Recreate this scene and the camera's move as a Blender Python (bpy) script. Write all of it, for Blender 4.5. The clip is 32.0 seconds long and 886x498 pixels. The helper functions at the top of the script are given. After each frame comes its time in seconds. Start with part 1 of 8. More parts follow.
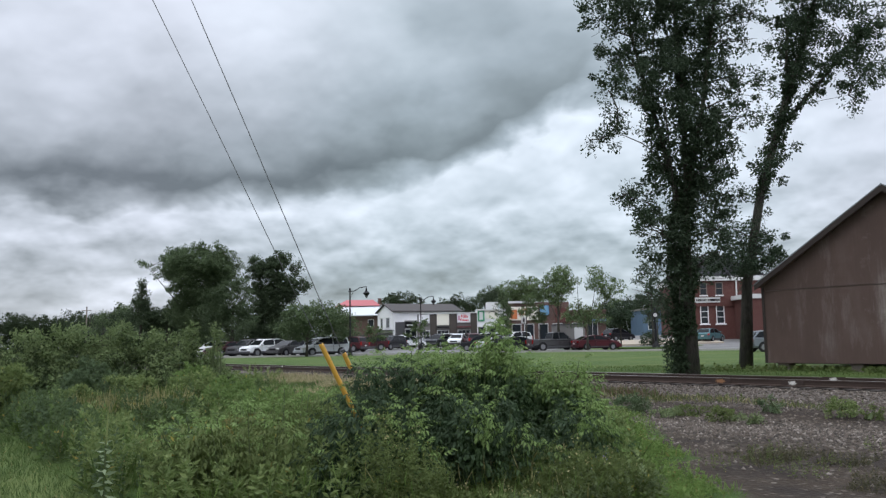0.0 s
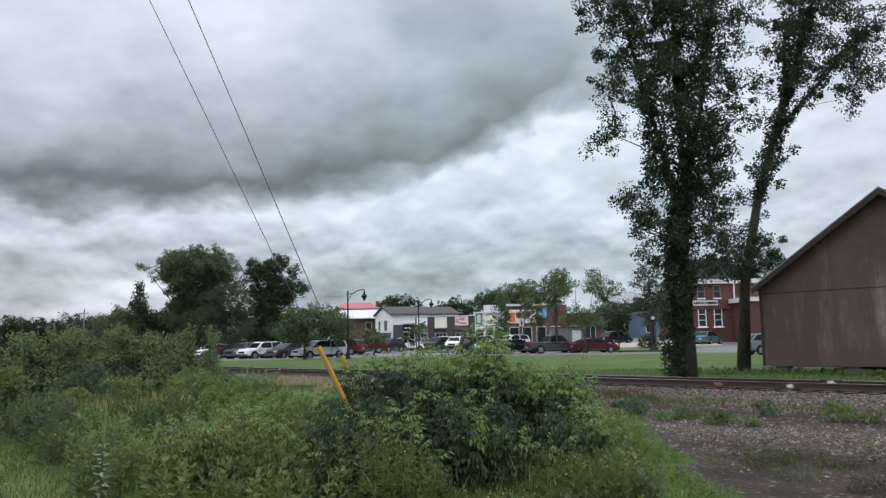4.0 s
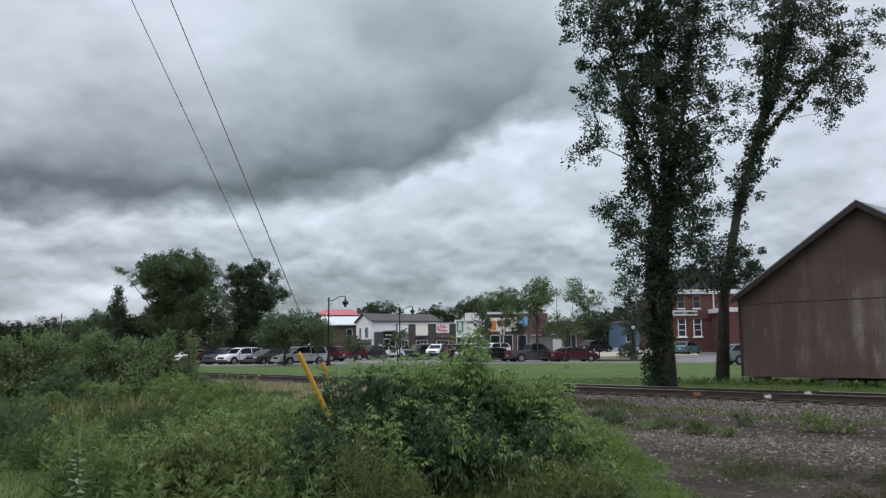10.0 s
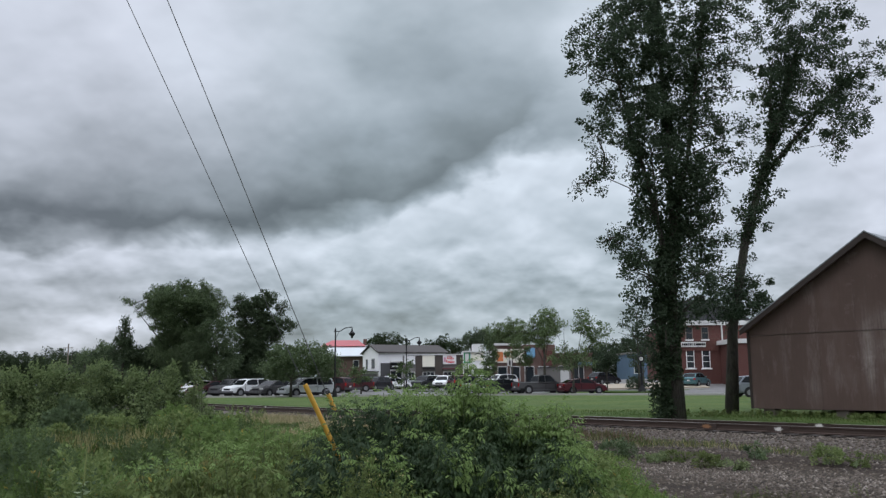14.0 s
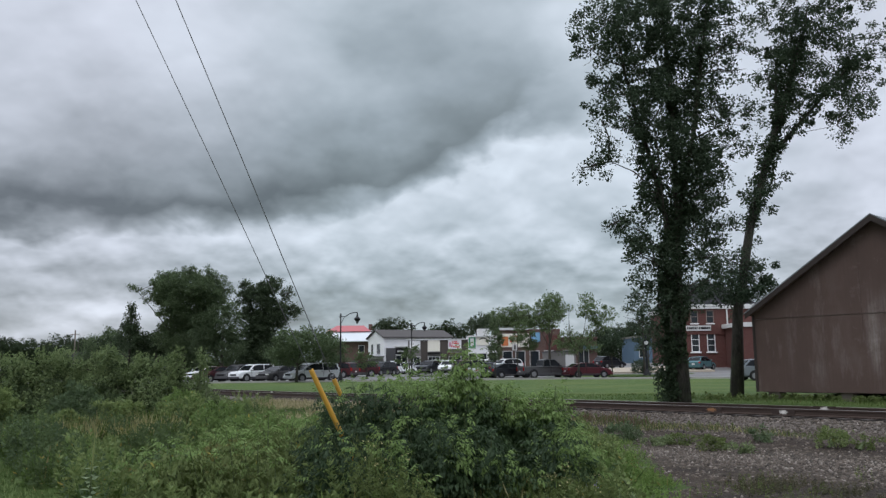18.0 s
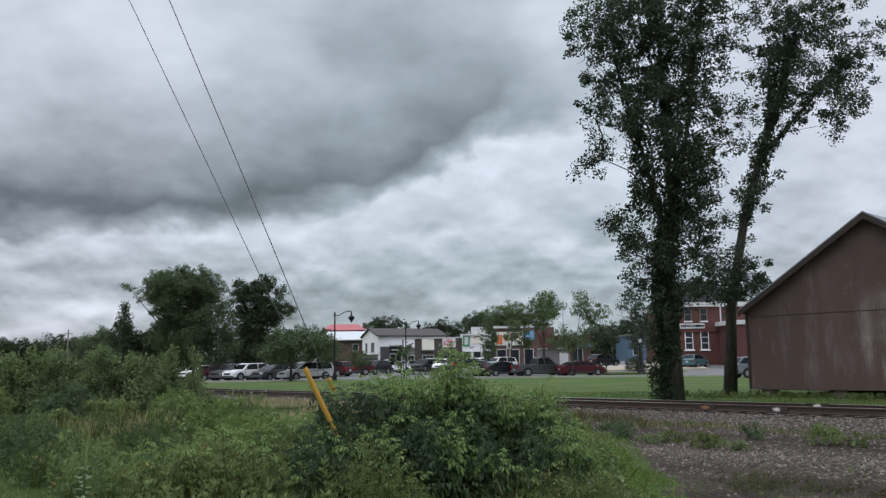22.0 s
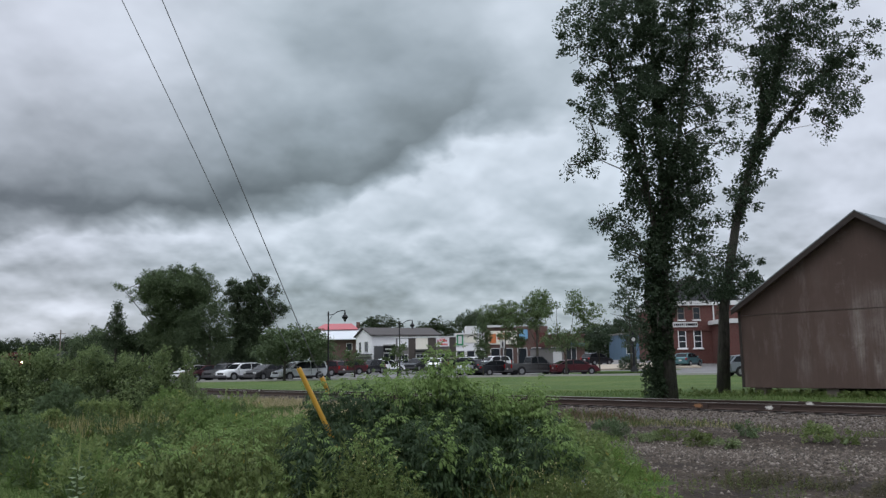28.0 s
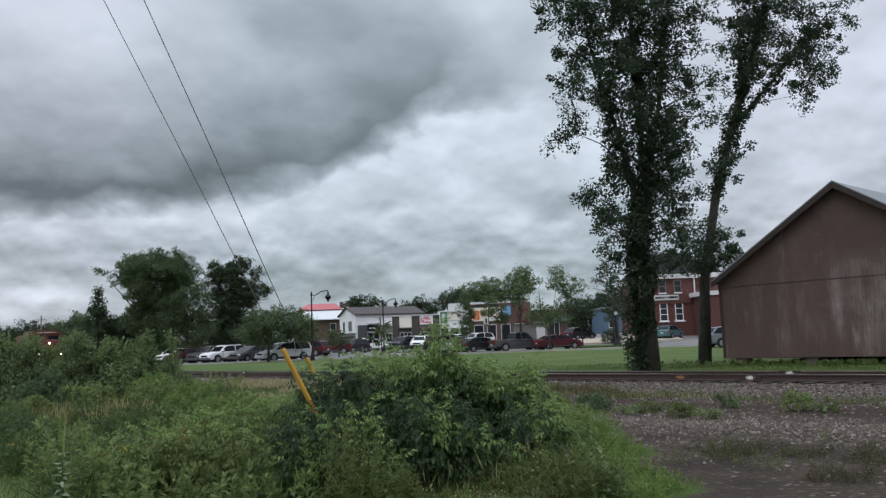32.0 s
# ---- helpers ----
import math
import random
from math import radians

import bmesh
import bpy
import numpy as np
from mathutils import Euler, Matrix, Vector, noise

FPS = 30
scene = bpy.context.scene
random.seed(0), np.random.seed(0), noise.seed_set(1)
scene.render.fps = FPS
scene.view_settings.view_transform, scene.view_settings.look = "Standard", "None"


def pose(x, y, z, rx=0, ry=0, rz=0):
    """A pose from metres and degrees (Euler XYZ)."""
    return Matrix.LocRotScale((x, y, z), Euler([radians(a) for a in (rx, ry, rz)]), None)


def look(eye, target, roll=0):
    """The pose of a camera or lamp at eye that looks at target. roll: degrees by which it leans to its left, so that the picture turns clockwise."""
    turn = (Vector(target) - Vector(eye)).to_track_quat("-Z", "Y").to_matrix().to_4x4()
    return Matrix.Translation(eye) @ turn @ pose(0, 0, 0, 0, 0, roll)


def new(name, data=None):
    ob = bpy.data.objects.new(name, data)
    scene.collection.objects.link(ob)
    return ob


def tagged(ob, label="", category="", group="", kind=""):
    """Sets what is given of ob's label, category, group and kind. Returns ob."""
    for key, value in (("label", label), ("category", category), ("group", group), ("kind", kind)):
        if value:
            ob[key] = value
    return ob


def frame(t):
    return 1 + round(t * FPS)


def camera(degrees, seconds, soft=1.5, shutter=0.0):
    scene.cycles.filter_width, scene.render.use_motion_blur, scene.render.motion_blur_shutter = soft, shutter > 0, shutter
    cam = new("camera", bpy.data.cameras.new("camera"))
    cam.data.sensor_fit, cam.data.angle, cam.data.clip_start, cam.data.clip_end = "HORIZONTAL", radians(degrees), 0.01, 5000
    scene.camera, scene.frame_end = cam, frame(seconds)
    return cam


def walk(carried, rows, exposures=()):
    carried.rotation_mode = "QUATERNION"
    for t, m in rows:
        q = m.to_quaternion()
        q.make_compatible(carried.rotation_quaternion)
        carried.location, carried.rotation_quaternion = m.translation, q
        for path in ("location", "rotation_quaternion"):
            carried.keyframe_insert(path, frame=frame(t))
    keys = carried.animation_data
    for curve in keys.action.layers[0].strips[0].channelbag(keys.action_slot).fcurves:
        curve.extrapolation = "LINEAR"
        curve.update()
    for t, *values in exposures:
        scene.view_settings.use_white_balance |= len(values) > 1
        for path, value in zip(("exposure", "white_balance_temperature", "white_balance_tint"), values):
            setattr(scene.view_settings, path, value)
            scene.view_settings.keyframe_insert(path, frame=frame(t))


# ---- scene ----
from math import cos, sin, pi, tau

# ---------- camera: a phone held in the hand at eye height ----------
EYE = (0.0, 0.0, 1.6)
cam = camera(56.0, 32.0, soft=1.35)
TURNS = [  # seconds, yaw, pitch, lean
    (0, -0.000, 6.347, 1.000),
    (0.5, 0.082, 6.092, 1.074),
    (1, -0.076, 5.980, 0.988),
    (1.5, -0.140, 6.333, 0.975),
    (2, 0.012, 6.873, 1.068),
    (2.5, -0.095, 6.935, 0.894),
    (3, -0.069, 6.779, 0.724),
    (3.5, -0.008, 6.633, 0.885),
    (5.5, -0.666, 6.427, 1.231),
    (6, -0.711, 6.667, 1.322),
    (6.5, -0.953, 7.716, 1.176),
    (7, -1.229, 8.465, 0.381),
    (7.5, -1.515, 8.149, 0.267),
    (8, -1.272, 7.889, 0.634),
    (8.5, -1.078, 7.522, 0.805),
    (9, -0.690, 7.128, 0.688),
    (9.5, -0.817, 6.834, 0.485),
    (10, -1.460, 7.033, 0.458),
    (10.5, -2.136, 7.971, 0.479),
    (11, -3.622, 9.035, -0.261),
    (11.5, -3.604, 9.734, -0.829),
    (12, -1.815, 9.101, -0.199),
    (12.5, -1.180, 8.897, 0.166),
    (13, -0.835, 8.951, 0.316),
    (13.5, -0.877, 9.093, 0.254),
    (14, -0.992, 9.160, 0.385),
    (14.5, -1.155, 8.983, 0.740),
    (16.5, -0.815, 8.834, 0.737),
    (17, -0.824, 8.847, 0.887),
    (17.5, -0.746, 8.490, 0.631),
    (18, -0.631, 8.133, 0.627),
    (18.5, -0.568, 7.888, 0.724),
    (19, -0.569, 8.006, 0.727),
    (19.5, -0.593, 8.032, 0.359),
    (20, -0.454, 8.225, 0.276),
    (20.5, -0.476, 8.299, 0.719),
    (21, -0.730, 8.372, 0.769),
    (21.5, -0.805, 8.273, 0.842),
    (22, -1.023, 8.022, 0.786),
    (22.5, -1.436, 7.814, 0.783),
    (23, -1.211, 7.569, 1.056),
    (23.5, -1.047, 7.796, 0.940),
    (24, -0.907, 8.123, 0.392),
    (24.5, -0.509, 8.157, 0.493),
    (26.5, -0.967, 8.116, 0.756),
    (27, -0.967, 7.991, 0.822),
    (27.5, -1.185, 7.948, 0.875),
    (28, -1.450, 7.959, 0.933),
    (28.5, -1.348, 7.915, 1.061),
    (29, -1.309, 8.002, 1.250),
    (29.5, -1.751, 7.903, 1.407),
    (30, -2.164, 7.593, 1.342),
    (30.5, -2.109, 7.457, 1.533),
    (31, -1.868, 7.486, 2.315),
    (31.5, -2.075, 6.810, 3.213),
    (32, -2.536, 6.413, 2.178),
]
walk(cam, [(t, pose(*EYE, 90 + p, r, y)) for t, y, p, r in TURNS], [(0, 0.31), (3.5, 0.29), (6, 0.24), (7, 0.12), (10, 0.1), (12, 0.03), (16, 0.06), (32, 0.04)])

# ---------- world, sun ----------
SUN_EL, SUN_ROT = radians(52), radians(-150)
world = bpy.data.worlds.new("overcast_day")
scene.world = world
world.use_nodes = True
wn = world.node_tree.nodes
sky = wn.new("ShaderNodeTexSky")
sky.sky_type, sky.sun_disc = "NISHITA", False
sky.sun_elevation, sky.sun_rotation = SUN_EL, SUN_ROT
world.node_tree.links.new(sky.outputs[0], wn["Background"].inputs["Color"])
wn["Background"].inputs["Strength"].default_value = 0.1

sun_data = bpy.data.lights.new("sun", "SUN")
sun_data.energy, sun_data.angle, sun_data.color = 5.0, radians(30), (1.0, 0.97, 0.92)
sun = new("sun", sun_data)
sun.matrix_world = look((-25, -40, 70), (0, 0, 0))


# ---------- node helpers ----------
class Nodes:
    """A short way to write node materials."""

    def __init__(self, name):
        self.mat = bpy.data.materials.new(name)
        self.mat.use_nodes = True
        self.tree = self.mat.node_tree
        self.tree.nodes.clear()
        self.out = self.tree.nodes.new("ShaderNodeOutputMaterial")

    def put(self, socket, value):
        if hasattr(value, "is_linked"):
            self.tree.links.new(value, socket)
        elif value is not None:
            socket.default_value = value

    def math(self, op, a, b=None, c=None, clamp=False):
        n = self.tree.nodes.new("ShaderNodeMath")
        n.operation, n.use_clamp = op, clamp
        for i, v in enumerate((a, b, c)):
            self.put(n.inputs[i], v)
        return n.outputs[0]

    def vmath(self, op, a, b=None):
        n = self.tree.nodes.new("ShaderNodeVectorMath")
        n.operation = op
        self.put(n.inputs[0], a)
        self.put(n.inputs[1], b)
        return n.outputs[0]

    def coords(self, kind="Object"):
        return self.tree.nodes.new("ShaderNodeTexCoord").outputs[kind]

    def position(self):
        return self.tree.nodes.new("ShaderNodeNewGeometry").outputs["Position"]

    def island(self):
        return self.tree.nodes.new("ShaderNodeNewGeometry").outputs["Random Per Island"]

    def random(self):
        return self.tree.nodes.new("ShaderNodeObjectInfo").outputs["Random"]

    def attribute(self, name):
        n = self.tree.nodes.new("ShaderNodeAttribute")
        n.attribute_name = name
        return n.outputs["Fac"]

    def split(self, v):
        n = self.tree.nodes.new("ShaderNodeSeparateXYZ")
        self.put(n.inputs[0], v)
        return n.outputs

    def join(self, x, y, z):
        n = self.tree.nodes.new("ShaderNodeCombineXYZ")
        for i, v in enumerate((x, y, z)):
            self.put(n.inputs[i], v)
        return n.outputs[0]

    def noise(self, vec, scale, detail=4, rough=0.55, distort=0.0, colour=False):
        n = self.tree.nodes.new("ShaderNodeTexNoise")
        self.put(n.inputs["Vector"], vec)
        n.inputs["Scale"].default_value, n.inputs["Detail"].default_value = scale, detail
        n.inputs["Roughness"].default_value, n.inputs["Distortion"].default_value = rough, distort
        return n.outputs["Color" if colour else "Fac"]

    def voronoi(self, vec, scale, feature="F1", out="Distance"):
        n = self.tree.nodes.new("ShaderNodeTexVoronoi")
        n.feature = feature
        self.put(n.inputs["Vector"], vec)
        n.inputs["Scale"].default_value = scale
        return n.outputs[out]

    def ramp(self, fac, stops):
        n = self.tree.nodes.new("ShaderNodeValToRGB")
        e = n.color_ramp.elements
        while len(e) < len(stops):
            e.new(0.5)
        for el, (p, c) in zip(e, stops):
            el.position = p
            el.color = (*c, 1) if not isinstance(c, (int, float)) else (c, c, c, 1)
        self.put(n.inputs[0], fac)
        return n.outputs[0]

    def mix(self, fac, a, b, blend="MIX"):
        n = self.tree.nodes.new("ShaderNodeMix")
        n.data_type, n.blend_type = "RGBA", blend
        self.put(n.inputs[0], fac)
        for i, v in ((6, a), (7, b)):
            self.put(n.inputs[i], (*v, 1) if isinstance(v, tuple) and len(v) == 3 else v)
        return n.outputs[2]

    def bump(self, height, strength=0.4, dist=0.02):
        n = self.tree.nodes.new("ShaderNodeBump")
        n.inputs["Strength"].default_value, n.inputs["Distance"].default_value = strength, dist
        self.put(n.inputs["Height"], height)
        return n.outputs[0]

    def surface(self, colour, rough=0.7, metal=0.0, normal=None, spec=0.5, translucent=0.0):
        n = self.tree.nodes.new("ShaderNodeBsdfPrincipled")
        self.put(n.inputs["Base Color"], (*colour, 1) if isinstance(colour, tuple) and len(colour) == 3 else colour)
        self.put(n.inputs["Roughness"], rough)
        self.put(n.inputs["Metallic"], metal)
        n.inputs["Specular IOR Level"].default_value = spec
        if normal is not None:
            self.put(n.inputs["Normal"], normal)
        shader = n.outputs[0]
        if translucent:
            t = self.tree.nodes.new("ShaderNodeBsdfTranslucent")
            self.put(t.inputs["Color"], (*colour, 1) if isinstance(colour, tuple) and len(colour) == 3 else colour)
            m = self.tree.nodes.new("ShaderNodeMixShader")
            m.inputs[0].default_value = translucent
            self.tree.links.new(shader, m.inputs[1])
            self.tree.links.new(t.outputs[0], m.inputs[2])
            shader = m.outputs[0]
        self.tree.links.new(shader, self.out.inputs["Surface"])
        return self.mat


# ---------- the cloud deck ----------
def cloud_material():
    k = Nodes("cloud_deck")
    p = k.vmath("NORMALIZE", k.coords("Object"))
    x, y, z = k.split(p)
    az = k.math("MULTIPLY", k.math("ARCTAN2", x, y), 180 / pi)
    el = k.math("MULTIPLY", k.math("ARCSINE", z), 180 / pi)

    def field_noise(across_, up, seed, detail=3, rough=0.5, distort=0.2, lift=0.0):
        """Soft noise with masses about 1 / across_ degrees wide and 1 / up degrees high."""
        e_ = k.math("ADD", el, lift) if lift else el
        return k.noise(k.join(k.math("MULTIPLY", az, across_), k.math("MULTIPLY", e_, up), seed), 1.0, detail, rough, distort)

    def signed(n, amount):
        return k.math("MULTIPLY_ADD", n, 2 * amount, -amount)

    az2 = k.math("ADD", az, k.math("ADD", signed(field_noise(0.1, 0.14, 3.0), 5.0), signed(field_noise(0.42, 0.6, 5.0, 4), 1.0)))
    el2 = k.math("ADD", el, k.math("ADD", signed(field_noise(0.1, 0.16, 8.0), 2.6), signed(field_noise(0.34, 0.5, 13.0, 3, 0.5), 1.3)))
    # the heavy bank: its lower edge runs nearly level, then climbs
    climb = k.math("MULTIPLY", k.math("MAXIMUM", k.math("ADD", az2, 1.6), 0.0), 0.5)
    edge = k.math("MINIMUM", k.math("ADD", k.math("MULTIPLY_ADD", az, 0.1, 11.5), climb), 16.0)
    over = k.math("SUBTRACT", el2, edge)
    sharp = k.ramp(k.math("MULTIPLY_ADD", over, 0.3, 0.5), [(0.24, 0.0), (0.5, 0.62), (0.86, 1.0)])
    leftness = k.ramp(k.math("MULTIPLY_ADD", az2, 1 / 60.0, 0.5), [(0.22, 1.0), (0.46, 0.0)])
    rate = k.math("MULTIPLY_ADD", leftness, -0.06, -0.085)
    fade = k.math("EXPONENT", k.math("MULTIPLY", k.math("MAXIMUM", k.math("SUBTRACT", over, 1.5), 0.0), rate))
    ahead = k.ramp(k.math("MULTIPLY", k.math("ABSOLUTE", az), 1 / 90.0), [(0.3, 1.0), (0.8, 0.35)])
    rightwards = k.ramp(k.math("MULTIPLY_ADD", az2, 1 / 60.0, 0.5), [(0.62, 1.0), (0.8, 0.1)])
    bank = k.math("MULTIPLY", k.math("MULTIPLY", sharp, fade), k.math("MULTIPLY", ahead, rightwards))
    # open sky: bright under the bank's edge, greyer and bluer towards the horizon
    open_sky = k.ramp(k.math("MULTIPLY", el, 1 / 30.0), [(0.03, 0.46), (0.12, 0.47), (0.24, 0.57), (0.42, 0.7), (0.8, 0.76)])
    total = k.math("SUBTRACT", open_sky, k.math("MULTIPLY", bank, 0.5))
    for a, e, sa, se, amp in CLOUDS:
        d = k.math("MULTIPLY", k.math("SUBTRACT", az2, a), 1 / sa)
        h = k.math("MULTIPLY", k.math("SUBTRACT", el2, e), 1 / se)
        g = k.math("EXPONENT", k.math("MULTIPLY", k.math("ADD", k.math("MULTIPLY", d, d), k.math("MULTIPLY", h, h)), -1.0))
        total = k.math("MULTIPLY_ADD", g, amp, total)
    # soft heaps: broad ones in the bank, smaller ones with light tops and grey bases low down
    clear = k.math("SUBTRACT", 1.0, k.math("MULTIPLY", bank, 0.62))
    broad = signed(field_noise(0.1, 0.15, 21.0, 3, 0.45), 0.2)
    low = k.ramp(k.math("MULTIPLY", el, 1 / 24.0), [(0.06, 0.5), (0.2, 1.0), (0.55, 0.8), (0.9, 0.35)])
    rim = k.math("SUBTRACT", field_noise(0.22, 0.32, 11.0, 3, 0.45, 0.2), field_noise(0.22, 0.32, 11.0, 3, 0.45, 0.2, 0.9))
    rim2 = k.math("SUBTRACT", field_noise(0.55, 0.75, 17.0, 2, 0.45, 0.2), field_noise(0.55, 0.75, 17.0, 2, 0.45, 0.2, 0.4))
    heaps = k.math("ADD", signed(field_noise(0.22, 0.4, 31.0, 3, 0.45), 0.23), k.math("ADD", k.math("MULTIPLY", rim, 0.42), k.math("MULTIPLY", rim2, 0.16)))
    near = k.ramp(k.math("MULTIPLY", el, 1 / 24.0), [(0.05, 0.6), (0.12, 1.0), (0.32, 0.9), (0.46, 0.0)])
    rows = k.math("ADD", signed(field_noise(0.3, 0.8, 41.0, 3, 0.5), 0.17), k.math("MULTIPLY", k.math("SUBTRACT", field_noise(0.34, 0.7, 47.0, 3, 0.5), field_noise(0.34, 0.7, 47.0, 3, 0.5, 0.2, 0.5)), 0.4))
    total = k.math("MULTIPLY_ADD", rows, near, total)
    total = k.math("MULTIPLY_ADD", k.math("ADD", broad, k.math("MULTIPLY", heaps, low)), clear, total)
    # the sky overhead is brighter than the sky low down, as under any cloud deck
    high = k.math("MULTIPLY", k.math("SUBTRACT", el, 27.0), 1 / 35.0, clamp=True)
    total = k.math("MAXIMUM", k.math("MULTIPLY_ADD", high, 1.2, total), 0.15)
    cool = k.ramp(total, [(0.15, (0.8, 0.955, 0.995)), (0.4, (0.81, 0.955, 1.06)), (0.75, (0.87, 0.97, 1.085))])
    mauve = k.ramp(total, [(0.15, (0.86, 0.95, 1.05)), (0.7, (0.905, 0.965, 1.1))])
    side = k.ramp(k.math("MULTIPLY_ADD", az2, 1 / 60.0, 0.5), [(0.14, 1.0), (0.4, 0.0), (0.76, 0.0), (0.95, 1.0)])
    tint = k.mix(side, cool, mauve)
    e = k.tree.nodes.new("ShaderNodeEmission")
    k.put(e.inputs["Color"], tint)
    k.put(e.inputs["Strength"], total)
    t = k.tree.nodes.new("ShaderNodeBsdfTransparent")
    m = k.tree.nodes.new("ShaderNodeMixShader")
    m.inputs[0].default_value = 0.9
    k.tree.links.new(t.outputs[0], m.inputs[1])
    k.tree.links.new(e.outputs[0], m.inputs[2])
    k.tree.links.new(m.outputs[0], k.out.inputs["Surface"])
    k.mat.cycles.emission_sampling = "NONE"
    return k.mat


# azimuth and height of each cloud mass, its spread in degrees, and how much lighter or darker it is
CLOUDS = [
    (-6.0, 19.0, 4.5, 3.0, 0.06), (5.0, 15.4, 5.5, 0.9, 0.07), (-13.0, 9.0, 9.0, 0.9, 0.06), (7.0, 12.5, 4.5, 2.0, 0.07), (9.5, 23.0, 5.0, 4.0, 0.26), (-1.5, 22.5, 4.5, 3.0, -0.1), (-18.0, 22.0, 9.0, 5.0, 0.05), (-20.0, 13.0, 6.0, 1.5, 0.05),
    (-24.0, 21.0, 8.0, 5.0, 0.06), (-27.0, 14.0, 3.0, 3.0, 0.1), (4.0, 6.2, 9.0, 0.9, -0.1), (-3.0, 4.2, 10.0, 1.2, -0.08), (-22.0, 3.4, 1.6, 1.0, 0.26), (-25.5, 2.6, 1.5, 0.8, 0.2),
]
DOME_R, DOME_H = 4200.0, 900.0


def build_clouds():
    verts, faces, n, m = [], [], 96, 28
    for j in range(m + 1):
        a = radians(-4 + 94 * (j / m) ** 1.3)
        for i in range(n):
            b = tau * i / n
            verts.append((DOME_R * cos(a) * cos(b), DOME_R * cos(a) * sin(b), DOME_H * sin(a)))
    for j in range(m):
        for i in range(n):
            faces.append((j * n + i, j * n + (i + 1) % n, (j + 1) * n + (i + 1) % n, (j + 1) * n + i))
    me = bpy.data.meshes.new("backdrop")
    me.from_pydata(verts, [], faces)
    me.materials.append(cloud_material())
    ob = new("backdrop", me)
    return tagged(ob, "heavy grey overcast cloud deck over the town", "sky", kind="structure")


cloud_deck = build_clouds()


# ---------- materials ----------
def leaf_material(name, dark, light, dry=None, share=0.05):
    dark, light = [(c[0] * 1.05, c[1] * 0.985, c[2] * 1.13) for c in (dark, light)]
    mean = [(a + b) / 2 for a, b in zip(dark, light)]
    dark, light = [tuple(m + (v - m) * 0.6 for v, m in zip(c, mean)) for c in (dark, light)]
    k = Nodes(name)
    r = k.island()
    c = k.mix(r, dark, light)
    c = k.mix(k.math("MULTIPLY", k.noise(k.position(), 0.9, 3), 0.3), c, tuple(v * 0.6 for v in dark))
    if dry:
        c = k.mix(k.math("GREATER_THAN", r, 1 - share), c, dry)
    return k.surface(c, 0.62, translucent=0.42, spec=0.18)


def bark_material(name, dark, light):
    k = Nodes(name)
    x, y, z = k.split(k.position())
    v = k.join(k.math("MULTIPLY", x, 3.0), k.math("MULTIPLY", y, 3.0), k.math("MULTIPLY", z, 0.6))
    f = k.noise(v, 6.0, 6, 0.7)
    moss = k.ramp(k.noise(k.position(), 2.2, 4), [(0.45, 0.0), (0.65, 0.5)])
    c = k.mix(moss, k.ramp(f, [(0.35, dark), (0.62, light)]), (0.07, 0.082, 0.045))
    return k.surface(c, 0.9, normal=k.bump(f, 1.0, 0.09))


def plain_material(name, colour, rough=0.6, metal=0.0, vary=0.25, scale=3.0, spec=0.5):
    k = Nodes(name)
    f = k.noise(k.position(), scale, 5, 0.65)
    g = k.noise(k.position(), scale * 9, 3, 0.6)
    c = k.mix(k.math("MULTIPLY", f, vary), colour, tuple(v * 0.45 for v in colour))
    c = k.mix(k.math("MULTIPLY", g, vary * 0.5), c, tuple(min(1, v * 1.4) for v in colour))
    return k.surface(c, rough, metal, spec=spec)


RUNS = [(3.9, 2.3, 0.16, 1.0, 1.0), (4.6, 2.5, 0.4, 0.6, 0.7), (4.9, 1.7, 0.25, 0.6, 0.6), (4.4, 1.35, 0.12, 0.35, 0.9), (5.3, 2.6, 0.3, 0.8, 0.7), (4.6, 3.4, 0.5, 0.35, 0.5), (2.2, 1.4, 0.2, 0.5, 0.35), (6.4, 2.2, 0.5, 1.0, 0.7), (1.2, 2.4, 0.1, 0.9, 0.3)]


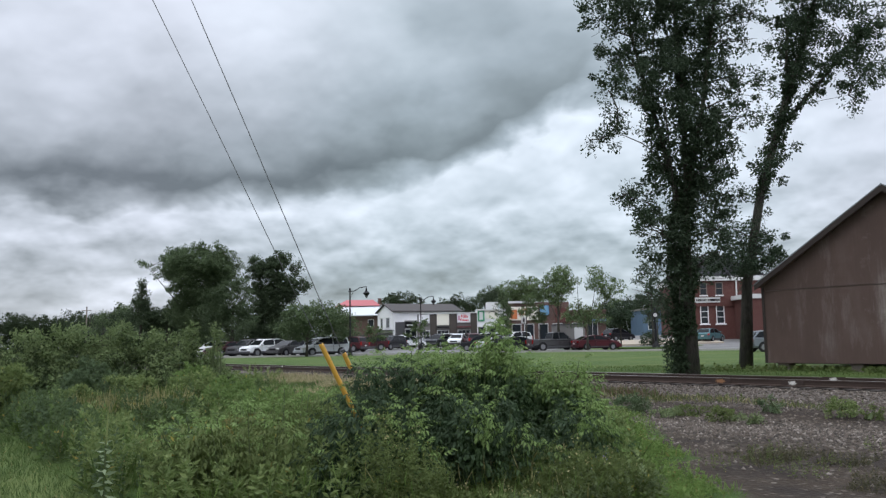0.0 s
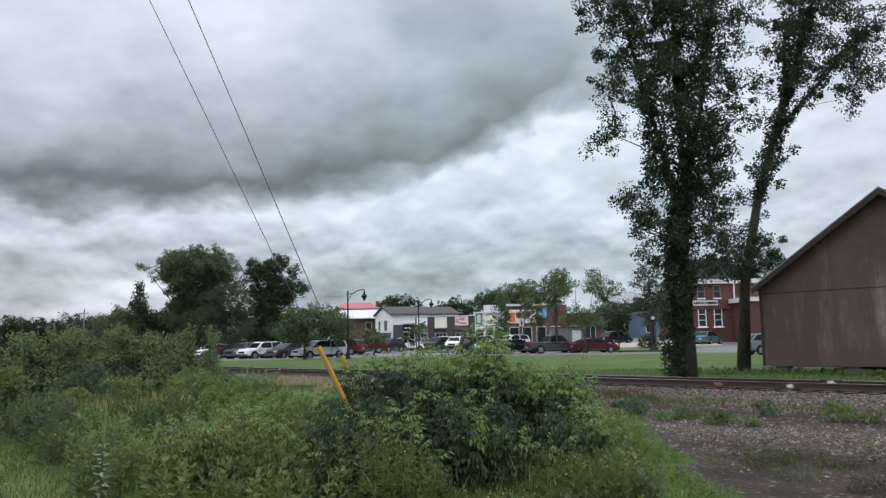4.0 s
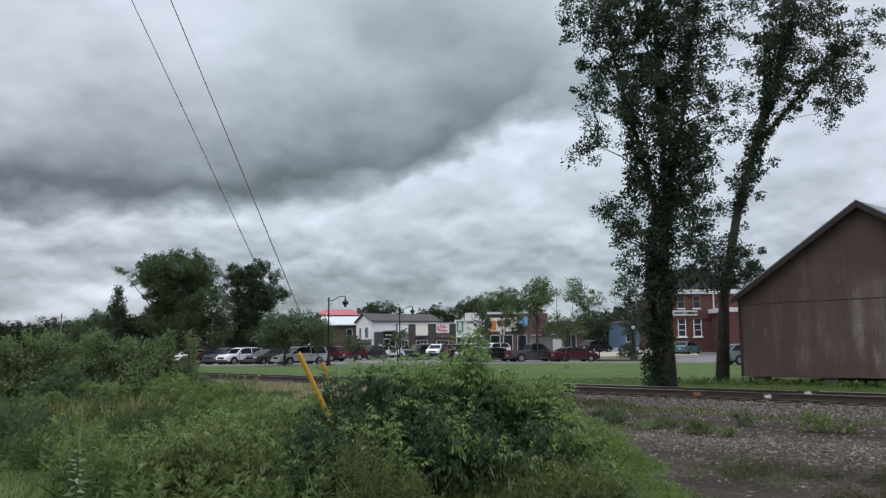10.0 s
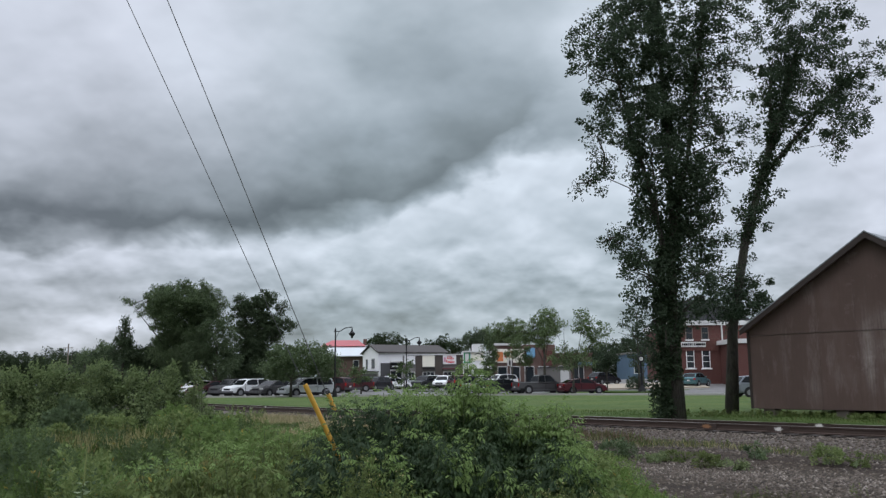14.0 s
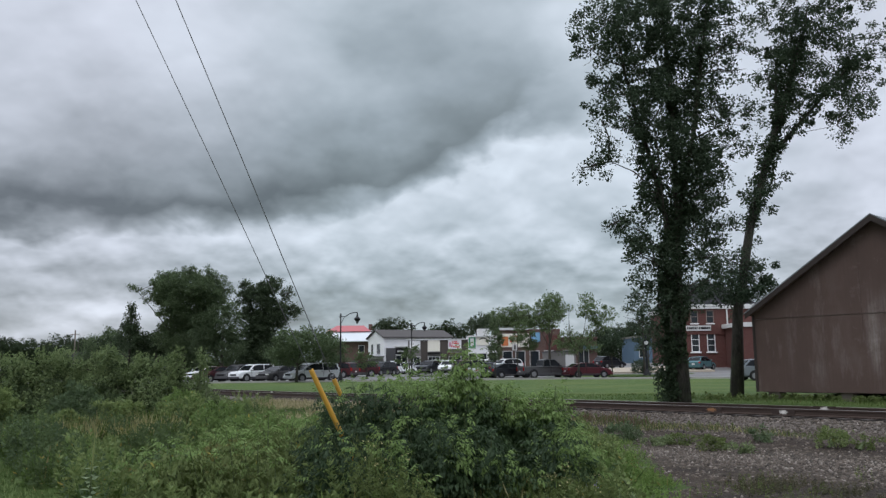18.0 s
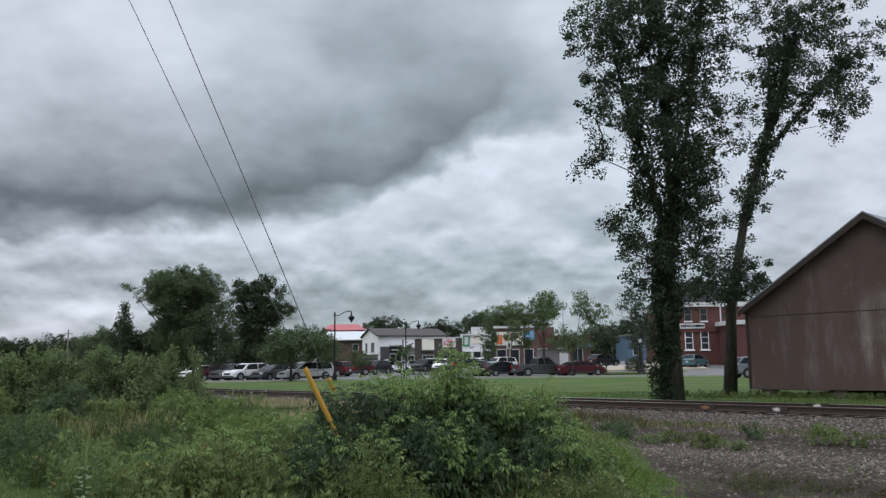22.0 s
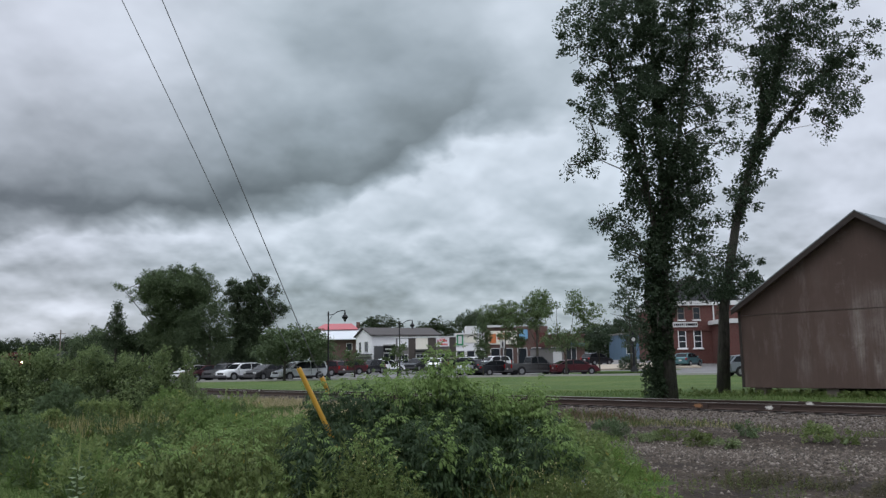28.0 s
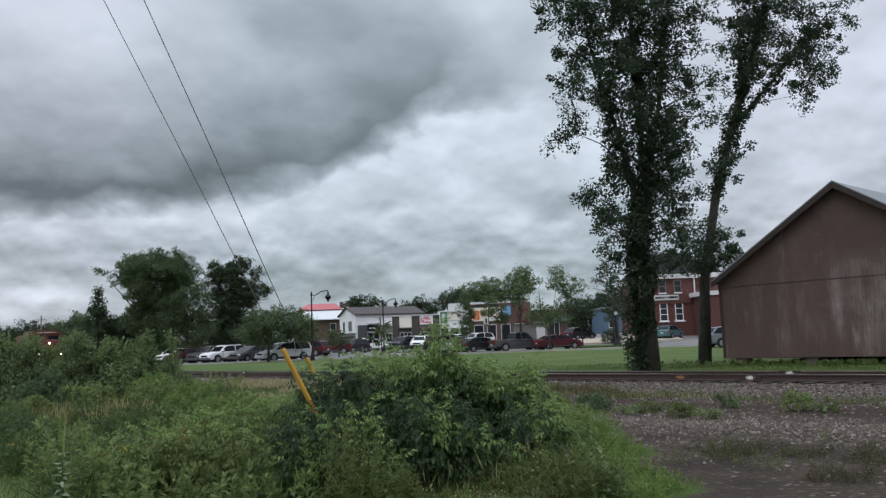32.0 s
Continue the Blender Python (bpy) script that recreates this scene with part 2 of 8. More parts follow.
def siding_material():
    """Weathered brown board sheet: upright grain, pale runs and scuffs."""
    k = Nodes("weathered_brown_siding")
    x, y, z = k.split(k.position())
    along = k.math("ADD", k.math("MULTIPLY", x, 0.636), k.math("MULTIPLY", y, -0.772))
    v = k.join(k.math("MULTIPLY", along, 7.0), 0.0, k.math("MULTIPLY", z, 0.35))
    grain = k.noise(v, 2.4, 6, 0.7)
    patch = k.noise(k.join(along, 0.0, k.math("MULTIPLY", z, 0.7)), 0.55, 6, 0.62)
    runs = k.noise(k.join(k.math("MULTIPLY", along, 1.3), 4.0, k.math("MULTIPLY", z, 0.3)), 1.2, 6, 0.72)
    blot = k.noise(k.join(along, 9.0, z), 1.6, 6, 0.75)
    c = k.ramp(grain, [(0.2, (0.084, 0.054, 0.044)), (0.8, (0.112, 0.073, 0.06))])
    c = k.mix(k.ramp(patch, [(0.42, 0.0), (0.62, 0.55)]), c, (0.07, 0.043, 0.034))
    c = k.mix(k.ramp(patch, [(0.3, 0.5), (0.44, 0.0)]), c, (0.15, 0.112, 0.098))
    c = k.mix(k.ramp(runs, [(0.56, 0.0), (0.74, 0.5)]), c, (0.26, 0.215, 0.195))
    c = k.mix(k.ramp(blot, [(0.6, 0.0), (0.72, 0.45)]), c, (0.2, 0.16, 0.145))
    c = k.mix(k.ramp(k.random(), [(0.0, 0.0), (1.0, 0.18)]), c, (0.09, 0.062, 0.053))
    # pale runs where water has washed the boards: along the wall, height, half width, half height
    flow = k.math("SUBTRACT", along, 10.9 * 0.636 - 28.3 * 0.772)
    for a0, z0, wa, wz, amount in RUNS:
        d = k.math("MULTIPLY", k.math("SUBTRACT", k.math("ADD", flow, k.math("MULTIPLY_ADD", runs, 0.5, -0.25)), a0), 1 / wa)
        h = k.math("MULTIPLY", k.math("SUBTRACT", z, z0), 1 / wz)
        g = k.math("EXPONENT", k.math("MULTIPLY", k.math("ADD", k.math("MULTIPLY", d, d), k.math("MULTIPLY", h, h)), -1.0))
        g = k.math("MULTIPLY", g, k.ramp(k.math("ADD", k.math("MULTIPLY", grain, 0.5), k.math("MULTIPLY", blot, 0.5)), [(0.38, 0.0), (0.62, amount)]))
        c = k.mix(g, c, (0.3, 0.26, 0.24))
    return k.surface(c, 0.85, normal=k.bump(grain, 0.3, 0.01))


def brick_material(name, a, b, mortar):
    k = Nodes(name)
    n = k.tree.nodes.new("ShaderNodeTexBrick")
    x, y, z = k.split(k.position())
    k.put(n.inputs["Vector"], k.join(k.math("ADD", x, y), z, 0.0))
    n.inputs["Scale"].default_value = 1.0
    n.inputs["Brick Width"].default_value, n.inputs["Row Height"].default_value = 0.3, 0.1
    n.inputs["Mortar Size"].default_value = 0.008
    n.inputs["Color1"].default_value, n.inputs["Color2"].default_value, n.inputs["Mortar"].default_value = (*a, 1), (*b, 1), (*mortar, 1)
    c = k.mix(k.math("MULTIPLY", k.noise(k.position(), 0.7, 4), 0.35), n.outputs[0], tuple(v * 0.5 for v in a))
    return k.surface(c, 0.85)


def ground_material():
    k = Nodes("ground")
    p = k.position()
    stone, dirt, mown = k.attribute("stone"), k.attribute("dirt"), k.attribute("mown")
    big, mid, fine = k.noise(p, 0.25, 4), k.noise(p, 2.0, 5, 0.65), k.noise(p, 16.0, 4, 0.7)
    rough_grass = k.ramp(mid, [(0.3, (0.035, 0.065, 0.014)), (0.55, (0.06, 0.105, 0.022)), (0.8, (0.12, 0.125, 0.04))])
    lawn = k.ramp(k.math("ADD", k.math("MULTIPLY", mid, 0.6), k.math("MULTIPLY", fine, 0.4)), [(0.3, (0.04, 0.078, 0.02)), (0.7, (0.09, 0.136, 0.038))])
    lawn = k.mix(k.ramp(big, [(0.42, 0.0), (0.66, 0.6)]), lawn, (0.125, 0.15, 0.045))
    grass = k.mix(mown, rough_grass, lawn)
    cell = k.voronoi(p, 17.0, out="Color")
    cr, cg, cb = k.split(cell)
    edge = k.voronoi(p, 17.0)
    gravel = k.ramp(cr, [(0.0, (0.03, 0.023, 0.016)), (0.45, (0.068, 0.054, 0.041)), (0.8, (0.125, 0.104, 0.085)), (1.0, (0.26, 0.228, 0.198))])
    gravel = k.mix(k.ramp(edge, [(0.35, 0.0), (0.75, 0.8)]), gravel, (0.03, 0.025, 0.022))
    soil = k.ramp(k.math("ADD", k.math("MULTIPLY", mid, 0.5), k.math("MULTIPLY", fine, 0.5)), [(0.3, (0.028, 0.02, 0.014)), (0.55, (0.052, 0.039, 0.028)), (0.75, (0.086, 0.067, 0.051))])
    soil = k.mix(k.ramp(k.math("ADD", cg, k.math("MULTIPLY", mid, 0.3)), [(0.78, 0.0), (0.9, 0.8)]), soil, gravel)
    soil = k.mix(k.ramp(k.noise(p, 0.7, 4), [(0.5, 0.0), (0.62, 0.75)]), soil, (0.024, 0.019, 0.016))
    px, py, pz = k.split(p)
    along = k.math("ADD", k.math("MULTIPLY", px, -0.636), k.math("MULTIPLY", py, 0.772))
    side = k.math("ADD", k.math("MULTIPLY", px, 0.772), k.math("MULTIPLY", py, 0.636))
    rut = k.noise(k.join(k.math("MULTIPLY", along, 0.22), k.math("MULTIPLY", side, 1.1), 3.0), 1.0, 4, 0.6)
    # trodden strips along the railway: bare dark soil, then stones, then mud
    lane = k.math("ADD", k.math("ADD", side, -21.13), k.math("MULTIPLY_ADD", k.noise(k.join(k.math("MULTIPLY", along, 0.35), k.math("MULTIPLY", side, 0.5), 1.0), 1.0, 4), 1.6, -0.8))
    stony = k.ramp(k.math("MULTIPLY_ADD", lane, 0.1, 1.2), [(0.18, 0.0), (0.26, 0.1), (0.32, 0.75), (0.53, 0.7), (0.6, 0.05), (0.78, 0.1), (0.82, 0.6)])
    soil = k.mix(k.math("MULTIPLY", stony, k.ramp(cb, [(0.2, 0.35), (0.5, 1.0)])), soil, gravel)
    soil = k.mix(k.ramp(k.math("MULTIPLY_ADD", lane, 0.1, 1.2), [(0.6, 0.0), (0.64, 0.6), (0.74, 0.6), (0.79, 0.0)]), soil, (0.036, 0.026, 0.02))
    soil = k.mix(k.ramp(rut, [(0.54, 0.0), (0.62, 0.5)]), soil, (0.026, 0.02, 0.016))
    soil = k.mix(k.ramp(rut, [(0.3, 0.35), (0.42, 0.0)]), soil, gravel)
    jitter = k.math("MULTIPLY_ADD", k.math("ADD", mid, fine), 0.55, -0.55)
    c = k.mix(k.ramp(k.math("ADD", dirt, jitter), [(0.42, 0.0), (0.58, 1.0)]), grass, soil)
    c = k.mix(k.ramp(k.math("ADD", stone, jitter), [(0.42, 0.0), (0.58, 1.0)]), c, gravel)
    return k.surface(c, 0.95, normal=k.bump(k.math("ADD", fine, edge), 0.6, 0.05), spec=0.2)


def asphalt_material():
    k = Nodes("grey_asphalt")
    f, g = k.noise(k.position(), 0.3, 5, 0.6), k.noise(k.position(), 12, 3, 0.6)
    c = k.ramp(k.math("ADD", k.math("MULTIPLY", f, 0.7), k.math("MULTIPLY", g, 0.3)), [(0.3, (0.11, 0.108, 0.108)), (0.7, (0.2, 0.195, 0.19))])
    return k.surface(c, 0.75)


def glass_material(name, tint=(0.02, 0.025, 0.03), spec=0.4):
    k = Nodes(name)
    return k.surface(tint, 0.08, spec=spec)


def glow_material(name, colour, strength):
    k = Nodes(name)
    e = k.tree.nodes.new("ShaderNodeEmission")
    k.put(e.inputs["Color"], (*colour, 1))
    k.put(e.inputs["Strength"], strength)
    k.tree.links.new(e.outputs[0], k.out.inputs["Surface"])
    return k.mat


M_GROUND, M_ASPHALT, M_SIDING = ground_material(), asphalt_material(), siding_material()
M_CONCRETE = plain_material("pale_concrete", (0.36, 0.35, 0.33), 0.85, scale=1.5)
M_BALLAST = plain_material("ballast_bed", (0.1, 0.083, 0.07), 0.95, vary=0.6, scale=14)
M_RUST = plain_material("rusty_rail_steel", (0.062, 0.04, 0.031), 0.75, 0.2, vary=0.6, scale=4)
M_SHINE = plain_material("worn_rail_head", (0.34, 0.31, 0.29), 0.35, 0.9, vary=0.3)
M_TIE = plain_material("creosoted_timber", (0.04, 0.031, 0.026), 0.9, vary=0.6, scale=5)
def mark_material(name, colour, spread, rust=(0.045, 0.029, 0.023)):
    """A worn splash of colour on rusty steel, fading out unevenly from its middle."""
    k = Nodes(name)
    x, y, z = k.split(k.coords("Object"))
    d = k.math("ADD", k.math("POWER", k.math("MULTIPLY", x, 1 / spread), 2.0), k.math("POWER", k.math("MULTIPLY", z, 16.0), 2.0))
    f = k.math("ADD", k.math("EXPONENT", k.math("MULTIPLY", d, -1.0)), k.math("MULTIPLY_ADD", k.noise(k.coords("Object"), 34.0, 5, 0.75), 2.2, -1.15))
    return k.surface(k.mix(k.ramp(f, [(0.42, 0.0), (0.66, 1.0)]), rust, colour), 0.8, 0.15)


M_WHITEMARK = mark_material("white_paint_mark", (0.7, 0.68, 0.64), 0.12)
M_ORANGERUST = mark_material("fresh_orange_rust", (0.3, 0.15, 0.07), 0.17)
M_YELLOW = plain_material("yellow_plastic", (0.66, 0.36, 0.055), 0.5, vary=0.3, scale=6)
M_WIRE = plain_material("dull_steel_wire", (0.13, 0.13, 0.135), 0.6, 0.4)
M_BLACK = plain_material("black_paint", (0.014, 0.014, 0.016), 0.6, spec=0.25)
M_DIAL = plain_material("clock_dial", (0.45, 0.45, 0.43), 0.5)
M_DARK = plain_material("dark_grey_panel", (0.075, 0.075, 0.08), 0.7)
M_WHITE = plain_material("white_paint", (0.62, 0.62, 0.61), 0.6, vary=0.12, scale=1.2)
M_BRIGHT = plain_material("fresh_white_siding", (0.82, 0.82, 0.83), 0.6, vary=0.08, scale=1.2)
M_CREAM = plain_material("cream_panel", (0.8, 0.77, 0.66), 0.65, vary=0.1)
M_SHINGLE = plain_material("grey_shingle", (0.075, 0.068, 0.066), 0.9, vary=0.4, scale=2.5)
M_SLATE = plain_material("dark_slate", (0.024, 0.024, 0.027), 0.9, vary=0.4, scale=2.5, spec=0.2)
M_GREYWALL = plain_material("grey_block_wall", (0.2, 0.19, 0.18), 0.85)
M_PALEWALL = plain_material("faded_blue_wall", (0.1, 0.16, 0.25), 0.7, vary=0.8, scale=0.6)
M_WHITEROOF = plain_material("white_metal_roof", (0.6, 0.63, 0.65), 0.45, vary=0.1)
M_REDROOF = plain_material("red_metal_roof", (0.42, 0.1, 0.11), 0.5, vary=0.15)
M_BARNROOF = plain_material("grey_barn_roof", (0.2, 0.22, 0.23), 0.6, vary=0.3)
M_RAKE = plain_material("dark_rake_board", (0.042, 0.031, 0.027), 0.85, vary=0.5, scale=6)
M_TRIMWOOD = plain_material("weathered_trim", (0.2, 0.165, 0.145), 0.85, vary=0.5, scale=6)
M_BROWN = plain_material("brown_cladding", (0.12, 0.075, 0.06), 0.8)
M_BRICK = brick_material("red_brick", (0.118, 0.038, 0.031), (0.094, 0.031, 0.026), (0.15, 0.09, 0.076))
M_BRICK2 = brick_material("brown_brick", (0.14, 0.075, 0.06), (0.11, 0.06, 0.048), (0.18, 0.15, 0.13))
M_GLASS = glass_material("window_glass")
M_CARGLASS = glass_material("car_glass", (0.01, 0.012, 0.014), 0.18)
M_TYRE = plain_material("black_rubber", (0.018, 0.018, 0.018), 0.85)
M_ALLOY = plain_material("alloy_rim", (0.24, 0.24, 0.25), 0.4, 0.3)
M_LAMPLENS = plain_material("clear_lens", (0.75, 0.75, 0.72), 0.2)
M_TAIL = plain_material("red_lens", (0.4, 0.02, 0.02), 0.25)
M_RED = plain_material("red_sign", (0.62, 0.04, 0.05), 0.5, vary=0.1)
M_ORANGE = plain_material("orange_mural", (0.62, 0.2, 0.07), 0.6, vary=0.4, scale=0.6)
M_BLUE = plain_material("blue_paint", (0.15, 0.25, 0.39), 0.55, vary=0.3, scale=0.8)
M_GREEN = plain_material("green_sign", (0.06, 0.3, 0.14), 0.5)
M_BARK = bark_material("grey_brown_bark", (0.022, 0.019, 0.015), (0.08, 0.07, 0.057))
M_STEM = plain_material("green_stem", (0.07, 0.1, 0.03), 0.6)
L_TREE = leaf_material("dark_tree_leaves", (0.034, 0.055, 0.03), (0.09, 0.135, 0.07))
L_SOFT = leaf_material("soft_grey_green_leaves", (0.06, 0.094, 0.044), (0.13, 0.185, 0.084))
L_MIX = leaf_material("deep_green_tree_leaves", (0.042, 0.07, 0.034), (0.11, 0.155, 0.074))
L_LIGHT = leaf_material("light_town_tree_leaves", (0.078, 0.126, 0.05), (0.185, 0.265, 0.103))
L_SAGE = leaf_material("pale_sage_weed_leaves", (0.115, 0.17, 0.068), (0.275, 0.355, 0.15))
L_IVY = leaf_material("dark_ivy_leaves", (0.03, 0.052, 0.026), (0.07, 0.108, 0.05))
L_OLIVE = leaf_material("olive_bush_leaves", (0.09, 0.13, 0.036), (0.175, 0.23, 0.072), (0.34, 0.3, 0.08), 0.006)
L_TOWN = leaf_material("town_tree_leaves", (0.05, 0.085, 0.032), (0.13, 0.19, 0.07))
# Haze over the mid-distance trees is put into this leaf colour.
L_MID = leaf_material("hazy_grey_green_leaves", (0.054, 0.09, 0.04), (0.165, 0.23, 0.1))
L_FAR = leaf_material("far_tree_leaves", (0.03, 0.05, 0.022), (0.065, 0.095, 0.04))
# Dark and light leaf colours put shade and light into the thicket shrubs.
L_HEDGE = leaf_material("shaded_hedge_leaves", (0.046, 0.074, 0.03), (0.115, 0.165, 0.066))
L_HEDGETOP = leaf_material("lit_hedge_leaves", (0.102, 0.158, 0.056), (0.25, 0.332, 0.126))
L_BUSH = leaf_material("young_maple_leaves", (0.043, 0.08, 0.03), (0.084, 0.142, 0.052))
# Dark left-hand leaves; shade inside the bushes is put into this colour too.
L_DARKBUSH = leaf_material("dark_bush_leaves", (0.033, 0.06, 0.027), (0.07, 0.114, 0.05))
# Fresh growth; the light on the shoot tops is put into it too.
L_YOUNG = leaf_material("fresh_lit_top_leaves", (0.13, 0.215, 0.056), (0.24, 0.36, 0.11))
L_WEED = leaf_material("weed_leaves", (0.1, 0.16, 0.048), (0.27, 0.35, 0.115), (0.3, 0.25, 0.07), 0.008)
L_GRASS = leaf_material("grass_blades", (0.07, 0.132, 0.03), (0.155, 0.23, 0.062), (0.3, 0.26, 0.12), 0.025)
L_VERGE = leaf_material("fresh_verge_grass", (0.12, 0.215, 0.046), (0.26, 0.385, 0.105), (0.3, 0.26, 0.1), 0.03)
L_STRAW = leaf_material("dry_grass", (0.34, 0.34, 0.13), (0.54, 0.53, 0.25), (0.12, 0.17, 0.04), 0.3)
L_DULL = leaf_material("dull_trodden_leaves", (0.06, 0.066, 0.033), (0.135, 0.14, 0.066), (0.2, 0.17, 0.1), 0.1)
L_DEAD = leaf_material("dead_brown_grass", (0.14, 0.115, 0.06), (0.25, 0.21, 0.115), (0.12, 0.17, 0.05), 0.3)
L_TAN = leaf_material("bleached_dry_grass", (0.4, 0.37, 0.19), (0.62, 0.57, 0.33), (0.2, 0.22, 0.07), 0.15)
L_BLUEWEED = leaf_material("grey_green_weed_leaves", (0.07, 0.115, 0.05), (0.155, 0.225, 0.1))
L_LIME = leaf_material("lime_green_weed_leaves", (0.108, 0.182, 0.046), (0.21, 0.315, 0.092), (0.42, 0.36, 0.09), 0.012)
# Weed leaves with the shade of the left-hand verge put into their green.
L_SHADEWEED = leaf_material("shaded_weed_leaves", (0.058, 0.1, 0.036), (0.15, 0.215, 0.078), (0.3, 0.25, 0.07), 0.006)
L_MOWN = leaf_material("mown_grass_blades", (0.055, 0.104, 0.027), (0.12, 0.185, 0.053), (0.3, 0.26, 0.12), 0.02)
L_BLUE = leaf_material("vetch_flowers", (0.2, 0.2, 0.3), (0.34, 0.33, 0.42))
L_WHITEFLOWER = leaf_material("white_flowers", (0.6, 0.6, 0.5), (0.75, 0.75, 0.66))
L_YELLOWLEAF = leaf_material("yellowing_leaves", (0.1, 0.11, 0.03), (0.23, 0.22, 0.065), (0.3, 0.25, 0.07), 0.02)


# ---------- mesh helpers ----------
def link_mesh(name, me, parent=None, label=""):
    ob = new(name, me)
    if parent is not None:
        ob.parent = parent
    if label:
        ob["label"] = label
    return ob


def part(name, bm, material, parent=None, label="", smooth=False):
    """A bmesh as one mesh object, under a thing or a part where one is given."""
    me = bpy.data.meshes.new(name)
    bm.to_mesh(me)
    bm.free()
    me.materials.append(material)
    if smooth:
        me.polygons.foreach_set("use_smooth", [True] * len(me.polygons))
    return link_mesh(name, me, parent, label)


def thing(name, m, label, category, group="", kind=""):
    ob = new(name)
    ob.empty_display_size = 0.2
    ob.matrix_basis = m
    return tagged(ob, label, category, group, kind)


def box(bm, size, at=(0, 0, 0), bevel=0.0, turn=None):
    """Adds a box with its base centre at the given place."""
    m = Matrix.Translation((at[0], at[1], at[2] + size[2] / 2))
    if turn is not None:
        m = m @ turn
    r = bmesh.ops.create_cube(bm, size=1.0, matrix=m @ Matrix.Diagonal((*size, 1)))
    if bevel:
        edges = list({e for v in r["verts"] for e in v.link_edges})
        bmesh.ops.bevel(bm, geom=edges, offset=bevel, segments=2, affect="EDGES", profile=0.7)
    return bm


def solid(size, at=(0, 0, 0), bevel=0.0, turn=None):
    return box(bmesh.new(), size, at, bevel, turn)


def tube(bm, points, radii, sides=8, cap=True):
    """A tapered tube along points."""
    rings, pts = [], [Vector(p) for p in points]
    for i, p in enumerate(pts):
        d = (pts[min(i + 1, len(pts) - 1)] - pts[max(i - 1, 0)]).normalized()
        up = Vector((0, 0, 1)) if abs(d.z) < 0.9 else Vector((1, 0, 0))
        a = d.cross(up).normalized()
        b = d.cross(a)
        rings.append([bm.verts.new(p + float(radii[i]) * (a * cos(tau * k / sides) + b * sin(tau * k / sides))) for k in range(sides)])
    for r0, r1 in zip(rings, rings[1:]):
        for k in range(sides):
            bm.faces.new((r0[k], r0[(k + 1) % sides], r1[(k + 1) % sides], r1[k]))
    if cap:
        bm.faces.new(rings[0][::-1])
        bm.faces.new(rings[-1])
    return bm


def piped(points, radii, sides=8):
    bm = tube(bmesh.new(), points, radii, sides)
    bmesh.ops.recalc_face_normals(bm, faces=bm.faces)
    return bm


def prism(outline, depth, axis="x"):
    """An outline of (a, b) pairs swept by depth, centred: along x the pairs are y and z, along y they are x and z."""
    bm = bmesh.new()
    def place(a, b, s):
        return (s, a, b) if axis == "x" else (a, s, b)
    f = [bm.verts.new(place(a, b, -depth / 2)) for a, b in outline]
    g = [bm.verts.new(place(a, b, depth / 2)) for a, b in outline]
    bm.faces.new(f)
    bm.faces.new(g[::-1])
    n = len(outline)
    for i in range(n):
        bm.faces.new((f[i], f[(i + 1) % n], g[(i + 1) % n], g[i]))
    bmesh.ops.recalc_face_normals(bm, faces=bm.faces)
    return bm


rng = np.random.default_rng(11)


def unit(v):
    return v / np.maximum(np.linalg.norm(v, axis=1, keepdims=True), 1e-9)


def leaf_mesh(name, pts, heading, length, width, material):
    """One mesh of folded, pointed leaves: base points, the way each points, its length and its width."""
    n = len(pts)
    heading = unit(heading)
    side = unit(np.cross(heading, rng.normal(size=(n, 3))))
    fold = np.cross(heading, side)
    length, width = np.broadcast_to(length, n)[:, None], np.broadcast_to(width, n)[:, None]
    mid = pts + heading * length * 0.42
    v = np.empty((n, 4, 3))
    v[:, 0], v[:, 2] = pts, pts + heading * length - fold * length * 0.12
    v[:, 1] = mid + side * width * 0.5 + fold * width * 0.18
    v[:, 3] = mid - side * width * 0.5 + fold * width * 0.18
    return tri_mesh(name, v.reshape(-1, 3), (np.arange(n)[:, None, None] * 4 + np.array([[0, 1, 2], [0, 2, 3]])).reshape(-1, 3), material)


def tri_mesh(name, verts, tris, material):
    me = bpy.data.meshes.new(name)
    me.vertices.add(len(verts))
    me.vertices.foreach_set("co", np.asarray(verts, np.float32).ravel())
    me.loops.add(tris.size)
    me.loops.foreach_set("vertex_index", np.asarray(tris, np.int32).ravel())
    me.polygons.add(len(tris))
    me.polygons.foreach_set("loop_start", np.arange(0, tris.size, 3, dtype=np.int32))
    me.update(calc_edges=True)
    me.materials.append(material)
    return me


def crown_points(lobes, per_m3, clump=0.35, hollow=0.35, per_clump=28):
    """Leaf places in clumps all over uneven round masses (x, y, z, half width, half height)."""
    pts, out = [], []
    for x, y, z, r, h in lobes:
        n = int(max(60, per_m3 * r * r * h * 4.2))
        k = max(7, int(n / per_clump))
        d = unit(rng.normal(size=(k, 3)))
        rad = hollow + (1.08 - hollow) * rng.random(k) ** 0.6
        rad = np.minimum(rad * (0.78 + 0.42 * rng.random(k)), 1.1)
        c = d * rad[:, None] * np.array([r, r, h])
        which = rng.integers(0, k, n)
        spread = clump * (0.5 + 0.9 * rng.random(k))[which, None]
        q = c[which] + np.clip(rng.normal(size=(n, 3)), -1.5, 1.5) * spread * np.array([0.5, 0.5, 0.38])
        pts.append(q + np.array([x, y, z]))
        out.append(d[which] + rng.normal(size=(n, 3)) * 0.9 + np.array([0, 0, -0.25]))
    return np.concatenate(pts), np.concatenate(out)


# ---------- lie of the land ----------
U, N = np.array([-0.636, 0.772]), np.array([0.772, 0.636])  # along the railway, away from the camera; and across it
RAIL0 = np.array([8.38, 23.06])  # a point of the track's centre line
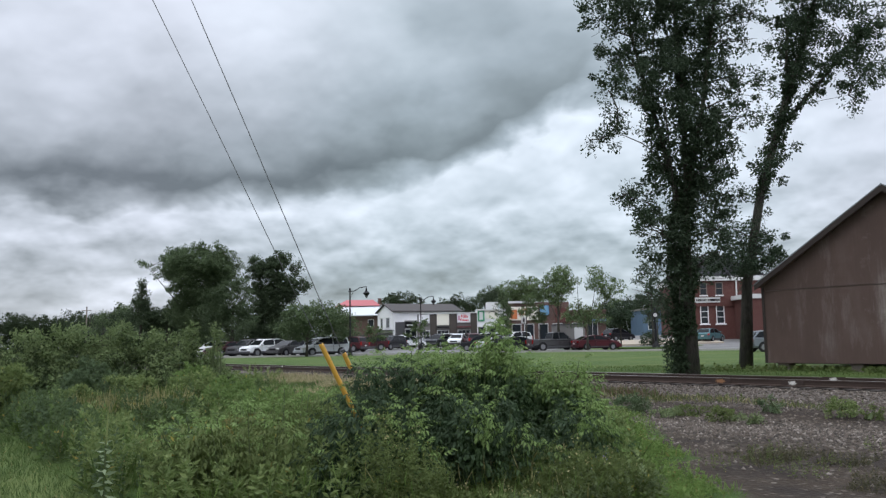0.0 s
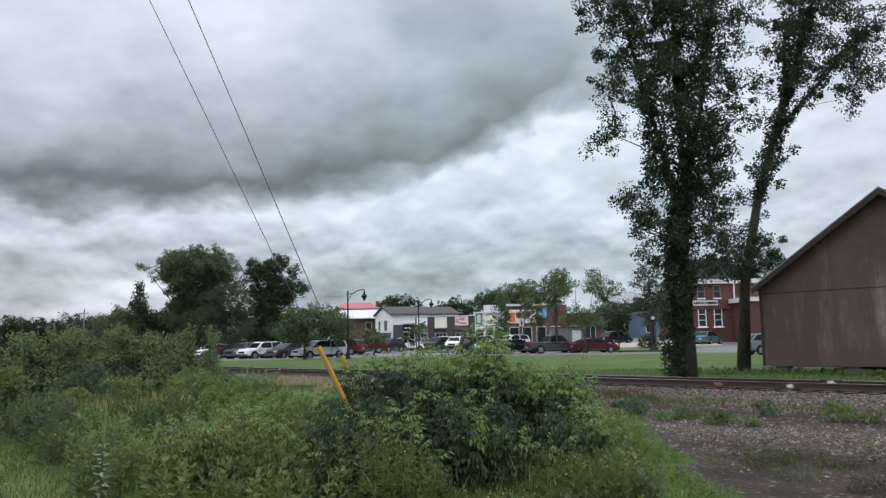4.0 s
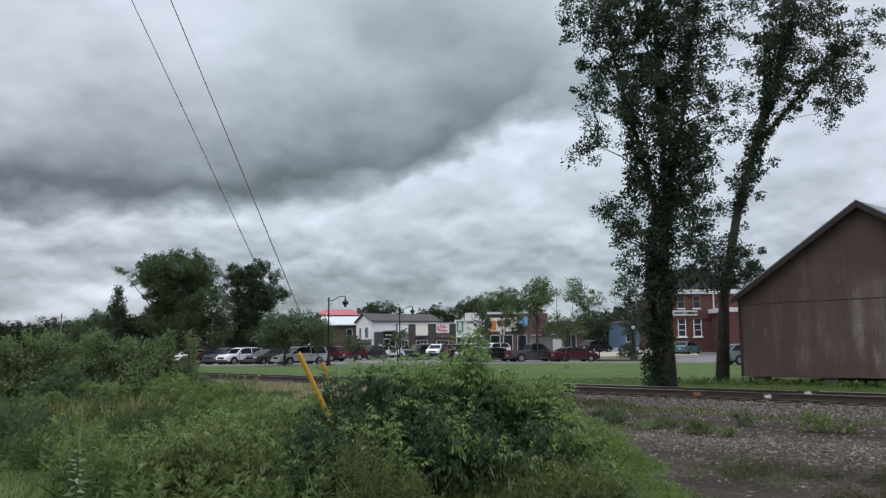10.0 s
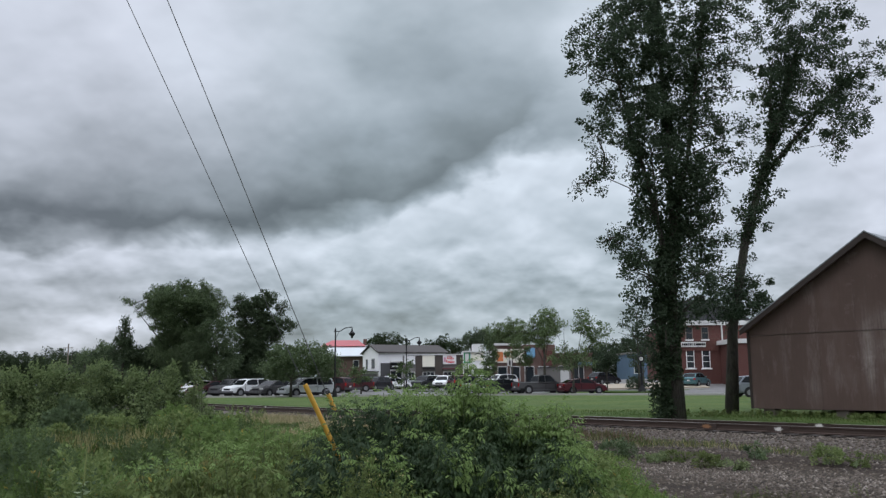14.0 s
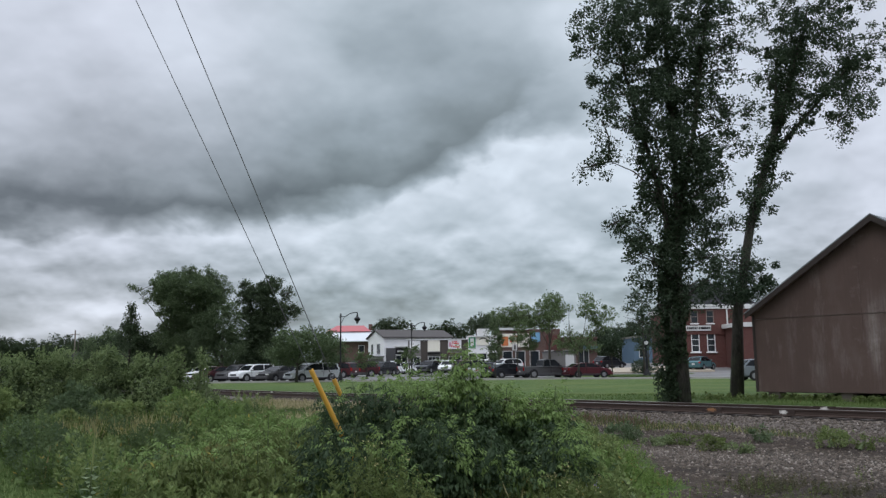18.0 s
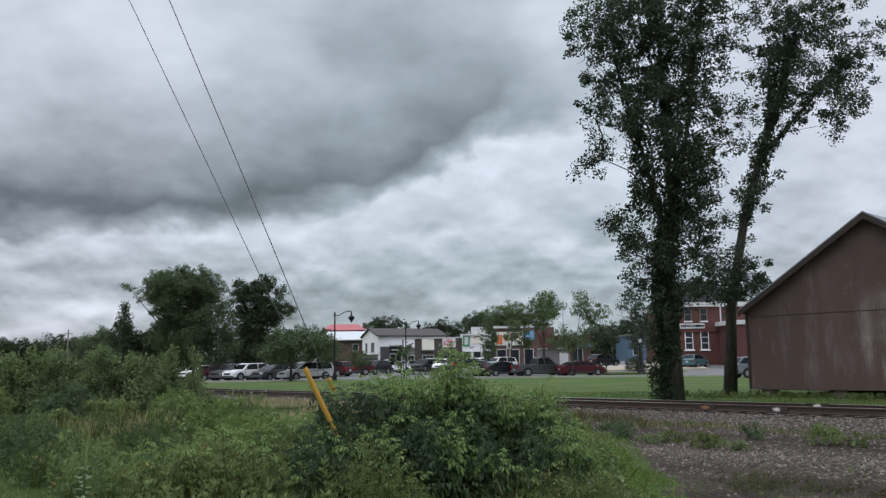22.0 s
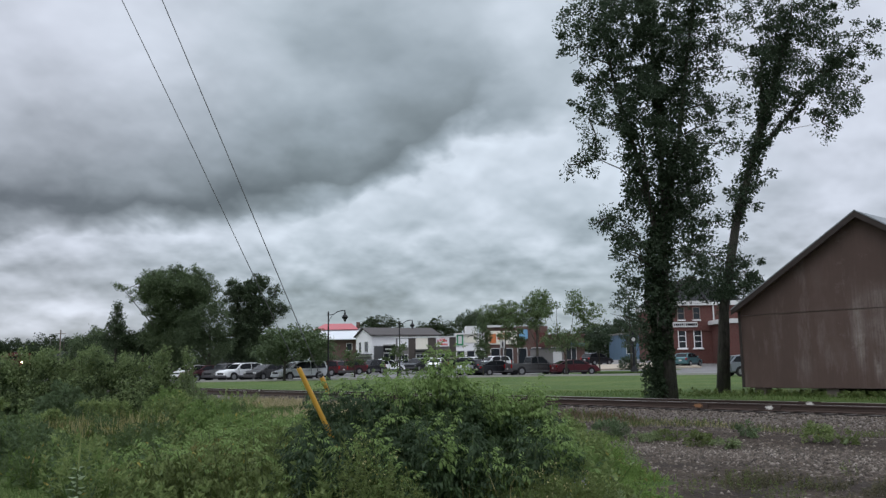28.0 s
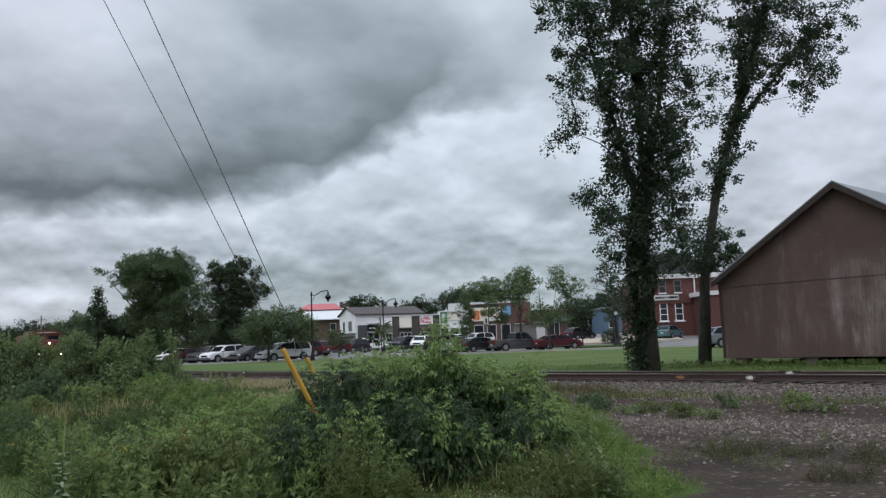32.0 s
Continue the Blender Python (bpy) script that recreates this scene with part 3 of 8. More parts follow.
BEND0, BEND1, TURN = 24.0, 46.0, radians(-8.0)


def track_at(s):
    """Centre line of the track at s metres, and its heading there."""
    h0 = math.atan2(U[1], U[0])
    if s <= BEND0:
        p = RAIL0 + U * s
        return p, h0
    p, h, step, at = RAIL0 + U * BEND0, h0, 0.5, BEND0
    while at < s - 1e-6:
        d = min(step, s - at)
        h = h0 + TURN * min(1.0, (at + d / 2 - BEND0) / (BEND1 - BEND0))
        p = p + np.array([cos(h), sin(h)]) * d
        at += d
    return p, h


def smooth(a, b, x):
    t = np.clip((x - a) / (b - a), 0, 1)
    return t * t * (3 - 2 * t)


def across(x, y):
    return (x - RAIL0[0]) * N[0] + (y - RAIL0[1]) * N[1]


def land(x, y):
    """Height of the ground."""
    x, y = np.asarray(x, float), np.asarray(y, float)
    q = across(x, y)
    near = smooth(-7, -1.5, q) * 0.12
    far = 0.42 + 0.05 * smooth(2, 9, q) + 0.0 * y
    z = near + (far - near) * smooth(1.2, 3.2, q)
    r = np.clip((y - 86) / 16, 0, 1.6)
    z = z + r * (0.3 + 0.65 * np.clip((x - 5) / 25, 0, 1)) * smooth(5, 12, q)
    wob = 0.03 * np.sin(x * 1.3 + 0.7 * y) * np.cos(y * 0.9 - 0.4 * x)
    return z + wob * (np.abs(q) > 2.2) * smooth(0, 4, 40 - y)


def gz(x, y):
    return float(land(x, y))


def build_ground():
    def axis(lo, hi, step, reach):
        mid = np.arange(lo, hi + step / 2, step)
        out = hi + np.cumsum(step * 1.22 ** np.arange(1, 60))
        back = lo - np.cumsum(step * 1.22 ** np.arange(1, 60))
        return np.concatenate([back[back > -reach][::-1], mid, out[out < reach]])
    xs, ys = axis(-16, 20, 0.3, 4150), axis(2, 46, 0.3, 4150)
    X, Y = np.meshgrid(xs, ys)
    Z = land(X, Y)
    far = np.hypot(X, Y)
    Z = np.where(far > 220, np.minimum(Z, 1.0), Z)
    nx, ny = len(xs), len(ys)
    me = bpy.data.meshes.new("ground")
    idx = np.arange(nx * ny).reshape(ny, nx)
    quads = np.stack([idx[:-1, :-1], idx[:-1, 1:], idx[1:, 1:], idx[1:, :-1]], -1).reshape(-1, 4)
    me.vertices.add(nx * ny)
    me.vertices.foreach_set("co", np.stack([X, Y, Z], -1).astype(np.float32).ravel())
    me.loops.add(quads.size)
    me.loops.foreach_set("vertex_index", quads.astype(np.int32).ravel())
    me.polygons.add(len(quads))
    me.polygons.foreach_set("loop_start", np.arange(0, quads.size, 4, dtype=np.int32))
    me.polygons.foreach_set("use_smooth", np.ones(len(quads), bool))
    me.update(calc_edges=True)
    q = across(X, Y)
    stone = smooth(-4.5, -3.8, q) * (1 - smooth(2.0, 3.0, q)) * smooth(-7.0, -1.0, X)
    edge = 2.6 + 0.14 * (Y - 8) + 0.25 * np.sin(2.3 * Y) + 0.15 * np.sin(5.1 * Y + 1)
    dirt = smooth(edge - 0.7, edge + 0.7, X) * (1 - smooth(-4.5, -3.0, q)) + smooth(-6.0, -3.5, q) * smooth(-5, 0, X) * (1 - smooth(-3.2, -2.5, q))
    dirt = np.clip(dirt, 0, 1) * (1 - 0.25 * np.exp(-((X - 5.0) ** 2 / 1.6 + (Y - 10.2) ** 2 / 0.9)))
    mown = np.maximum(smooth(2.5, 4.5, q), smooth(0.8, -0.6, Y - (9.4 - 1.55 * (X + 3.9))) * smooth(-3.0, -4.0, X) * (1 - smooth(19, 22, Y)))
    for nm, val in (("stone", stone), ("dirt", dirt), ("mown", mown)):
        a = me.attributes.new(nm, "FLOAT", "POINT")
        a.data.foreach_set("value", val.astype(np.float32).ravel())
    me.materials.append(M_GROUND)
    return tagged(link_mesh("ground", me), "grass, weeds, bare dirt and gravel beside the railway", "ground", kind="structure")


build_ground()


def strip(name, left, right, material, label, category, lift=0.03, thick=0.12):
    """A paved sheet between two lines of points, on the lie of the land."""
    bm = bmesh.new()
    rows = []
    for (ax, ay), (bx, by) in zip(left, right):
        row = []
        for i in range(9):
            f = i / 8
            x, y = ax + (bx - ax) * f, ay + (by - ay) * f
            row.append((bm.verts.new((x, y, gz(x, y) + lift)), bm.verts.new((x, y, gz(x, y) + lift - thick))))
        rows.append(row)
    for r0, r1 in zip(rows, rows[1:]):
        for i in range(8):
            bm.faces.new((r0[i][0], r1[i][0], r1[i + 1][0], r0[i + 1][0]))
        bm.faces.new((r0[0][0], r0[0][1], r1[0][1], r1[0][0]))
        bm.faces.new((r0[8][0], r1[8][0], r1[8][1], r0[8][1]))
    bmesh.ops.recalc_face_normals(bm, faces=bm.faces)
    return tagged(part(name, bm, material), label, category, kind="structure")


xs = [-60 + 10 * i for i in range(15)]
strip("parking_lot", [(x, 77 + 0.04 * x if x < 12 else 78 - 0.72 * min(x - 12, 14)) for x in xs], [(x, 128) for x in xs], M_ASPHALT, "wide grey asphalt street and parking lot", "street")
strip("kerb", [(x, 76.7 + 0.04 * x if x < 12 else 77.7 - 0.72 * min(x - 12, 14)) for x in xs], [(x, 76.98 + 0.04 * x if x < 12 else 77.98 - 0.72 * min(x - 12, 14)) for x in xs], M_CONCRETE, "pale concrete kerb along the lawn", "kerb", 0.15, 0.3)
strip("pavement", [(x, 92.5) for x in (14, 20, 26, 31)], [(x, 101.5) for x in (14, 20, 26, 31)], plain_material("tan_paving", (0.42, 0.36, 0.28), 0.85), "pale tan paved forecourt", "pavement", 0.2, 0.4)
strip("grass_island", [(x, 84.6 - 0.2 * (x - 18)) for x in (18, 20, 22, 24)], [(x, 88.5 - 0.2 * (x - 18)) for x in (18, 20, 22, 24)], M_GROUND, "small grass island in the street", "grass", 0.18, 0.4)


# ---------- the railway ----------
def sweep(profile, offset, s0, s1, step, base):
    """A profile of (across, up) pairs swept along the track at a sideways offset."""
    bm, rows = bmesh.new(), []
    n = int((s1 - s0) / step)
    for i in range(n + 1):
        p, h = track_at(s0 + (s1 - s0) * i / n)
        side = np.array([sin(h), -cos(h)])
        rows.append([bm.verts.new((*(p + side * (offset + a)), base + b)) for a, b in profile])
    for r0, r1 in zip(rows, rows[1:]):
        for k in range(len(profile)):
            bm.faces.new((r0[k], r0[(k + 1) % len(profile)], r1[(k + 1) % len(profile)], r1[k]))
    bm.faces.new(rows[0])
    bm.faces.new(rows[-1][::-1])
    bmesh.ops.recalc_face_normals(bm, faces=bm.faces)
    return bm


RAIL = [(-0.07, 0), (-0.07, 0.018), (-0.016, 0.035), (-0.012, 0.12), (-0.036, 0.13), (-0.036, 0.163), (0.036, 0.163), (0.036, 0.13), (0.012, 0.12), (0.016, 0.035), (0.07, 0.018), (0.07, 0)]
HEAD = [(-0.03, 0), (-0.034, 0.004), (-0.026, 0.009), (0.026, 0.009), (0.034, 0.004), (0.03, 0)]


def build_track():
    bed = part("ballast", sweep([(-2.7, -0.35), (-2.5, 0.0), (-1.55, 0.2), (1.55, 0.2), (2.5, 0.02), (2.7, -0.35)], 0, -40, 180, 2.0, 0.07), M_BALLAST)
    tagged(bed, "grey crushed-stone bed under the railway track", "ballast", kind="structure")
    track = thing("railway_track", Matrix.Identity(4), "single railway track with rusty rails on dark timber ties", "railway track", kind="structure")
    for off in (-0.7525, 0.7525):
        rail = part("rail", sweep(RAIL, off, -40, 180, 1.0, 0.325), M_RUST, track, "rust-brown steel rail")
        part("rail_head", sweep(HEAD, off, -40, 180, 1.0, 0.4885), M_SHINE, rail, "worn shiny running surface")
    me = None
    far = bmesh.new()
    for i in range(int(220 / 0.54)):
        s = -40 + i * 0.54
        p, h = track_at(s)
        m = Matrix.Translation((p[0], p[1], 0.0)) @ Matrix.Rotation(h + random.uniform(-0.02, 0.02), 4, "Z")
        if -12 < s < 44:
            if me is None:
                tie = part("tie", solid((0.22, 2.6, 0.18), (0, 0, 0.14), 0.012), M_TIE, track)
                me = tie.data
            else:
                tie = link_mesh("tie", me, track)
            tie.matrix_basis = m
        else:
            box(far, (0.22, 2.6, 0.18), (p[0], p[1], 0.14), turn=Matrix.Rotation(h, 4, "Z"))
    tagged(part("tie_row", far, M_TIE, track), kind="stuff")
    # joint bars and painted marks on the rails: along the track, side, colour
    for s, off, mat, nm, lab in ((-1.64, -0.7525, M_WHITEMARK, "joint_mark", "white painted mark on the rail web"), (0.4, -0.7525, M_ORANGERUST, "joint_mark", "fresh orange rust at a rail joint"),
                                 (-1.97, 0.7525, M_WHITEMARK, "joint_mark", "white painted mark on the rail head"), (26.3, -0.7525, M_WHITEMARK, "joint_mark", "white painted mark on the rail web"),
                                 (27.6, 0.7525, M_WHITEMARK, "joint_mark", "white painted mark on the rail head")):
        p, h = track_at(s)
        side = np.array([sin(h), -cos(h)])
        q = p + side * (off - 0.03)
        mark = part(nm, solid((0.6, 0.02, 0.12), (0, 0.014, -0.06), 0.004), mat, track, lab)
        mark.matrix_basis = Matrix.Translation((q[0], q[1], 0.445 if off > 0 else 0.41)) @ Matrix.Rotation(h, 4, "Z")
    # spikes and plates at each near tie end
    bar = bmesh.new()
    for i in range(90):
        s = -10.3 + i * 0.54
        p, h = track_at(s)
        side = np.array([sin(h), -cos(h)])
        for off in (-0.7525, 0.7525):
            q = p + side * off
            box(bar, (0.18, 0.32, 0.012), (q[0], q[1], 0.318), turn=Matrix.Rotation(h, 4, "Z"))
    part("tie_plates", bar, M_RUST, track)


build_track()


def build_stones():
    """Loose ballast and gravel, past counting."""
    base = np.array([[1, 0, 0], [-1, 0, 0], [0, 1, 0], [0, -1, 0], [0, 0, 1], [0, 0, -1]], float) * 0.5
    tri = np.array([[0, 2, 4], [2, 1, 4], [1, 3, 4], [3, 0, 4], [2, 0, 5], [1, 2, 5], [3, 1, 5], [0, 3, 5]])
    k = Nodes("loose_gravel")
    mat = k.surface(k.ramp(k.island(), [(0.0, (0.03, 0.023, 0.017)), (0.5, (0.075, 0.058, 0.044)), (0.84, (0.13, 0.106, 0.084)), (1.0, (0.26, 0.228, 0.198))]), 0.85)
    n = 76000
    s, q = rng.uniform(-14, 34, n), -np.minimum(np.abs(rng.normal(0, 1.7, n)), rng.uniform(3.4, 4.4, n)) - 0.95
    lane = rng.random(n) < 0.5
    s, q = np.where(lane, rng.uniform(-14, 12, n), s), np.where(lane, np.where(rng.random(n) < 0.82, rng.normal(-7.7, 0.85, n), rng.uniform(-12, -5, n)), q)
    x, y = RAIL0[0] + U[0] * s + N[0] * q, RAIL0[1] + U[1] * s + N[1] * q
    bed = 0.07 + np.interp(-q, [1.55, 2.5, 2.7], [0.2, 0.0, -0.35])
    z = np.where(-q < 2.7, np.maximum(bed, land(x, y)), land(x, y))
    keep = (x > -9) & (q < -0.95) & ((x > 2.4) | (q > -5))
    x, y, z = x[keep], y[keep], z[keep]
    n = len(x)
    size = np.where(lane[keep], rng.uniform(0.022, 0.085, n), rng.uniform(0.035, 0.1, n))[:, None] * rng.uniform(0.6, 1.3, (n, 3)) * np.array([1, 1, 0.75])
    a = rng.uniform(0, tau, n)
    v = base[None] * size[:, None] * rng.uniform(0.7, 1.25, (n, 6, 1))
    vx, vy = v[..., 0] * np.cos(a)[:, None] - v[..., 1] * np.sin(a)[:, None], v[..., 0] * np.sin(a)[:, None] + v[..., 1] * np.cos(a)[:, None]
    v = np.stack([vx + x[:, None], vy + y[:, None], v[..., 2] + z[:, None]], -1)
    me = tri_mesh("gravel", v.reshape(-1, 3), (np.arange(n)[:, None, None] * 6 + tri).reshape(-1, 3), mat)
    tagged(link_mesh("gravel", me), "loose grey crushed stones beside the track", "gravel", kind="stuff")


build_stones()


# ---------- the shed beside the track ----------
def build_shed():
    """Local axes: x along the gable wall, y away from the railway, from the wall's first corner."""
    W_, LEN, EAVE, PEAK, FOOT = 8.4, 13.0, 3.37, 6.06, 0.7
    a = math.atan2(-0.772, 0.636)
    shed = thing("shed", pose(10.9, 28.3, 0, 0, 0, math.degrees(a)), "large weathered brown gabled shed beside the railway", "shed")
    t = 0.1
    lean = (PEAK - EAVE) / (W_ / 2)
    # gable wall in sheets: a lower course of boards, then an upper course cut to the gable
    cols = 7
    for i in range(cols):
        x0, x1 = W_ * i / cols, W_ * (i + 1) / cols
        part("siding_panel", solid((x1 - x0 - 0.003, 0.02, 2.4), ((x0 + x1) / 2, 0.02 + random.uniform(-0.001, 0.001), FOOT)), M_SIDING, shed)
        top = [EAVE + lean * (W_ / 2 - abs(x - W_ / 2)) - 0.03 for x in (x0, x1)]
        out = [(x0 + 0.0015, FOOT + 2.425), (x1 - 0.0015, FOOT + 2.425), (x1 - 0.0015, top[1])]
        if x0 < W_ / 2 < x1:
            out.append((W_ / 2, PEAK - 0.03))
        out.append((x0 + 0.0015, top[0]))
        p = part("siding_panel", prism(out, 0.02, "y"), M_SIDING, shed)
        p.location = (0, 0.012 + random.uniform(-0.001, 0.001), 0)
    gable = prism([(0.05, FOOT), (W_ - 0.05, FOOT), (W_ - 0.05, EAVE - 0.05), (W_ / 2, PEAK - 0.08), (0.05, EAVE - 0.05)], 0.08, "y")
    part("gable_wall", gable, M_TRIMWOOD, shed).location = (0, 0.085, 0)
    part("gable_wall", gable_copy(W_, FOOT, EAVE, PEAK), M_SIDING, shed).location = (0, LEN - 0.05, 0)
    for x in (0.05, W_ - 0.05):
        part("side_wall", solid((0.1, LEN - 0.2, EAVE - FOOT - 0.05), (x, LEN / 2, FOOT)), M_SIDING, shed)
    part("corner_board", solid((0.09, 0.035, EAVE - FOOT - 0.02), (-0.01, -0.005, FOOT), 0.006), M_TIE, shed)
    # roof: two slopes with an overhang, a fascia on each rake
    for sgn in (-1, 1):
        x_e, x_r = (-0.16, W_ / 2) if sgn < 0 else (W_ + 0.16, W_ / 2)
        z_e = EAVE - lean * 0.16 + 0.02
        roof = prism([(x_e, z_e), (x_r, PEAK + 0.02), (x_r, PEAK + 0.06), (x_e, z_e + 0.05)], LEN + 0.5, "y")
        part("roof_slope", roof, M_BARNROOF, shed, "grey sheet-metal roof slope").location = (0, LEN / 2, 0)
        # Rake board; the soffit's shadow band is put into its depth and dark colour.
        fas = prism([(x_e, z_e - 0.15), (x_r, PEAK - 0.15), (x_r, PEAK + 0.04), (x_e, z_e + 0.02)], 0.035, "y")
        part("fascia", fas, M_RAKE, shed, "weathered rake board, soffit shadow put into its dark colour").location = (0, -0.27, 0)
        drip = prism([(x_e, z_e + 0.025), (x_r, PEAK + 0.045), (x_r, PEAK + 0.085), (x_e, z_e + 0.065)], 0.03, "y")
        part("drip_edge", drip, M_BARNROOF, shed, "pale metal drip edge").location = (0, -0.28, 0)
        dark = prism([(x_e + 0.1 * -sgn, z_e - 0.06), (x_r, PEAK - 0.06), (x_r, PEAK + 0.015), (x_e + 0.1 * -sgn, z_e + 0.015)], 0.28, "y")
        part("soffit", dark, M_BROWN, shed).location = (0, -0.11, 0)
    for x in (0.5, 2.9, 5.6, 8.0):
        for y in (0.35, 6.5, LEN - 0.35):
            part("foundation_block", solid((0.4, 0.4, 0.6), (x, y, 0.2), 0.03), M_TRIMWOOD, shed)
    part("floor_beam", solid((W_ - 0.3, LEN - 0.3, 0.12), (W_ / 2, LEN / 2, FOOT - 0.02)), M_TIE, shed)


def gable_copy(w, foot, eave, peak):
    return prism([(0.05, foot), (w - 0.05, foot), (w - 0.05, eave - 0.05), (w / 2, peak - 0.08), (0.05, eave - 0.05)], 0.08, "y")


build_shed()


# ---------- trees ----------
def tree(label, trunk, limbs, lobes, leaf, per_m3, material, r0=0.3, clump=0.4, hollow=0.3, category="tree", bark=None, name="tree", ivy=(), per_clump=28, branch=0.0, stout=4):
    """Trunk points from the ground up; limbs as lists of points; crown masses."""
    bx, by = trunk[0][0], trunk[0][1]
    ob = thing(name, Matrix.Translation((bx, by, gz(bx, by) - 0.05)), label, category)
    o = Vector((bx, by, gz(bx, by) - 0.05))
    def local(ps):
        return [Vector(p) - o for p in ps]
    pts = local([(bx, by, o.z)] + list(trunk[1:]))
    n = len(pts)
    radii = [r0 * (1.25 if i == 0 else 1.0 - 0.6 * i / max(1, n - 1)) for i in range(n)]
    part("trunk", piped(pts, radii, 10), bark or M_BARK, ob, smooth=True)
    for j, l in enumerate(limbs):
        l = local(l)
        k = len(l)
        part("limb", piped(l, [r0 * (0.42 - 0.34 * i / (k - 1)) * (1.0 if j < stout else 0.28) for i in range(k)], 6), bark or M_BARK, ob, smooth=True)
    p, d = crown_points(lobes, per_m3, clump, hollow, per_clump)
    lines = [np.array([tuple(q) for q in line]) for line in [trunk] + list(limbs)]
    if branch:
        spine = np.concatenate([np.stack([np.interp(np.linspace(0, len(l) - 1, 24), np.arange(len(l)), l[:, j]) for j in range(3)], -1) for l in lines])
        for l in lobes:
            c = np.array(l[:3])
            gap = np.linalg.norm(spine - c, axis=1) + 1.5 * np.maximum(0, spine[:, 2] - c[2] + 0.3)
            s = spine[np.argmin(gap)]
            mid = (s + c) / 2 + rng.normal(0, 0.12, 3)
            bm = bmesh.new()
            tube(bm, local([s, mid, c]), [branch, branch * 0.7, branch * 0.4], 5)
            for k in range(5):
                tip = c + unit(rng.normal(size=(1, 3)))[0] * np.array([l[3], l[3], l[4]]) * rng.uniform(0.7, 1.1)
                tube(bm, local([mid if k < 2 else c, (mid + tip) / 2 + rng.normal(0, 0.08, 3), tip]), [branch * 0.4, branch * 0.3, branch * 0.15], 4)
            part("branch", bm, bark or M_BARK, ob)
    length = leaf * rng.uniform(0.6, 1.35, len(p))
    me = leaf_mesh("crown", p - np.array(o), d, length, length * 0.62, material)
    link_mesh("crown", me, ob)
    for line, reach, count in ivy:
        line = np.array(line)
        f = rng.uniform(0, len(line) - 1, count)
        q = np.stack([np.interp(f, np.arange(len(line)), line[:, j]) for j in range(3)], -1)
        bulge = 0.65 + 0.35 * np.sin(q[:, 2] * 2.9) * np.sin(q[:, 2] * 1.3 + 1)
        out = unit(rng.normal(size=q.shape))
        q = q + out * (reach * bulge * rng.random(count) ** 0.4)[:, None] * np.array([1, 1, 0.6])
        ln = leaf * rng.uniform(0.6, 1.3, count)
        link_mesh("ivy", leaf_mesh("ivy", q - np.array(o), out + rng.normal(0, 0.4, q.shape) + np.array([0, 0, -0.5]), ln, ln * 0.75, L_IVY), ob, "dark green climbing ivy")
    return ob


def grow(lobes, f):
    return [(x, y, z, r * f, h * f) for x, y, z, r, h in lobes]


def ragged(lobes, k=7, size=0.42, core=0.84):
    """Masses broken into a core and lumps that stand out of it unevenly."""
    out = []
    for x, y, z, r, h in lobes:
        out.append((x, y, z, r * core, h * core))
        for i in range(k):
            v = unit(rng.normal(size=(1, 3)) + np.array([0, -0.35, 0.35]))[0]
            s = size * rng.uniform(0.55, 1.1)
            out.append((x + v[0] * r * 0.9, y + v[1] * r * 0.9, z + v[2] * h * 0.9, r * s, h * s))
    return out


TALL_A = [(5.4, 26.8, 12.2, 0.6, 0.7), (6.0, 27.8, 11.0, 0.62, 0.8), (5.5, 27.2, 8.3, 0.5, 0.36), (5.1, 27.0, 7.95, 0.26, 0.18), (7.25, 28.0, 8.9, 0.4, 0.6), (6.7, 27.0, 13.0, 0.85, 0.75), (7.0, 28.0, 14.8, 0.95, 0.6),
          (9.8, 27.6, 13.0, 0.7, 0.85), (9.6, 27.0, 14.3, 0.92, 0.65), (10.1, 27.2, 9.8, 0.55, 0.7), (9.7, 28.0, 8.2, 0.57, 0.76), (9.5, 28.0, 11.6, 0.6, 0.76), (6.5, 26.6, 9.8, 0.55, 0.65), (5.8, 27.4, 13.6, 0.6, 0.5), (6.2, 26.6, 12.0, 0.5, 0.6), (8.9, 27.0, 12.6, 0.6, 0.8),
          (6.0, 27.0, 6.2, 0.4, 0.28), (6.8, 27.6, 6.0, 0.46, 0.46), (6.9, 26.9, 5.1, 0.44, 0.64), (7.2, 27.8, 4.1, 0.38, 0.57), (6.7, 27.2, 3.1, 0.33, 0.3), (9.0, 27.8, 6.3, 0.53, 0.68), (9.0, 27.0, 5.1, 0.37, 0.46), (8.7, 27.6, 4.1, 0.3, 0.45)]
TALL_B = [(8.1, 27.2, 12.7, 0.9, 1.0), (8.4, 27.8, 10.7, 0.88, 1.13), (7.7, 27.0, 10.2, 0.7, 0.9), (8.1, 27.2, 8.5, 0.78, 1.1), (8.0, 27.8, 6.9, 0.7, 0.85), (8.0, 27.4, 14.6, 0.9, 0.7)]
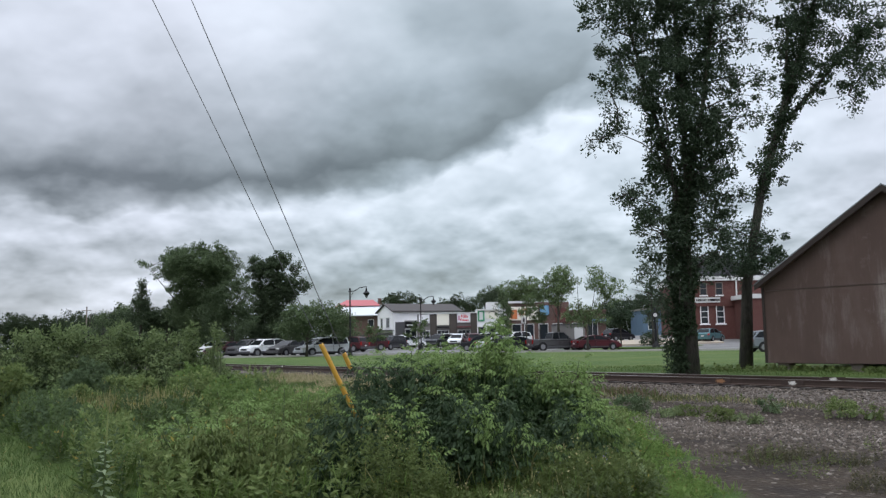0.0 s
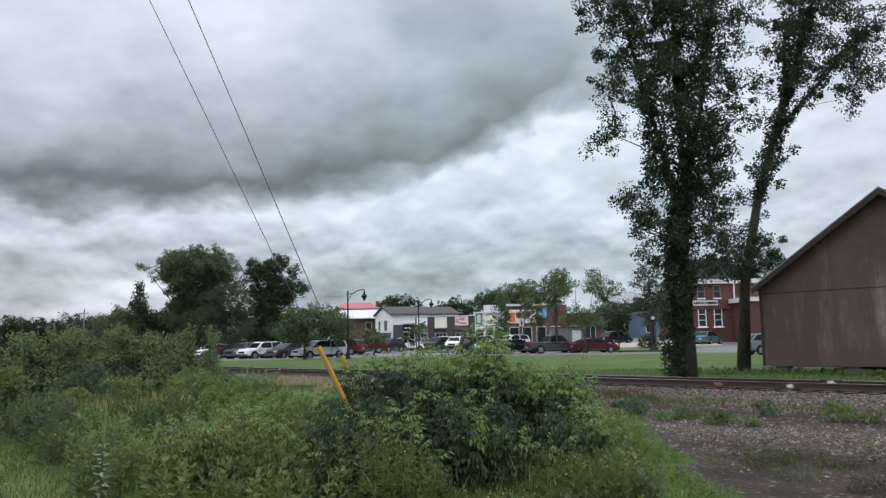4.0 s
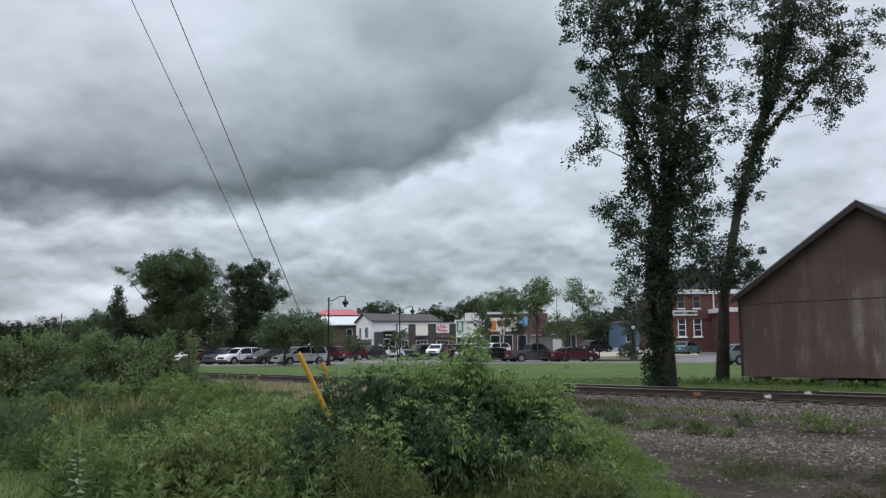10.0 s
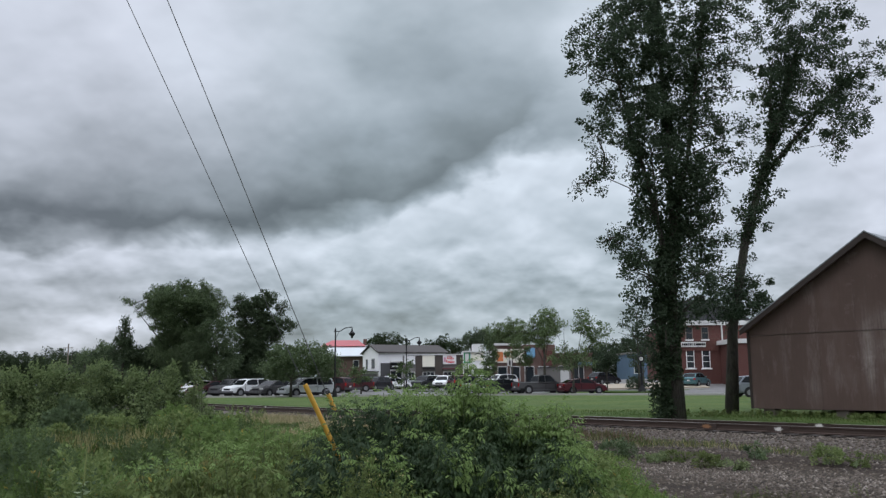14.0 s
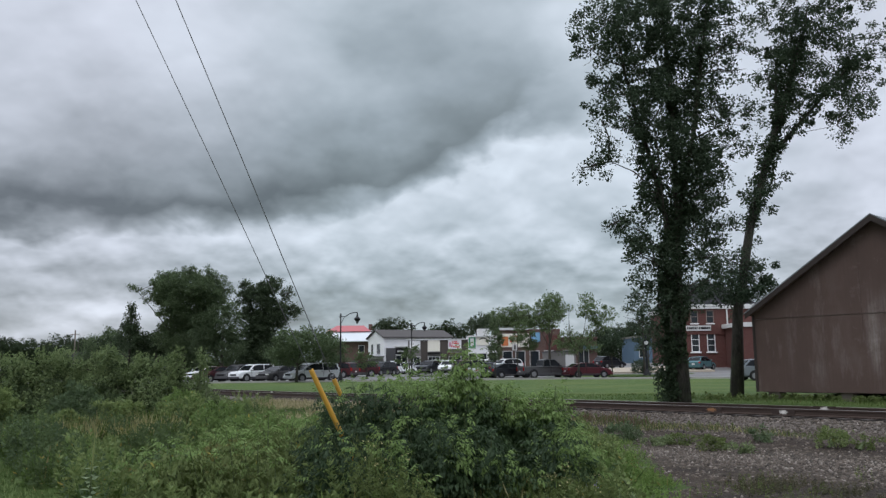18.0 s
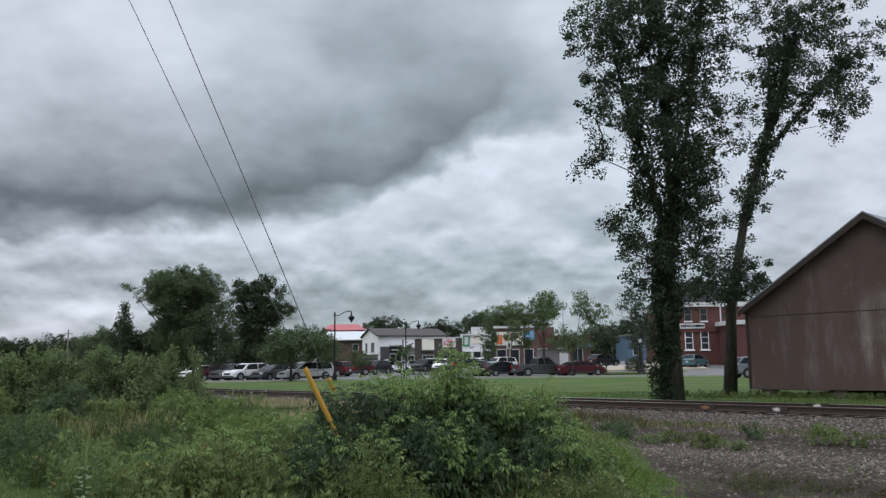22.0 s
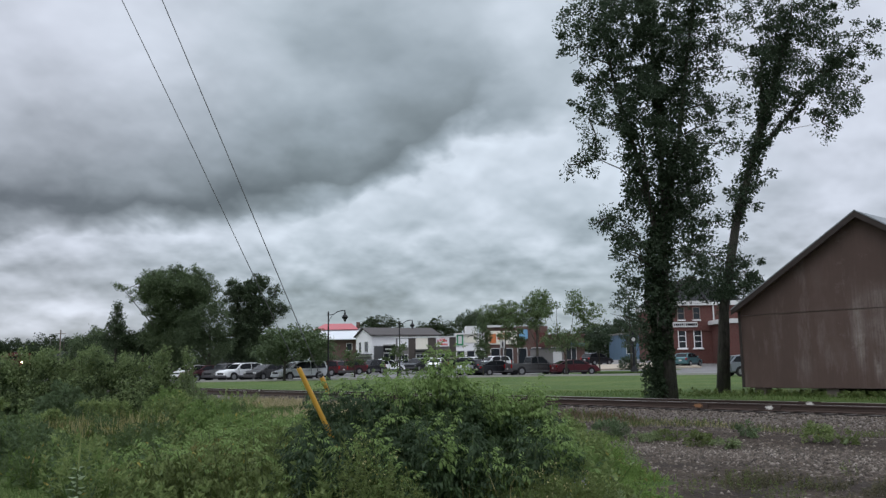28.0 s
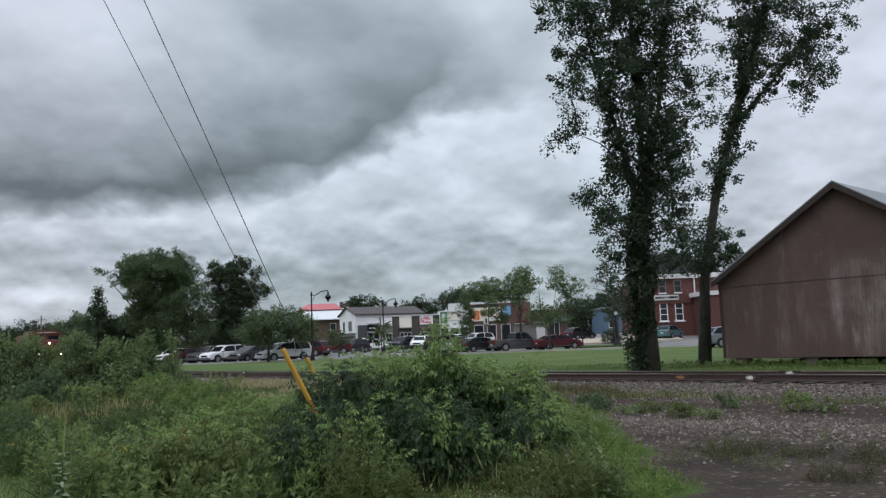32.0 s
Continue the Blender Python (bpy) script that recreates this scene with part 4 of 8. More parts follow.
TALL_C = [(17.0, 29.5, 13.9, 0.7, 0.5), (16.6, 29.5, 13.0, 0.75, 0.5), (15.7, 29.5, 11.2, 0.6, 0.6), (12.5, 29.8, 12.4, 0.5, 0.6), (14.0, 29.2, 15.0, 2.18, 1.38), (14.6, 29.5, 12.8, 1.6, 1.4), (13.5, 30.6, 13.2, 1.14, 1.25), (16.2, 30.2, 12.4, 0.72, 1.23), (14.8, 29.2, 10.9, 1.19, 0.89), (13.5, 29.9, 11.0, 1.01, 1.01), (12.5, 30.0, 9.2, 0.8, 1.1), (11.6, 29.3, 7.5, 0.66, 0.95), (11.7, 30.5, 6.3, 0.45, 0.83), (14.9, 29.2, 9.8, 0.5, 0.44), (11.0, 29.8, 4.9, 1.15, 0.75), (11.9, 30.0, 4.5, 0.8, 0.45), (10.5, 29.6, 4.3, 1.0, 0.65), (10.3, 29.9, 5.6, 0.6, 0.5), (12.0, 30.3, 4.1, 0.5, 0.4), (11.4, 30.4, 3.9, 0.7, 0.4), (10.2, 29.8, 4.7, 0.7, 0.5), (9.9, 29.7, 4.1, 0.5, 0.4), (11.6, 29.8, 4.5, 0.7, 0.5), (10.8, 29.7, 4.2, 0.9, 0.45), (11.3, 29.7, 5.3, 0.6, 0.5), (11.8, 29.8, 4.8, 0.75, 0.5), (12.2, 29.9, 4.4, 0.5, 0.4)]
FILL_A = [(7.35, 27.2, 3.6, 0.42, 0.6), (7.3, 27.2, 2.4, 0.34, 0.5), (8.5, 27.2, 3.9, 0.34, 0.5), (7.25, 27.3, 1.4, 0.28, 0.5), (8.0, 26.95, 4.7, 0.5, 0.6), (7.7, 27.0, 3.0, 0.36, 0.6), (9.4, 27.6, 5.3, 0.55, 0.65), (9.9, 27.7, 6.3, 0.45, 0.6), (9.2, 27.4, 4.4, 0.4, 0.4), (9.5, 27.5, 7.0, 0.5, 0.6), (9.3, 27.4, 7.4, 0.65, 0.8), (7.35, 27.4, 7.4, 0.5, 0.7), (7.3, 27.2, 8.4, 0.5, 0.7), (9.6, 27.4, 9.0, 0.6, 0.7), (9.2, 27.6, 6.6, 0.6, 0.6), (6.35, 27.2, 6.45, 0.5, 0.35), (6.85, 27.3, 5.3, 0.45, 0.6), (10.2, 27.4, 10.4, 0.5, 0.5), (5.9, 27.2, 9.1, 0.5, 0.5), (5.7, 27.2, 9.9, 0.45, 0.5), (10.3, 27.6, 9.0, 0.45, 0.6), (10.35, 27.4, 11.6, 0.45, 0.6), (10.2, 27.5, 12.4, 0.5, 0.6), (10.6, 27.5, 13.3, 0.45, 0.6), (10.8, 27.5, 12.6, 0.35, 0.5), (7.3, 27.4, 11.6, 0.9, 1.1), (7.2, 27.0, 9.6, 0.7, 1.0), (9.1, 27.6, 10.4, 0.8, 1.0), (9.0, 27.2, 8.6, 0.8, 1.0), (7.5, 27.6, 7.4, 0.8, 0.8), (8.6, 27.4, 7.2, 0.8, 0.9), (7.4, 27.3, 5.6, 0.6, 0.8), (8.6, 27.5, 5.6, 0.55, 0.7)]
LIMBS_A = [[(8.14, 27.5, 5.0), (7.4, 27.4, 8.5), (6.7, 27.4, 11.3), (6.4, 27.4, 13.6)], [(8.2, 27.5, 5.8), (8.25, 27.4, 9.5), (8.1, 27.5, 13.0), (8.0, 27.5, 15.0)], [(8.2, 27.5, 6.0), (8.9, 27.3, 9.5), (9.4, 27.2, 12.9), (9.6, 27.0, 14.8)],
           [(7.7, 27.4, 0.4), (7.72, 27.4, 3.0), (7.8, 27.4, 6.0), (7.6, 27.3, 9.4)], [(7.6, 27.4, 7.4), (6.8, 27.4, 8.1), (6.0, 27.2, 8.4), (5.3, 27.1, 8.2)], [(7.75, 27.4, 5.0), (7.0, 27.3, 6.0), (6.1, 27.0, 6.3)]]
tree("tall dark multi-stemmed ivy-clad tree beside the railway", [(8.1, 27.5, 0.5), (8.12, 27.5, 3.4), (8.22, 27.5, 6.2)], LIMBS_A, grow(TALL_A[:16], 1.34) + grow(TALL_A[16:], 1.5) + grow(TALL_B, 1.35) + FILL_A, 0.1, 500, L_TREE, 0.235, 0.3, 0.2, per_clump=62, branch=0.034,
     ivy=[([(7.72, 27.35, 0.5), (7.72, 27.35, 1.2), (7.72, 27.35, 2.2)], 0.3, 1500), ([(7.72, 27.35, 2.0), (7.74, 27.4, 4.0), (7.82, 27.4, 6.0)], 0.43, 4600), ([(8.12, 27.5, 2.4), (8.18, 27.5, 4.5), (8.22, 27.5, 6.6)], 0.52, 3000), (LIMBS_A[1], 0.5, 4200), (LIMBS_A[0], 0.4, 1900), (LIMBS_A[2], 0.4, 1900), ([(8.05, 27.35, 1.7), (8.12, 27.4, 2.6), (8.16, 27.4, 3.6)], 0.3, 1300), ([(7.45, 27.3, 0.5), (7.35, 27.3, 1.5), (7.4, 27.3, 3.0)], 0.3, 700)])
LIMBS_C = [[(12.4, 30.0, 9.0), (13.8, 29.9, 10.6), (15.2, 29.8, 12.1), (16.2, 30, 13.2)], [(12.9, 30.0, 10.4), (13.1, 30.3, 12.4), (13.4, 30.5, 14.0)], [(12.7, 30.0, 9.8), (13.2, 29.8, 10.0), (14.8, 29.3, 10.2)], [(12.1, 30.0, 8.1), (12.66, 29.9, 8.34), (13.1, 29.9, 8.58), (13.45, 29.9, 8.56)]]
TRUNK_C = [(10.79, 30.0, 0.5), (11.0, 30.0, 3.5), (11.65, 30.0, 6.6), (12.43, 30.0, 9.1), (13.3, 30.0, 11.5), (14.1, 30.0, 14.0)]
tree("tall leaning tree with a bare trunk and an open dark crown", TRUNK_C, LIMBS_C, grow(TALL_C, 1.04), 0.1, 330, L_TREE, 0.2, 0.3, 0.25, per_clump=66, branch=0.026, stout=2, ivy=[(TRUNK_C[2:], 0.54, 4800), (LIMBS_C[0], 0.36, 1100), (LIMBS_C[1], 0.34, 800)])

OAK = [(-27.1, 92.0, 11.1, 3.1, 1.5), (-24.6, 93.0, 10.8, 1.6, 1.6), (-30.1, 94.0, 10.5, 1.5, 1.7), (-27.0, 93.0, 8.5, 3.2, 2.4), (-27.9, 94.0, 5.4, 3.1, 2.5)]
tree("broad green tree with a feathery top beside the parking lot", [(-27.6, 93, 0.5), (-27.6, 93, 4), (-27.4, 93, 9)], [[(-27.6, 93, 4), (-30, 93, 7), (-33.2, 93, 10.8)], [(-27.6, 93, 4.5), (-25.5, 94, 8), (-24.5, 95, 10.6)], [(-27.6, 93, 5), (-28.4, 92.6, 9), (-28.8, 92.6, 12.2)]],
     ragged(grow(OAK, 1.12), 9, 0.34) + [(-33.1, 93.0, 10.9, 0.8, 0.5), (-31.5, 93.0, 9.9, 0.8, 0.8), (-29.9, 92.0, 8.2, 0.8, 0.85), (-22.6, 93, 10.6, 0.5, 0.5), (-25.2, 93, 13.0, 0.35, 0.5), (-29.0, 93, 12.6, 0.4, 0.4)], 0.15, 330, L_MID, 0.25, 0.42, 0.3, per_clump=44, branch=0.04)
tree("smooth grey-green tree before the broad one", [(-22.6, 90, 0.5), (-22.6, 90, 3), (-22.6, 90, 6)], [[(-22.6, 90, 2), (-24.3, 90, 5)]], ragged([(-22.5, 90.0, 6.5, 2.2, 2.0), (-22.0, 90.0, 3.9, 2.0, 1.6), (-24.5, 90.0, 4.8, 1.75, 2.3)], 6, 0.4, 0.9), 0.17, 210, L_SOFT, 0.2, 0.45, 0.4)
tree("low dark tree between its taller neighbours", [(-31.6, 96, 0.5), (-31.6, 96, 3), (-31.6, 96, 5.5)], [[(-31.6, 96, 2), (-30.5, 96, 5)]], ragged([(-32.3, 96.0, 4.8, 1.7, 1.6), (-30.4, 96.0, 5.3, 1.6, 1.9)], 6, 0.4), 0.2, 150, L_FAR, 0.2, 0.45, 0.4)
TREE_B = [(-19.3, 98.0, 11.6, 1.25, 0.85), (-22.1, 98.0, 11.5, 0.5, 0.35), (-22.4, 98.4, 10.0, 0.93, 0.66), (-20.4, 98.0, 10.2, 1.7, 1.1), (-17.2, 98.4, 10.6, 0.6, 0.85), (-16.2, 98.0, 8.4, 0.73, 0.75), (-17.9, 97.6, 8.5, 1.2, 0.9), (-20.3, 98.0, 6.9, 2.0, 1.4), (-20.6, 98.0, 4.3, 2.4, 2.0), (-19.0, 98.2, 8.8, 1.3, 0.9), (-18.2, 98.2, 7.2, 1.1, 0.8), (-21.6, 98.2, 8.4, 1.0, 0.9)]
tree("dark tree with a ragged layered crown behind the parked cars", [(-19.8, 98, 0.5), (-19.8, 98, 4), (-19.4, 98, 10.5)], [[(-19.8, 98, 5), (-21.4, 97.8, 8.5), (-22.2, 98, 11)], [(-19.8, 98, 5), (-17.6, 98, 8), (-17.2, 98, 10.4)], [(-19.7, 98, 5), (-17.4, 98, 7.2), (-16.1, 98, 8.4)]],
     ragged(grow(TREE_B, 1.22), 5, 0.4), 0.17, 400, L_MIX, 0.22, 0.42, 0.25, per_clump=48, branch=0.04)
tree("small low spreading tree on the lawn by the lot", [(-12.35, 76, 0.5), (-12.3, 76, 2.2), (-11.9, 76, 3.8)], [[(-12.3, 76, 2), (-13.6, 76.3, 3.6)], [(-12.3, 76, 2), (-9.8, 77, 3.6)]] + [[(-11.6 + 0.25 * i, 76.4, 3.6), (-11.7 + 0.36 * i, 76.4, 4.8), (-11.9 + 0.45 * i + 0.15 * (i % 2), 76.4, 5.9 - 0.13 * abs(i - 2) + 0.2 * (i % 2))] for i in range(6)],
     [(-11.5, 76.2, 4.1, 2.84, 1.14), (-13.4, 76.5, 3.4, 1.82, 1.3), (-9.6, 77.6, 3.3, 1.47, 1.32)], 0.2, 150, L_MID, 0.12, 0.5, stout=2)
tree("slim dark conifer-like tree", [(-34.3, 95, 0.5), (-34.3, 95, 5), (-34.2, 95, 8.9)], [[(-34.3, 95, 3), (-35.6, 95, 4)], [(-34.3, 95, 4), (-33.3, 95, 5)]],
     ragged([(-34.2, 95.0, 8.4, 0.35, 0.6), (-34.3, 95.0, 7.4, 0.75, 0.6), (-34.3, 95.0, 6.2, 1.05, 0.7), (-34.1, 95.0, 4.7, 1.7, 1.4), (-34.4, 95, 6.6, 1.2, 0.6)], 6, 0.5), 0.2, 220, L_MIX, 0.14, 0.4, branch=0.03)
for lobe in [(-42.2, 110.0, 6.3, 1.12, 0.9), (-44.6, 110.0, 5.4, 1.34, 0.75)]:
    tree("distant dark green tree on the skyline", [(lobe[0], 110, 0.5), (lobe[0], 110, 3), (lobe[0], 110, 5.5)], [[(lobe[0], 110, 2.5), (lobe[0] + 0.8, 110, 5)]], ragged([lobe, (lobe[0], 110, 3.8, 1.7, 1.6)], 5), 0.22, 90, L_MID, 0.16, 0.5)
for lobe in [(-73.8, 145.0, 5.8, 3.44, 1.77), (-69.8, 146.8, 5.5, 3.49, 1.59), (-67.8, 153.6, 5.9, 3.13, 2.29), (-60.5, 151.0, 6.2, 4.1, 1.43), (-55.3, 145.1, 7.0, 2.46, 1.97), (-62.8, 149.2, 5.0, 6.07, 1.21),
             (-7.0, 145.0, 9.0, 2.9, 1.2), (34.0, 165.0, 7.2, 3.2, 2.0), (39.5, 166.0, 7.8, 3.4, 2.2), (45.0, 168.0, 7.4, 3.6, 2.2), (29.0, 160.0, 6.0, 2.4, 1.4), (2.4, 157.5, 9.5, 1.28, 1.5), (0.8, 158.4, 8.5, 2.15, 1.07), (5.2, 161.8, 8.8, 2.19, 1.32), (-50, 140, 4.5, 4.5, 2.5), (-43, 132, 4.5, 4.5, 2.6)]:
    x, y, z, r, h = lobe
    tree("distant dark green tree on the skyline", [(x, y, 0.5), (x, y, z * 0.6), (x + 0.2, y, z)], [[(x, y, z * 0.5), (x + r * 0.6, y, z)]],
         [lobe, (x + r * 0.4, y + 1, z - h * 0.9, r * 0.9, h), (x - r * 0.4, y, z - h * 0.7, r * 0.8, h), (x, y, z * 0.45, r * 0.8, z * 0.3)], 0.27, 50, L_FAR, 0.25, 0.6)
tree("dark dense tree at the end of the shops", [(6.3, 124, 0.9), (6.3, 124, 4), (6.4, 124, 8)], [[(6.3, 124, 4), (5.4, 124, 7.6)], [(6.3, 124, 4.5), (7.3, 124, 8.8)]],
     ragged([(6.7, 124.0, 8.3, 1.3, 1.2), (5.9, 124.0, 7.6, 1.0, 0.9), (7.7, 124.0, 7.8, 1.2, 1.4)], 7, 0.42), 0.2, 190, L_MIX, 0.2, 0.45, 0.3, branch=0.03)
tree("leafy green tree rising over the shop roofs", [(10.6, 126, 0.9), (10.6, 126, 4), (10.8, 126, 8.4)], [[(10.6, 126, 4), (9.0, 126, 8)], [(10.6, 126, 4), (12.6, 126, 9.4)], [(10.6, 126, 5), (10.8, 126, 9.8)]],
     ragged([(9.1, 126.0, 8.6, 1.5, 1.3), (10.9, 126.0, 9.2, 1.6, 1.5), (12.8, 126.0, 9.5, 1.7, 1.6), (11.0, 126.0, 7.6, 2.6, 1.2), (13.6, 126, 8.2, 1.5, 1.3)], 8, 0.42), 0.2, 150, L_LIGHT, 0.2, 0.45, 0.3, branch=0.04)
tree("broad bright green tree over the brick shop", [(14.4, 104, 0.9), (14.4, 104, 4), (14.5, 104, 8)], [[(14.4, 104, 4), (12.6, 104, 7.6)], [(14.4, 104, 4), (15.4, 103.8, 9.2)], [(14.4, 104, 5), (13.6, 104, 8.8)]],
     ragged([(12.2, 104.0, 8.0, 1.2, 1.1), (13.6, 104.0, 8.9, 1.2, 1.1), (15.0, 104.0, 9.3, 1.0, 1.1), (13.2, 104.0, 7.2, 1.7, 1.0), (15.0, 104.0, 7.8, 1.2, 1.2), (14.2, 104, 6.4, 1.2, 0.7)], 7, 0.45), 0.18, 170, L_LIGHT, 0.18, 0.42, 0.3, branch=0.035)
tree("airy street tree with bare forking limbs by the red car", [(13.85, 80.4, 0.5), (13.9, 80.5, 2.2), (14.0, 80.6, 3.4)], [[(13.9, 80.5, 2.2), (13.2, 80.6, 4.2), (13.1, 80.6, 6.2), (13.2, 80.6, 7.6)], [(14.0, 80.6, 3.2), (14.6, 80.7, 5.2), (15.0, 80.8, 7.6)], [(14.0, 80.6, 3.0), (15.4, 80.8, 4.8), (16.6, 81, 6.5)], [(13.9, 80.5, 2.4), (12.7, 80.6, 3.9)], [(13.3, 80.6, 4.0), (12.5, 80.7, 6.2), (11.8, 80.8, 8.0)]],
     [(14.9, 81.0, 7.4, 1.15, 1.15), (16.6, 81.0, 6.3, 1.15, 1.05), (15.7, 81.0, 5.2, 0.9, 0.6), (15.2, 81.0, 6.4, 0.6, 0.5), (12.7, 81.0, 3.9, 1.15, 0.9), (14.5, 81.0, 4.0, 1.2, 0.75), (13.3, 81.0, 5.0, 0.6, 0.5), (15.3, 81.0, 3.5, 0.95, 0.5), (13.2, 80.6, 7.2, 0.4, 0.4), (15.6, 81, 6.6, 0.5, 0.6), (13.6, 80.8, 3.4, 1.0, 0.5), (11.6, 81, 8.1, 0.9, 0.6), (12.4, 81, 7.4, 0.8, 0.8), (11.5, 81, 7.1, 0.75, 0.6), (12.2, 81, 6.3, 0.6, 0.5)], 0.16, 210, L_LIGHT, 0.11, 0.4, 0.2, branch=0.025)
tree("small dark street tree beyond the red car", [(18.7, 88, 0.6), (18.7, 88, 2.2), (18.7, 88, 4.6)], [[(18.7, 88, 2.2), (17.8, 88, 4)], [(18.7, 88, 2.4), (19.7, 88, 4.8)]], ragged([(18.8, 88.0, 4.6, 1.4, 1.2), (18.4, 88.0, 3.6, 1.1, 0.7)], 5), 0.18, 220, L_TREE, 0.07, 0.4, branch=0.02)
tree("upright street tree with a light green top", [(9.8, 98, 0.8), (9.8, 98, 3), (9.9, 98, 6.4)], [[(9.8, 98, 2.6), (9.2, 98, 5.2)], [(9.8, 98, 2.8), (10.6, 98, 5.6)]], ragged([(10.0, 98.0, 6.2, 0.85, 0.8), (9.6, 98.0, 5.0, 0.7, 0.8), (10.5, 98.0, 5.2, 0.55, 0.6)], 6), 0.16, 240, L_LIGHT, 0.08, 0.3, branch=0.02)
tree("small leafy street tree before the painted shop", [(11.4, 98.5, 0.8), (11.4, 98.5, 2.6), (11.4, 98.5, 5)], [[(11.4, 98.5, 2.4), (10.9, 98.5, 4.4)], [(11.4, 98.5, 2.6), (12.0, 98.5, 4.6)]], ragged([(11.4, 98.5, 5.2, 0.7, 0.7), (11.2, 98.5, 4.2, 0.75, 0.7), (11.9, 98.5, 4.2, 0.5, 0.6)], 5), 0.16, 240, L_TOWN, 0.07, 0.3, branch=0.02)
tree("slim dark young tree on the lawn by the kerb", [(5.73, 78.4, 0.4), (5.73, 78.4, 2.2), (5.76, 78.4, 5.6)], [[(5.73, 78.4, 2), (5.2, 78.4, 3.8)], [(5.73, 78.4, 2.4), (6.3, 78.4, 4.4)]], ragged([(5.8, 78.4, 5.4, 0.5, 0.75), (5.7, 78.4, 4.3, 0.8, 0.75), (5.8, 78.4, 3.3, 0.85, 0.7), (5.75, 78.4, 2.5, 0.55, 0.35)], 6), 0.15, 420, L_MID, 0.06, 0.3, branch=0.015)
tree("slim street tree with pale flower clusters", [(-2.4, 84, 0.5), (-2.4, 84, 2), (-2.3, 84, 3.6)], [[(-2.4, 84, 1.6), (-3, 84, 2.8)], [(-2.4, 84, 1.8), (-1.8, 84, 3)]], [(-2.4, 84, 3.3, 0.9, 1.0), (-2.8, 84, 2.3, 0.8, 0.6)], 0.24, 90, L_TOWN, 0.07, 0.4)
tree("round street tree in front of the house", [(-7.0, 88, 0.5), (-7, 88, 1.8), (-7, 88, 3)], [[(-7, 88, 1.4), (-7.7, 88, 2.4)], [(-7, 88, 1.4), (-6.3, 88, 2.4)]], [(-7.0, 88, 2.6, 1.2, 0.9)], 0.24, 90, L_TOWN, 0.07, 0.4)
tree("low dark street tree before the blue building", [(25.4, 99, 0.8), (25.4, 99, 2.4), (25.4, 99, 5)], [[(25.4, 99, 2.4), (24.5, 99, 3.8)], [(25.4, 99, 2.6), (26.3, 99, 4.4)]], ragged([(25.2, 99.0, 5.4, 1.3, 1.0), (26.2, 99.0, 4.4, 1.2, 0.9), (24.5, 99.0, 3.9, 1.0, 0.8)], 6, 0.4, 0.7), 0.16, 150, L_TREE, 0.1, 0.42, 0.25, branch=0.02)
tree("tall dark street tree with a layered crown near the clock", [(22.6, 90, 0.8), (22.6, 90, 3), (22.6, 90, 8.8)], [[(22.6, 90, 3), (21.4, 90, 5.4)], [(22.6, 90, 3.4), (23.6, 90, 6.2)], [(22.6, 90, 5), (21.6, 90, 7.6)]],
     ragged([(22.7, 90.0, 9.0, 1.0, 0.9), (21.9, 90.0, 7.6, 1.1, 0.7), (23.5, 90.0, 7.4, 1.0, 0.8), (22.8, 90.0, 6.2, 1.3, 0.7), (21.6, 90.0, 5.6, 0.9, 0.6), (23.5, 90.0, 4.9, 1.0, 0.7), (22.4, 90, 4.2, 0.9, 0.5)], 5, 0.36, 0.6), 0.16, 150, L_TREE, 0.12, 0.42, 0.25, branch=0.03)


# ---------- hedge of shrubs ----------
HEDGE = []  # they give a little in the wind


def shrub(label, lobes, leaf, per_m3, material, clump=0.25, category="shrub", name="shrub", tufts=(), top=None):
    x = sum(l[0] for l in lobes) / len(lobes)
    y = sum(l[1] for l in lobes) / len(lobes)
    o = Vector((x, y, gz(x, y)))
    ob = thing(name, Matrix.Translation(o), label, category)
    for i, l in enumerate(lobes[:6]):
        foot = (rng.uniform(-0.2, 0.2) + (l[0] - x) * 0.5, rng.uniform(-0.2, 0.2) + (l[1] - y) * 0.5, 0)
        tip = (l[0] - x, l[1] - y, l[2] + l[4] * 0.5 - o.z)
        mid = tuple((f + t) / 2 + rng.uniform(-0.1, 0.1) for f, t in zip(foot, tip))
        part("stem", piped([foot, mid, tip], [0.035, 0.025, 0.01], 5), M_STEM, ob)
    low = [(l[0], l[1], l[2] * 0.45, l[3] * 1.05, max(0.2, l[2] * 0.45)) for l in lobes if l[3] > 0.36]
    p, d = crown_points(list(lobes) + low, per_m3, clump, 0.5)
    p[:, 2] = np.maximum(p[:, 2], o.z + 0.02)
    d[:, 2] += 0.35
    length = leaf * rng.uniform(0.6, 1.35, len(p))
    link_mesh("foliage", leaf_mesh("foliage", p - np.array(o), d, length, length * 0.5, material), ob)
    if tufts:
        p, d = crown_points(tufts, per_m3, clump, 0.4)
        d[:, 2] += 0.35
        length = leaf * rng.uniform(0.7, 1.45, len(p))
        link_mesh("lit_top_foliage", leaf_mesh("lit_top_foliage", p - np.array(o), d, length, length * 0.5, top), ob)
    return ob


